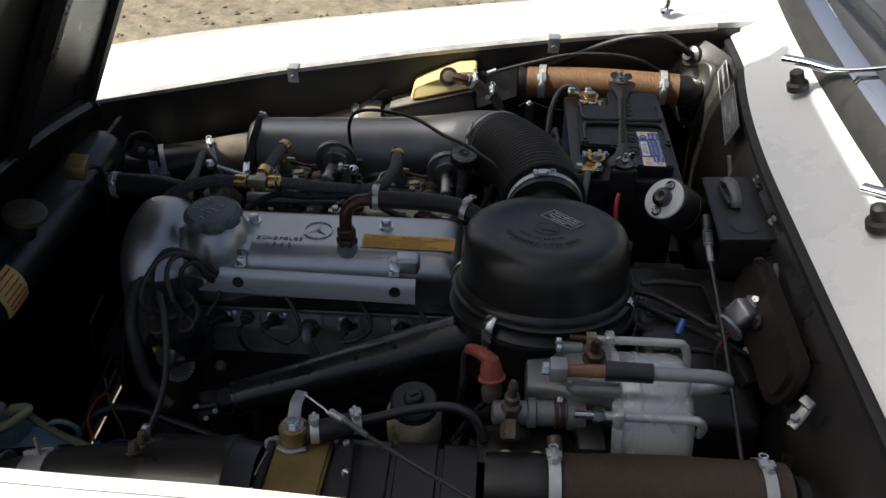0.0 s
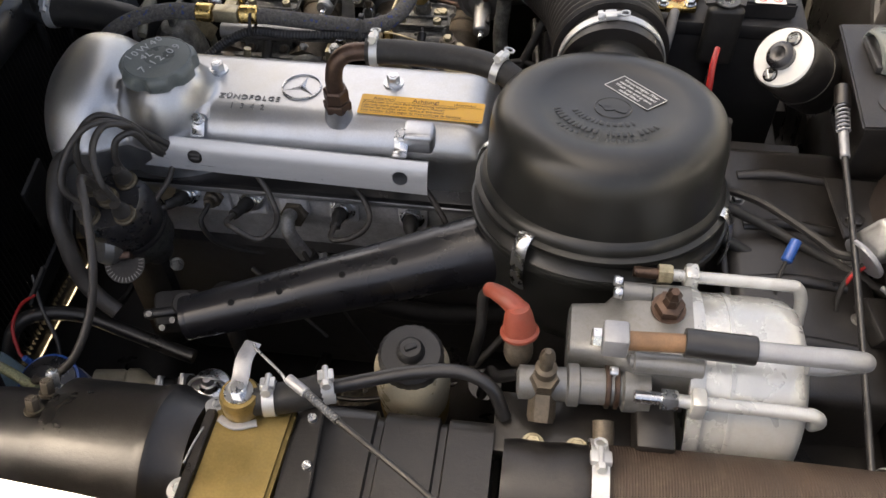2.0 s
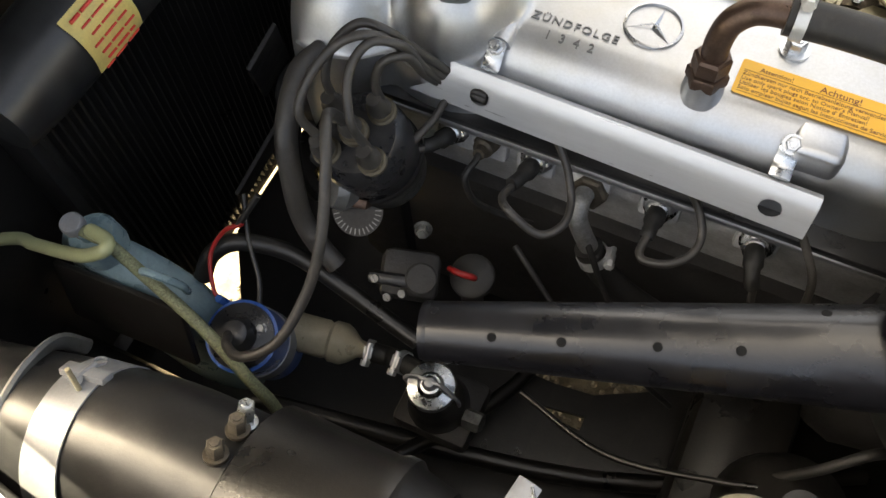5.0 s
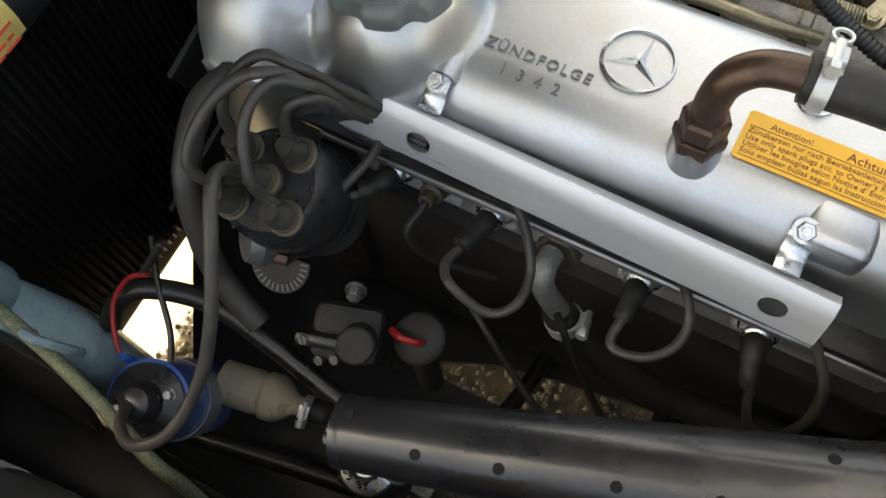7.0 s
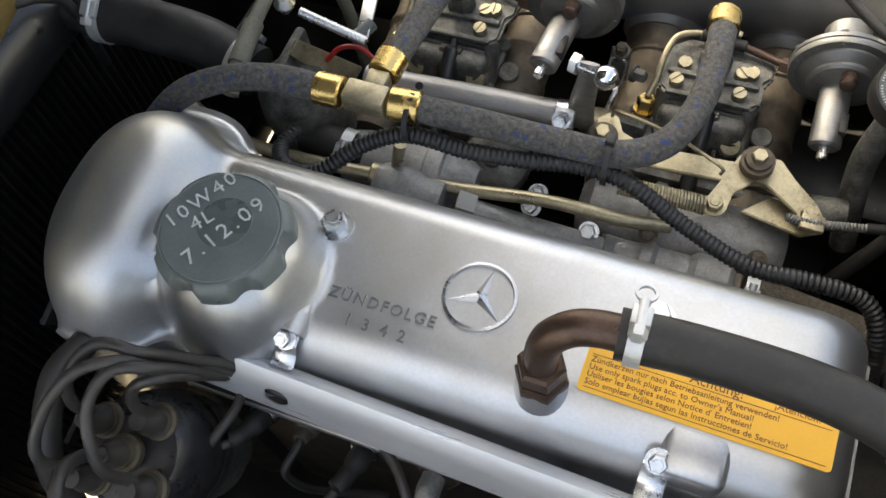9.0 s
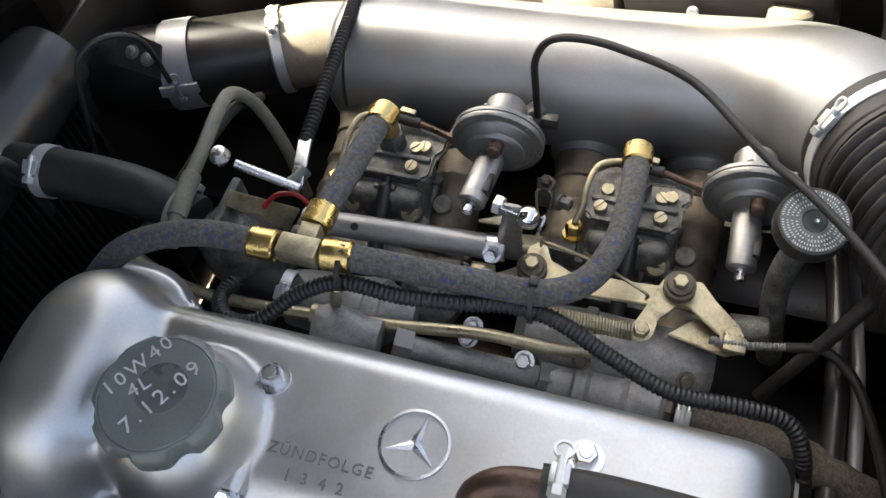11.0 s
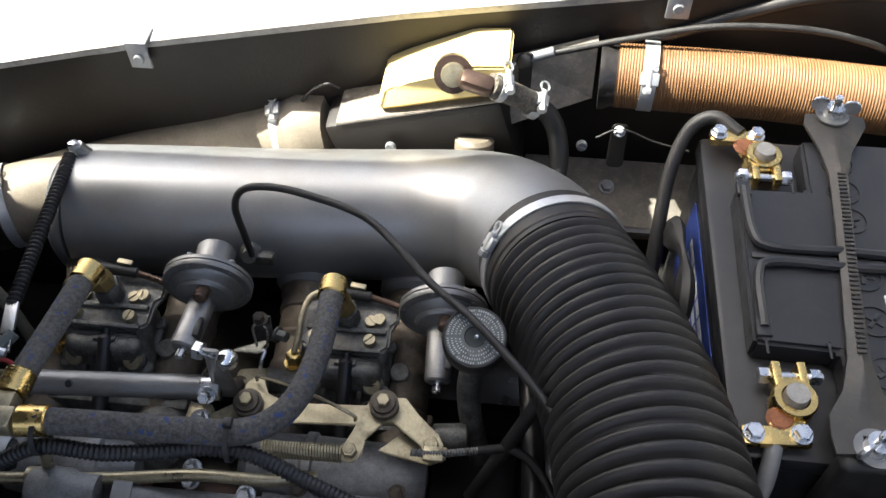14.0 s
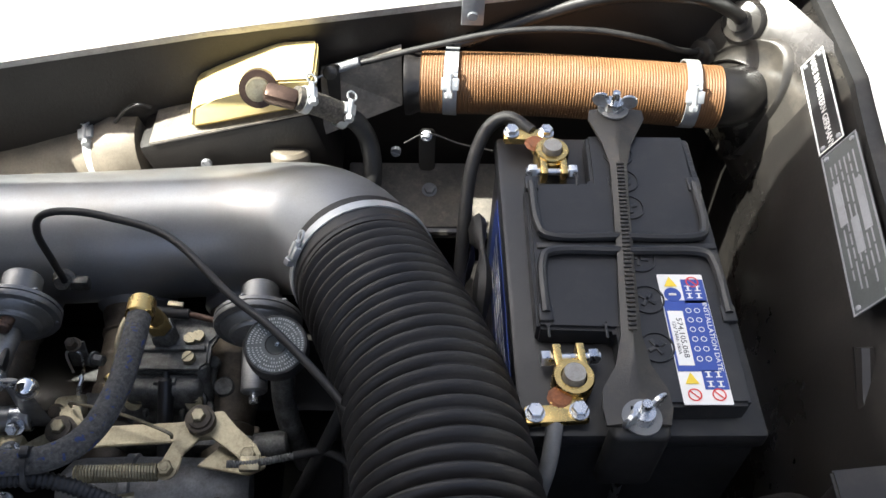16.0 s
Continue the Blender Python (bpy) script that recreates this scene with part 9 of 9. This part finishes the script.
def fuel_filter():
    f = thing("fuel_filter", (-0.515, 0.922, 0.44), "cream plastic inline fuel filter with clamped hose", "fuel filter")
    a, b = Vector((-0.552, 0.914, 0.445)), Vector((-0.480, 0.927, 0.437))
    dr = (b - a).normalized()
    part("bowl", lathe([(0.010, -0.004), (0.021, 0.0), (0.0215, 0.036), (0.0195, 0.040), (0.023, 0.044), (0.023, 0.056), (0.019, 0.064), (0.010, 0.074), (0.008, 0.084)], a, dr, 28), M_CREAM, f)
    h = part("hose", tube([b + dr * 0.008, b + dr * 0.035, (-0.425, 0.928, 0.452), (-0.395, 0.92, 0.462)], 0.011, 14, 6), M_RUBBER, f, "black fuel hose")
    hose_clamp("clamp", b + dr * 0.012, dr, 0.0113, 0.008, (0, -0.4, 0.9), h, ear=False)
    hose_clamp("clamp", (-0.425, 0.928, 0.452), (1, -0.1, 0.35), 0.0113, 0.008, (0, -0.4, 0.9), h, ear=False)


fuel_filter()


def fuel_pump():
    p = thing("fuel_pump", (-0.385, 0.91, 0.42), "small fuel pump with bright domed top and wire bail", "fuel pump")
    o = Vector((-0.383, 0.916, 0.425))
    ax = Vector((0.05, -0.15, 1)).normalized()
    part("body", lathe([(0.032, -0.06), (0.036, -0.05), (0.030, -0.01), (0.026, 0.0), (0.026, 0.052), (0.024, 0.058)], o, ax, 28), M_BLACK_SATIN, p)
    part("top", lathe([(0.0255, 0.056), (0.026, 0.060), (0.024, 0.066), (0.014, 0.070), (0.010, 0.078), (0.0, 0.080)], o, ax, 28), M_ZINC, p, "bright domed top")
    t = o + ax * 0.078
    part("bail", tube([o + ax * 0.01 + Vector((-0.028, 0, 0)), o + ax * 0.06 + Vector((-0.029, -0.002, 0)), t + Vector((-0.015, 0, 0.006)), t + Vector((0.0, 0, 0.009)), t + Vector((0.015, 0, 0.006)), o + ax * 0.06 + Vector((0.029, -0.002, 0)), o + ax * 0.01 + Vector((0.028, 0, 0))], 0.0022, 8, 6), M_BAND, p)
    part("bail_screw", lathe([(0.007, 0), (0.008, 0.004), (0.005, 0.010), (0.0, 0.012)], t, ax, 16), M_BAND, p)
    part("base", rbox(o + Vector((0.0, 0.01, -0.06)), (0.09, 0.08, 0.03), 0.008), M_BLOCK, p)
    part("union", hexagon(o + Vector((0.034, 0.0, -0.03)), (1, 0, 0.2), 0.012, 0.02), M_CAST, p)


fuel_pump()


def water_bag():
    w = thing("washer_water_bag", (-0.72, 0.87, 0.48), "pale blue washer water bag with green hose", "washer bag")
    rings = []
    for z, k in ((0.36, 0.75), (0.38, 0.9), (0.44, 1.0), (0.52, 0.98), (0.57, 0.9), (0.60, 0.75), (0.612, 0.45)):
        ring = []
        for i in range(24):
            a = 2 * math.pi * i / 24
            r = 1 + 0.07 * math.sin(3 * a + z * 30)
            ring.append((-0.690 + 0.098 * k * r * math.cos(a), 0.878 + 0.032 * k * r * math.sin(a), z - 0.050 - 0.030 * math.cos(a)))
        rings.append(ring)
    part("bag", loft(rings), M_BAG, w, angle=60)
    part("strap", rbox((-0.685, 0.838, 0.530), (0.17, 0.008, 0.075), 0.003, (-20, -10, 0)), M_BODY_BLACK, w, "black rubber strap")
    cap = part("cap", lathe([(0.026, -0.030), (0.026, -0.006), (0.022, 0.0), (0.010, 0.002), (0.009, 0.010)], (-0.722, 0.876, 0.600), (0, -0.1, 1), 28), M_BAG, w, "pale blue screw cap")
    part("spigot", lathe([(0.007, 0.0), (0.007, 0.016), (0.0115, 0.017), (0.0115, 0.026), (0.010, 0.028), (0.0, 0.0285)], (-0.729, 0.874, 0.600), (0, -0.1, 1), 24), M_BAND, cap, "small grey-white spigot knob")
    part("carry_loop", tube([(-0.655, 0.866, 0.585), (-0.648, 0.862, 0.608), (-0.630, 0.862, 0.614), (-0.614, 0.868, 0.595), (-0.618, 0.872, 0.570)], 0.004, 8, 6), M_BAG, w)
    part("feed_hose", tube([(-0.90, 0.82, 0.535), (-0.818, 0.850, 0.564), (-0.781, 0.850, 0.579), (-0.714, 0.850, 0.609), (-0.684, 0.854, 0.630), (-0.674, 0.860, 0.637), (-0.682, 0.868, 0.634), (-0.708, 0.873, 0.624)], 0.0068, 14, 8), M_GREENHOSE, w, "translucent pale green washer hose")
    part("hose", tube([(-0.727, 0.872, 0.617), (-0.705, 0.871, 0.618), (-0.688, 0.870, 0.617), (-0.641, 0.860, 0.589), (-0.583, 0.845, 0.573), (-0.526, 0.825, 0.543), (-0.507, 0.82, 0.51), (-0.49, 0.81, 0.45)], 0.0062, 14, 8), M_MESHHOSE, w, "green clear hose with woven mesh")


water_bag()


def lower_hoses():
    for name, pts, r, mat, lab in (
            ("coolant_hose", [(-0.570, 1.095, 0.700), (-0.573, 1.060, 0.705), (-0.566, 1.015, 0.678), (-0.556, 0.992, 0.635), (-0.546, 0.978, 0.597), (-0.527, 0.968, 0.572), (-0.505, 0.961, 0.555)], 0.0108, M_LEAD, "thick grey ribbed-textile hose beside the chain housing"),
            ("vapour_hose", [(-0.640, 0.905, 0.52), (-0.632, 0.925, 0.545), (-0.610, 0.945, 0.552), (-0.56, 0.96, 0.540), (-0.50, 0.955, 0.520), (-0.44, 0.945, 0.505), (-0.41, 0.94, 0.50)], 0.0095, M_BODY_BLACK, "black rubber hose below the distributor"),
            ("coil_wire", [(-0.560, 0.89, 0.53), (-0.575, 0.92, 0.54), (-0.60, 0.95, 0.56), (-0.615, 0.98, 0.59)], 0.0028, M_BODY_BLACK, "thin black wire at the ignition coil"),
            ("dipstick_wire", [(-0.355, 1.055, 0.55), (-0.33, 1.04, 0.54), (-0.29, 1.02, 0.51), (-0.25, 1.005, 0.48)], 0.0032, M_RUBBER, "thin black wire below the spark plugs"),
            ("brake_pipe", [(-0.30, 0.95, 0.45), (-0.20, 0.92, 0.47), (-0.10, 0.93, 0.50), (-0.02, 0.95, 0.52)], 0.0032, M_BODY_BLACK, "black pipe under the intake tube")):
        solo(name, tube(pts, r, 14, 8), mat, lab, "hose" if "hose" in name else "wire")
    w = thing("coolant_wire", (-0.61, 0.93, 0.56), "red wire with dark blue insulated end", "wire")
    part("red_end", tube([(-0.598, 0.950, 0.590), (-0.617, 0.940, 0.578), (-0.625, 0.918, 0.560), (-0.610, 0.892, 0.545), (-0.598, 0.885, 0.538)], 0.0023, 8, 8), M_REDWIRE, w, "red wire")
    part("sleeve", rod((-0.604, 0.948, 0.585), (-0.585, 0.972, 0.620), 0.0034, 12, 0.001), M_RUBBER, w)
    part("blue_crimp", rod((-0.600, 0.885, 0.545), (-0.596, 0.888, 0.530), 0.0042, 10, 0.0005), M_BLUE, w)
    d = thing("dipstick", (-0.385, 1.01, 0.54), "black dipstick cap with red pull tag", "dipstick")
    part("cap", lathe([(0.021, 0), (0.0235, 0.004), (0.0225, 0.010), (0.019, 0.0125), (0.0, 0.0125)], (-0.383, 1.016, 0.528), (0, -0.3, 0.95), 24), M_RUBBER, d)
    part("red_tag", tube([(-0.405, 1.008, 0.545), (-0.394, 1.004, 0.552), (-0.381, 1.007, 0.548), (-0.379, 1.010, 0.541)], 0.0034, 10, 5), M_REDWIRE, d, "red plastic pull tag")
    part("tube", rod((-0.383, 1.012, 0.40), (-0.383, 1.012, 0.520), 0.012, 14), M_BLOCK, d)
    p = thing("fuel_distribution_block", (-0.44, 0.99, 0.52), "oily cast pump body with small unions", "pump")
    part("body", rbox((-0.445, 0.995, 0.520), (0.060, 0.05, 0.045), 0.010, (20, 10, 20)), M_BLOCK, p)
    part("cover", rbox((-0.452, 0.978, 0.538), (0.050, 0.012, 0.030), 0.004, (30, 0, 15)), M_BLACK_SATIN, p)
    part("cylinder", rod((-0.428, 0.99, 0.535), (-0.42, 0.978, 0.565), 0.016, 18, 0.002), M_BLOCK, p)
    for x, y, z in ((-0.466, 0.968, 0.548), (-0.436, 0.966, 0.542), (-0.452, 0.962, 0.528)):
        part("screw", screw_mesh((x, y, z), (0, -0.6, 0.75), 0.0045, 0.004), M_DASH, p)


lower_hoses()


# ---- radiator
def radiator():
    r = thing("radiator", (-0.80, 1.2, 0.30), "black radiator with header tank, cap and fine cooling fins", "radiator")
    part("core", rbox((-0.815, 1.21, 0.46), (0.05, 0.60, 0.42), 0.004), M_BODY_BLACK, r)
    bm = B()
    for i in range(58):
        rbox((-0.786, 0.925 + i * 0.0100, 0.48), (0.010, 0.0022, 0.43), 0, (0, 0, 12), bm=bm)
    fins = part("fin_bank", bm, M_BODY_BLACK, r, "fine vertical cooling fins")
    tagged(fins, kind="stuff")
    part("header_tank", tube([(-0.800, 0.905, 0.705), (-0.800, 1.0, 0.707), (-0.800, 1.42, 0.707), (-0.800, 1.515, 0.705)], lambda u: 0.048 - 0.008 * (abs(2 * u - 1) ** 8), 28, 6), M_BLACK_SATIN, r, "glossy black header tank")
    part("filler_neck", rod((-0.775, 1.13, 0.76), (-0.760, 1.13, 0.798), 0.022, 24, 0.002), M_BLACK_SATIN, r)
    part("cap", lathe([(0.030, 0), (0.034, 0.003), (0.034, 0.012), (0.028, 0.016), (0.0, 0.018)], (-0.760, 1.13, 0.795), (0.3, 0, 1), 30), M_CAST_BROWN, r, "dull brown radiator cap")
    part("hose_neck", rod((-0.775, 1.378, 0.708), (-0.725, 1.378, 0.706), 0.0215, 20), M_BLACK_SATIN, r)
    part("side_bracket", plate([(-0.03, -0.02), (0.035, -0.012), (0.02, 0.022), (-0.03, 0.022)], 0.003, Matrix.Translation((-0.735, 1.560, 0.672)) @ pose(0, 0, 0, 30, 10, -10), 0.001), M_BLACK_SATIN, r)
    for bx in (-0.008, 0.012):
        part("bracket_bolt", bolt_mesh(Matrix.Translation((-0.735, 1.560, 0.672)) @ pose(0, 0, 0, 30, 10, -10) @ Vector((bx, 0.002, 0.003)), (0, -0.5, 0.85), 0.006, 0.005), M_DASH, r)
    lab = part("caution_label", tube([(-0.7730, 1.030, 0.7485), (-0.7570, 1.030, 0.7320), (-0.7505, 1.030, 0.7110), (-0.7520, 1.030, 0.6900)], 0.034, 4, 6, flat=0.02, up=(-0.7, 0, 0.7)), M_LABEL, r, "aged yellow caution label")
    bm = B()
    for i in range(7):
        a = radians(48 - 11 * i)
        x, z = -0.800 + 0.0515 * math.cos(a), 0.706 + 0.0515 * math.sin(a)
        y0 = 1.004 + 0.003 * (i % 3)
        for y1, y2 in ((y0, y0 + 0.012), (y0 + 0.015, y0 + 0.032), (y0 + 0.035, 1.056 - 0.004 * (i % 2))):
            rod((x, y1, z), (x, y2, z), 0.0012 if i else 0.0019, 6, 0, bm)
    part("label_print", bm, M_RED_PRINT, lab, "rows of dark red print")
    brass = thing("expansion_fitting", (-0.75, 1.30, 0.78), "small brass box fitting with black hose near the radiator", "fitting")
    part("box", rbox((-0.745, 1.30, 0.790), (0.035, 0.05, 0.028), 0.004, (0, 10, 10)), M_OLDBRASS, brass)
    part("hose", tube([(-0.735, 1.315, 0.780), (-0.725, 1.335, 0.770), (-0.735, 1.36, 0.73), (-0.750, 1.37, 0.64)], 0.005, 10, 6), M_RUBBER, brass)
    part("overflow_pipe", tube([(-0.765, 1.46, 0.60), (-0.745, 1.475, 0.70), (-0.735, 1.49, 0.74), (-0.72, 1.52, 0.742), (-0.705, 1.545, 0.715), (-0.71, 1.56, 0.64)], 0.0030, 10, 6), M_RUBBER, brass)


radiator()


def cooling_fan():
    f = thing("cooling_fan", (-0.70, 1.2, 0.48), "dark sheet metal cooling fan in front of the engine", "fan")
    part("hub", lathe([(0.03, 0), (0.035, 0.02), (0.03, 0.06)], (-0.725, 1.2, 0.45), (1, 0, 0), 24), M_BLOCK, f)
    for k in range(4):
        a = radians(20 + 90 * k)
        c = Vector((-0.715, 1.2 + 0.085 * math.cos(a), 0.45 + 0.085 * math.sin(a)))
        part("blade", rbox(c, (0.006, 0.14, 0.06), 0.002, (math.degrees(a), 18, 0)), M_BLOCK, f)
    part("belt", tube([(-0.665, 1.2 + 0.09 * math.cos(t), 0.40 + 0.13 * math.sin(t)) for t in np.linspace(0, 2 * math.pi, 13)], 0.006, 8, 3), M_RUBBER, f)


cooling_fan()
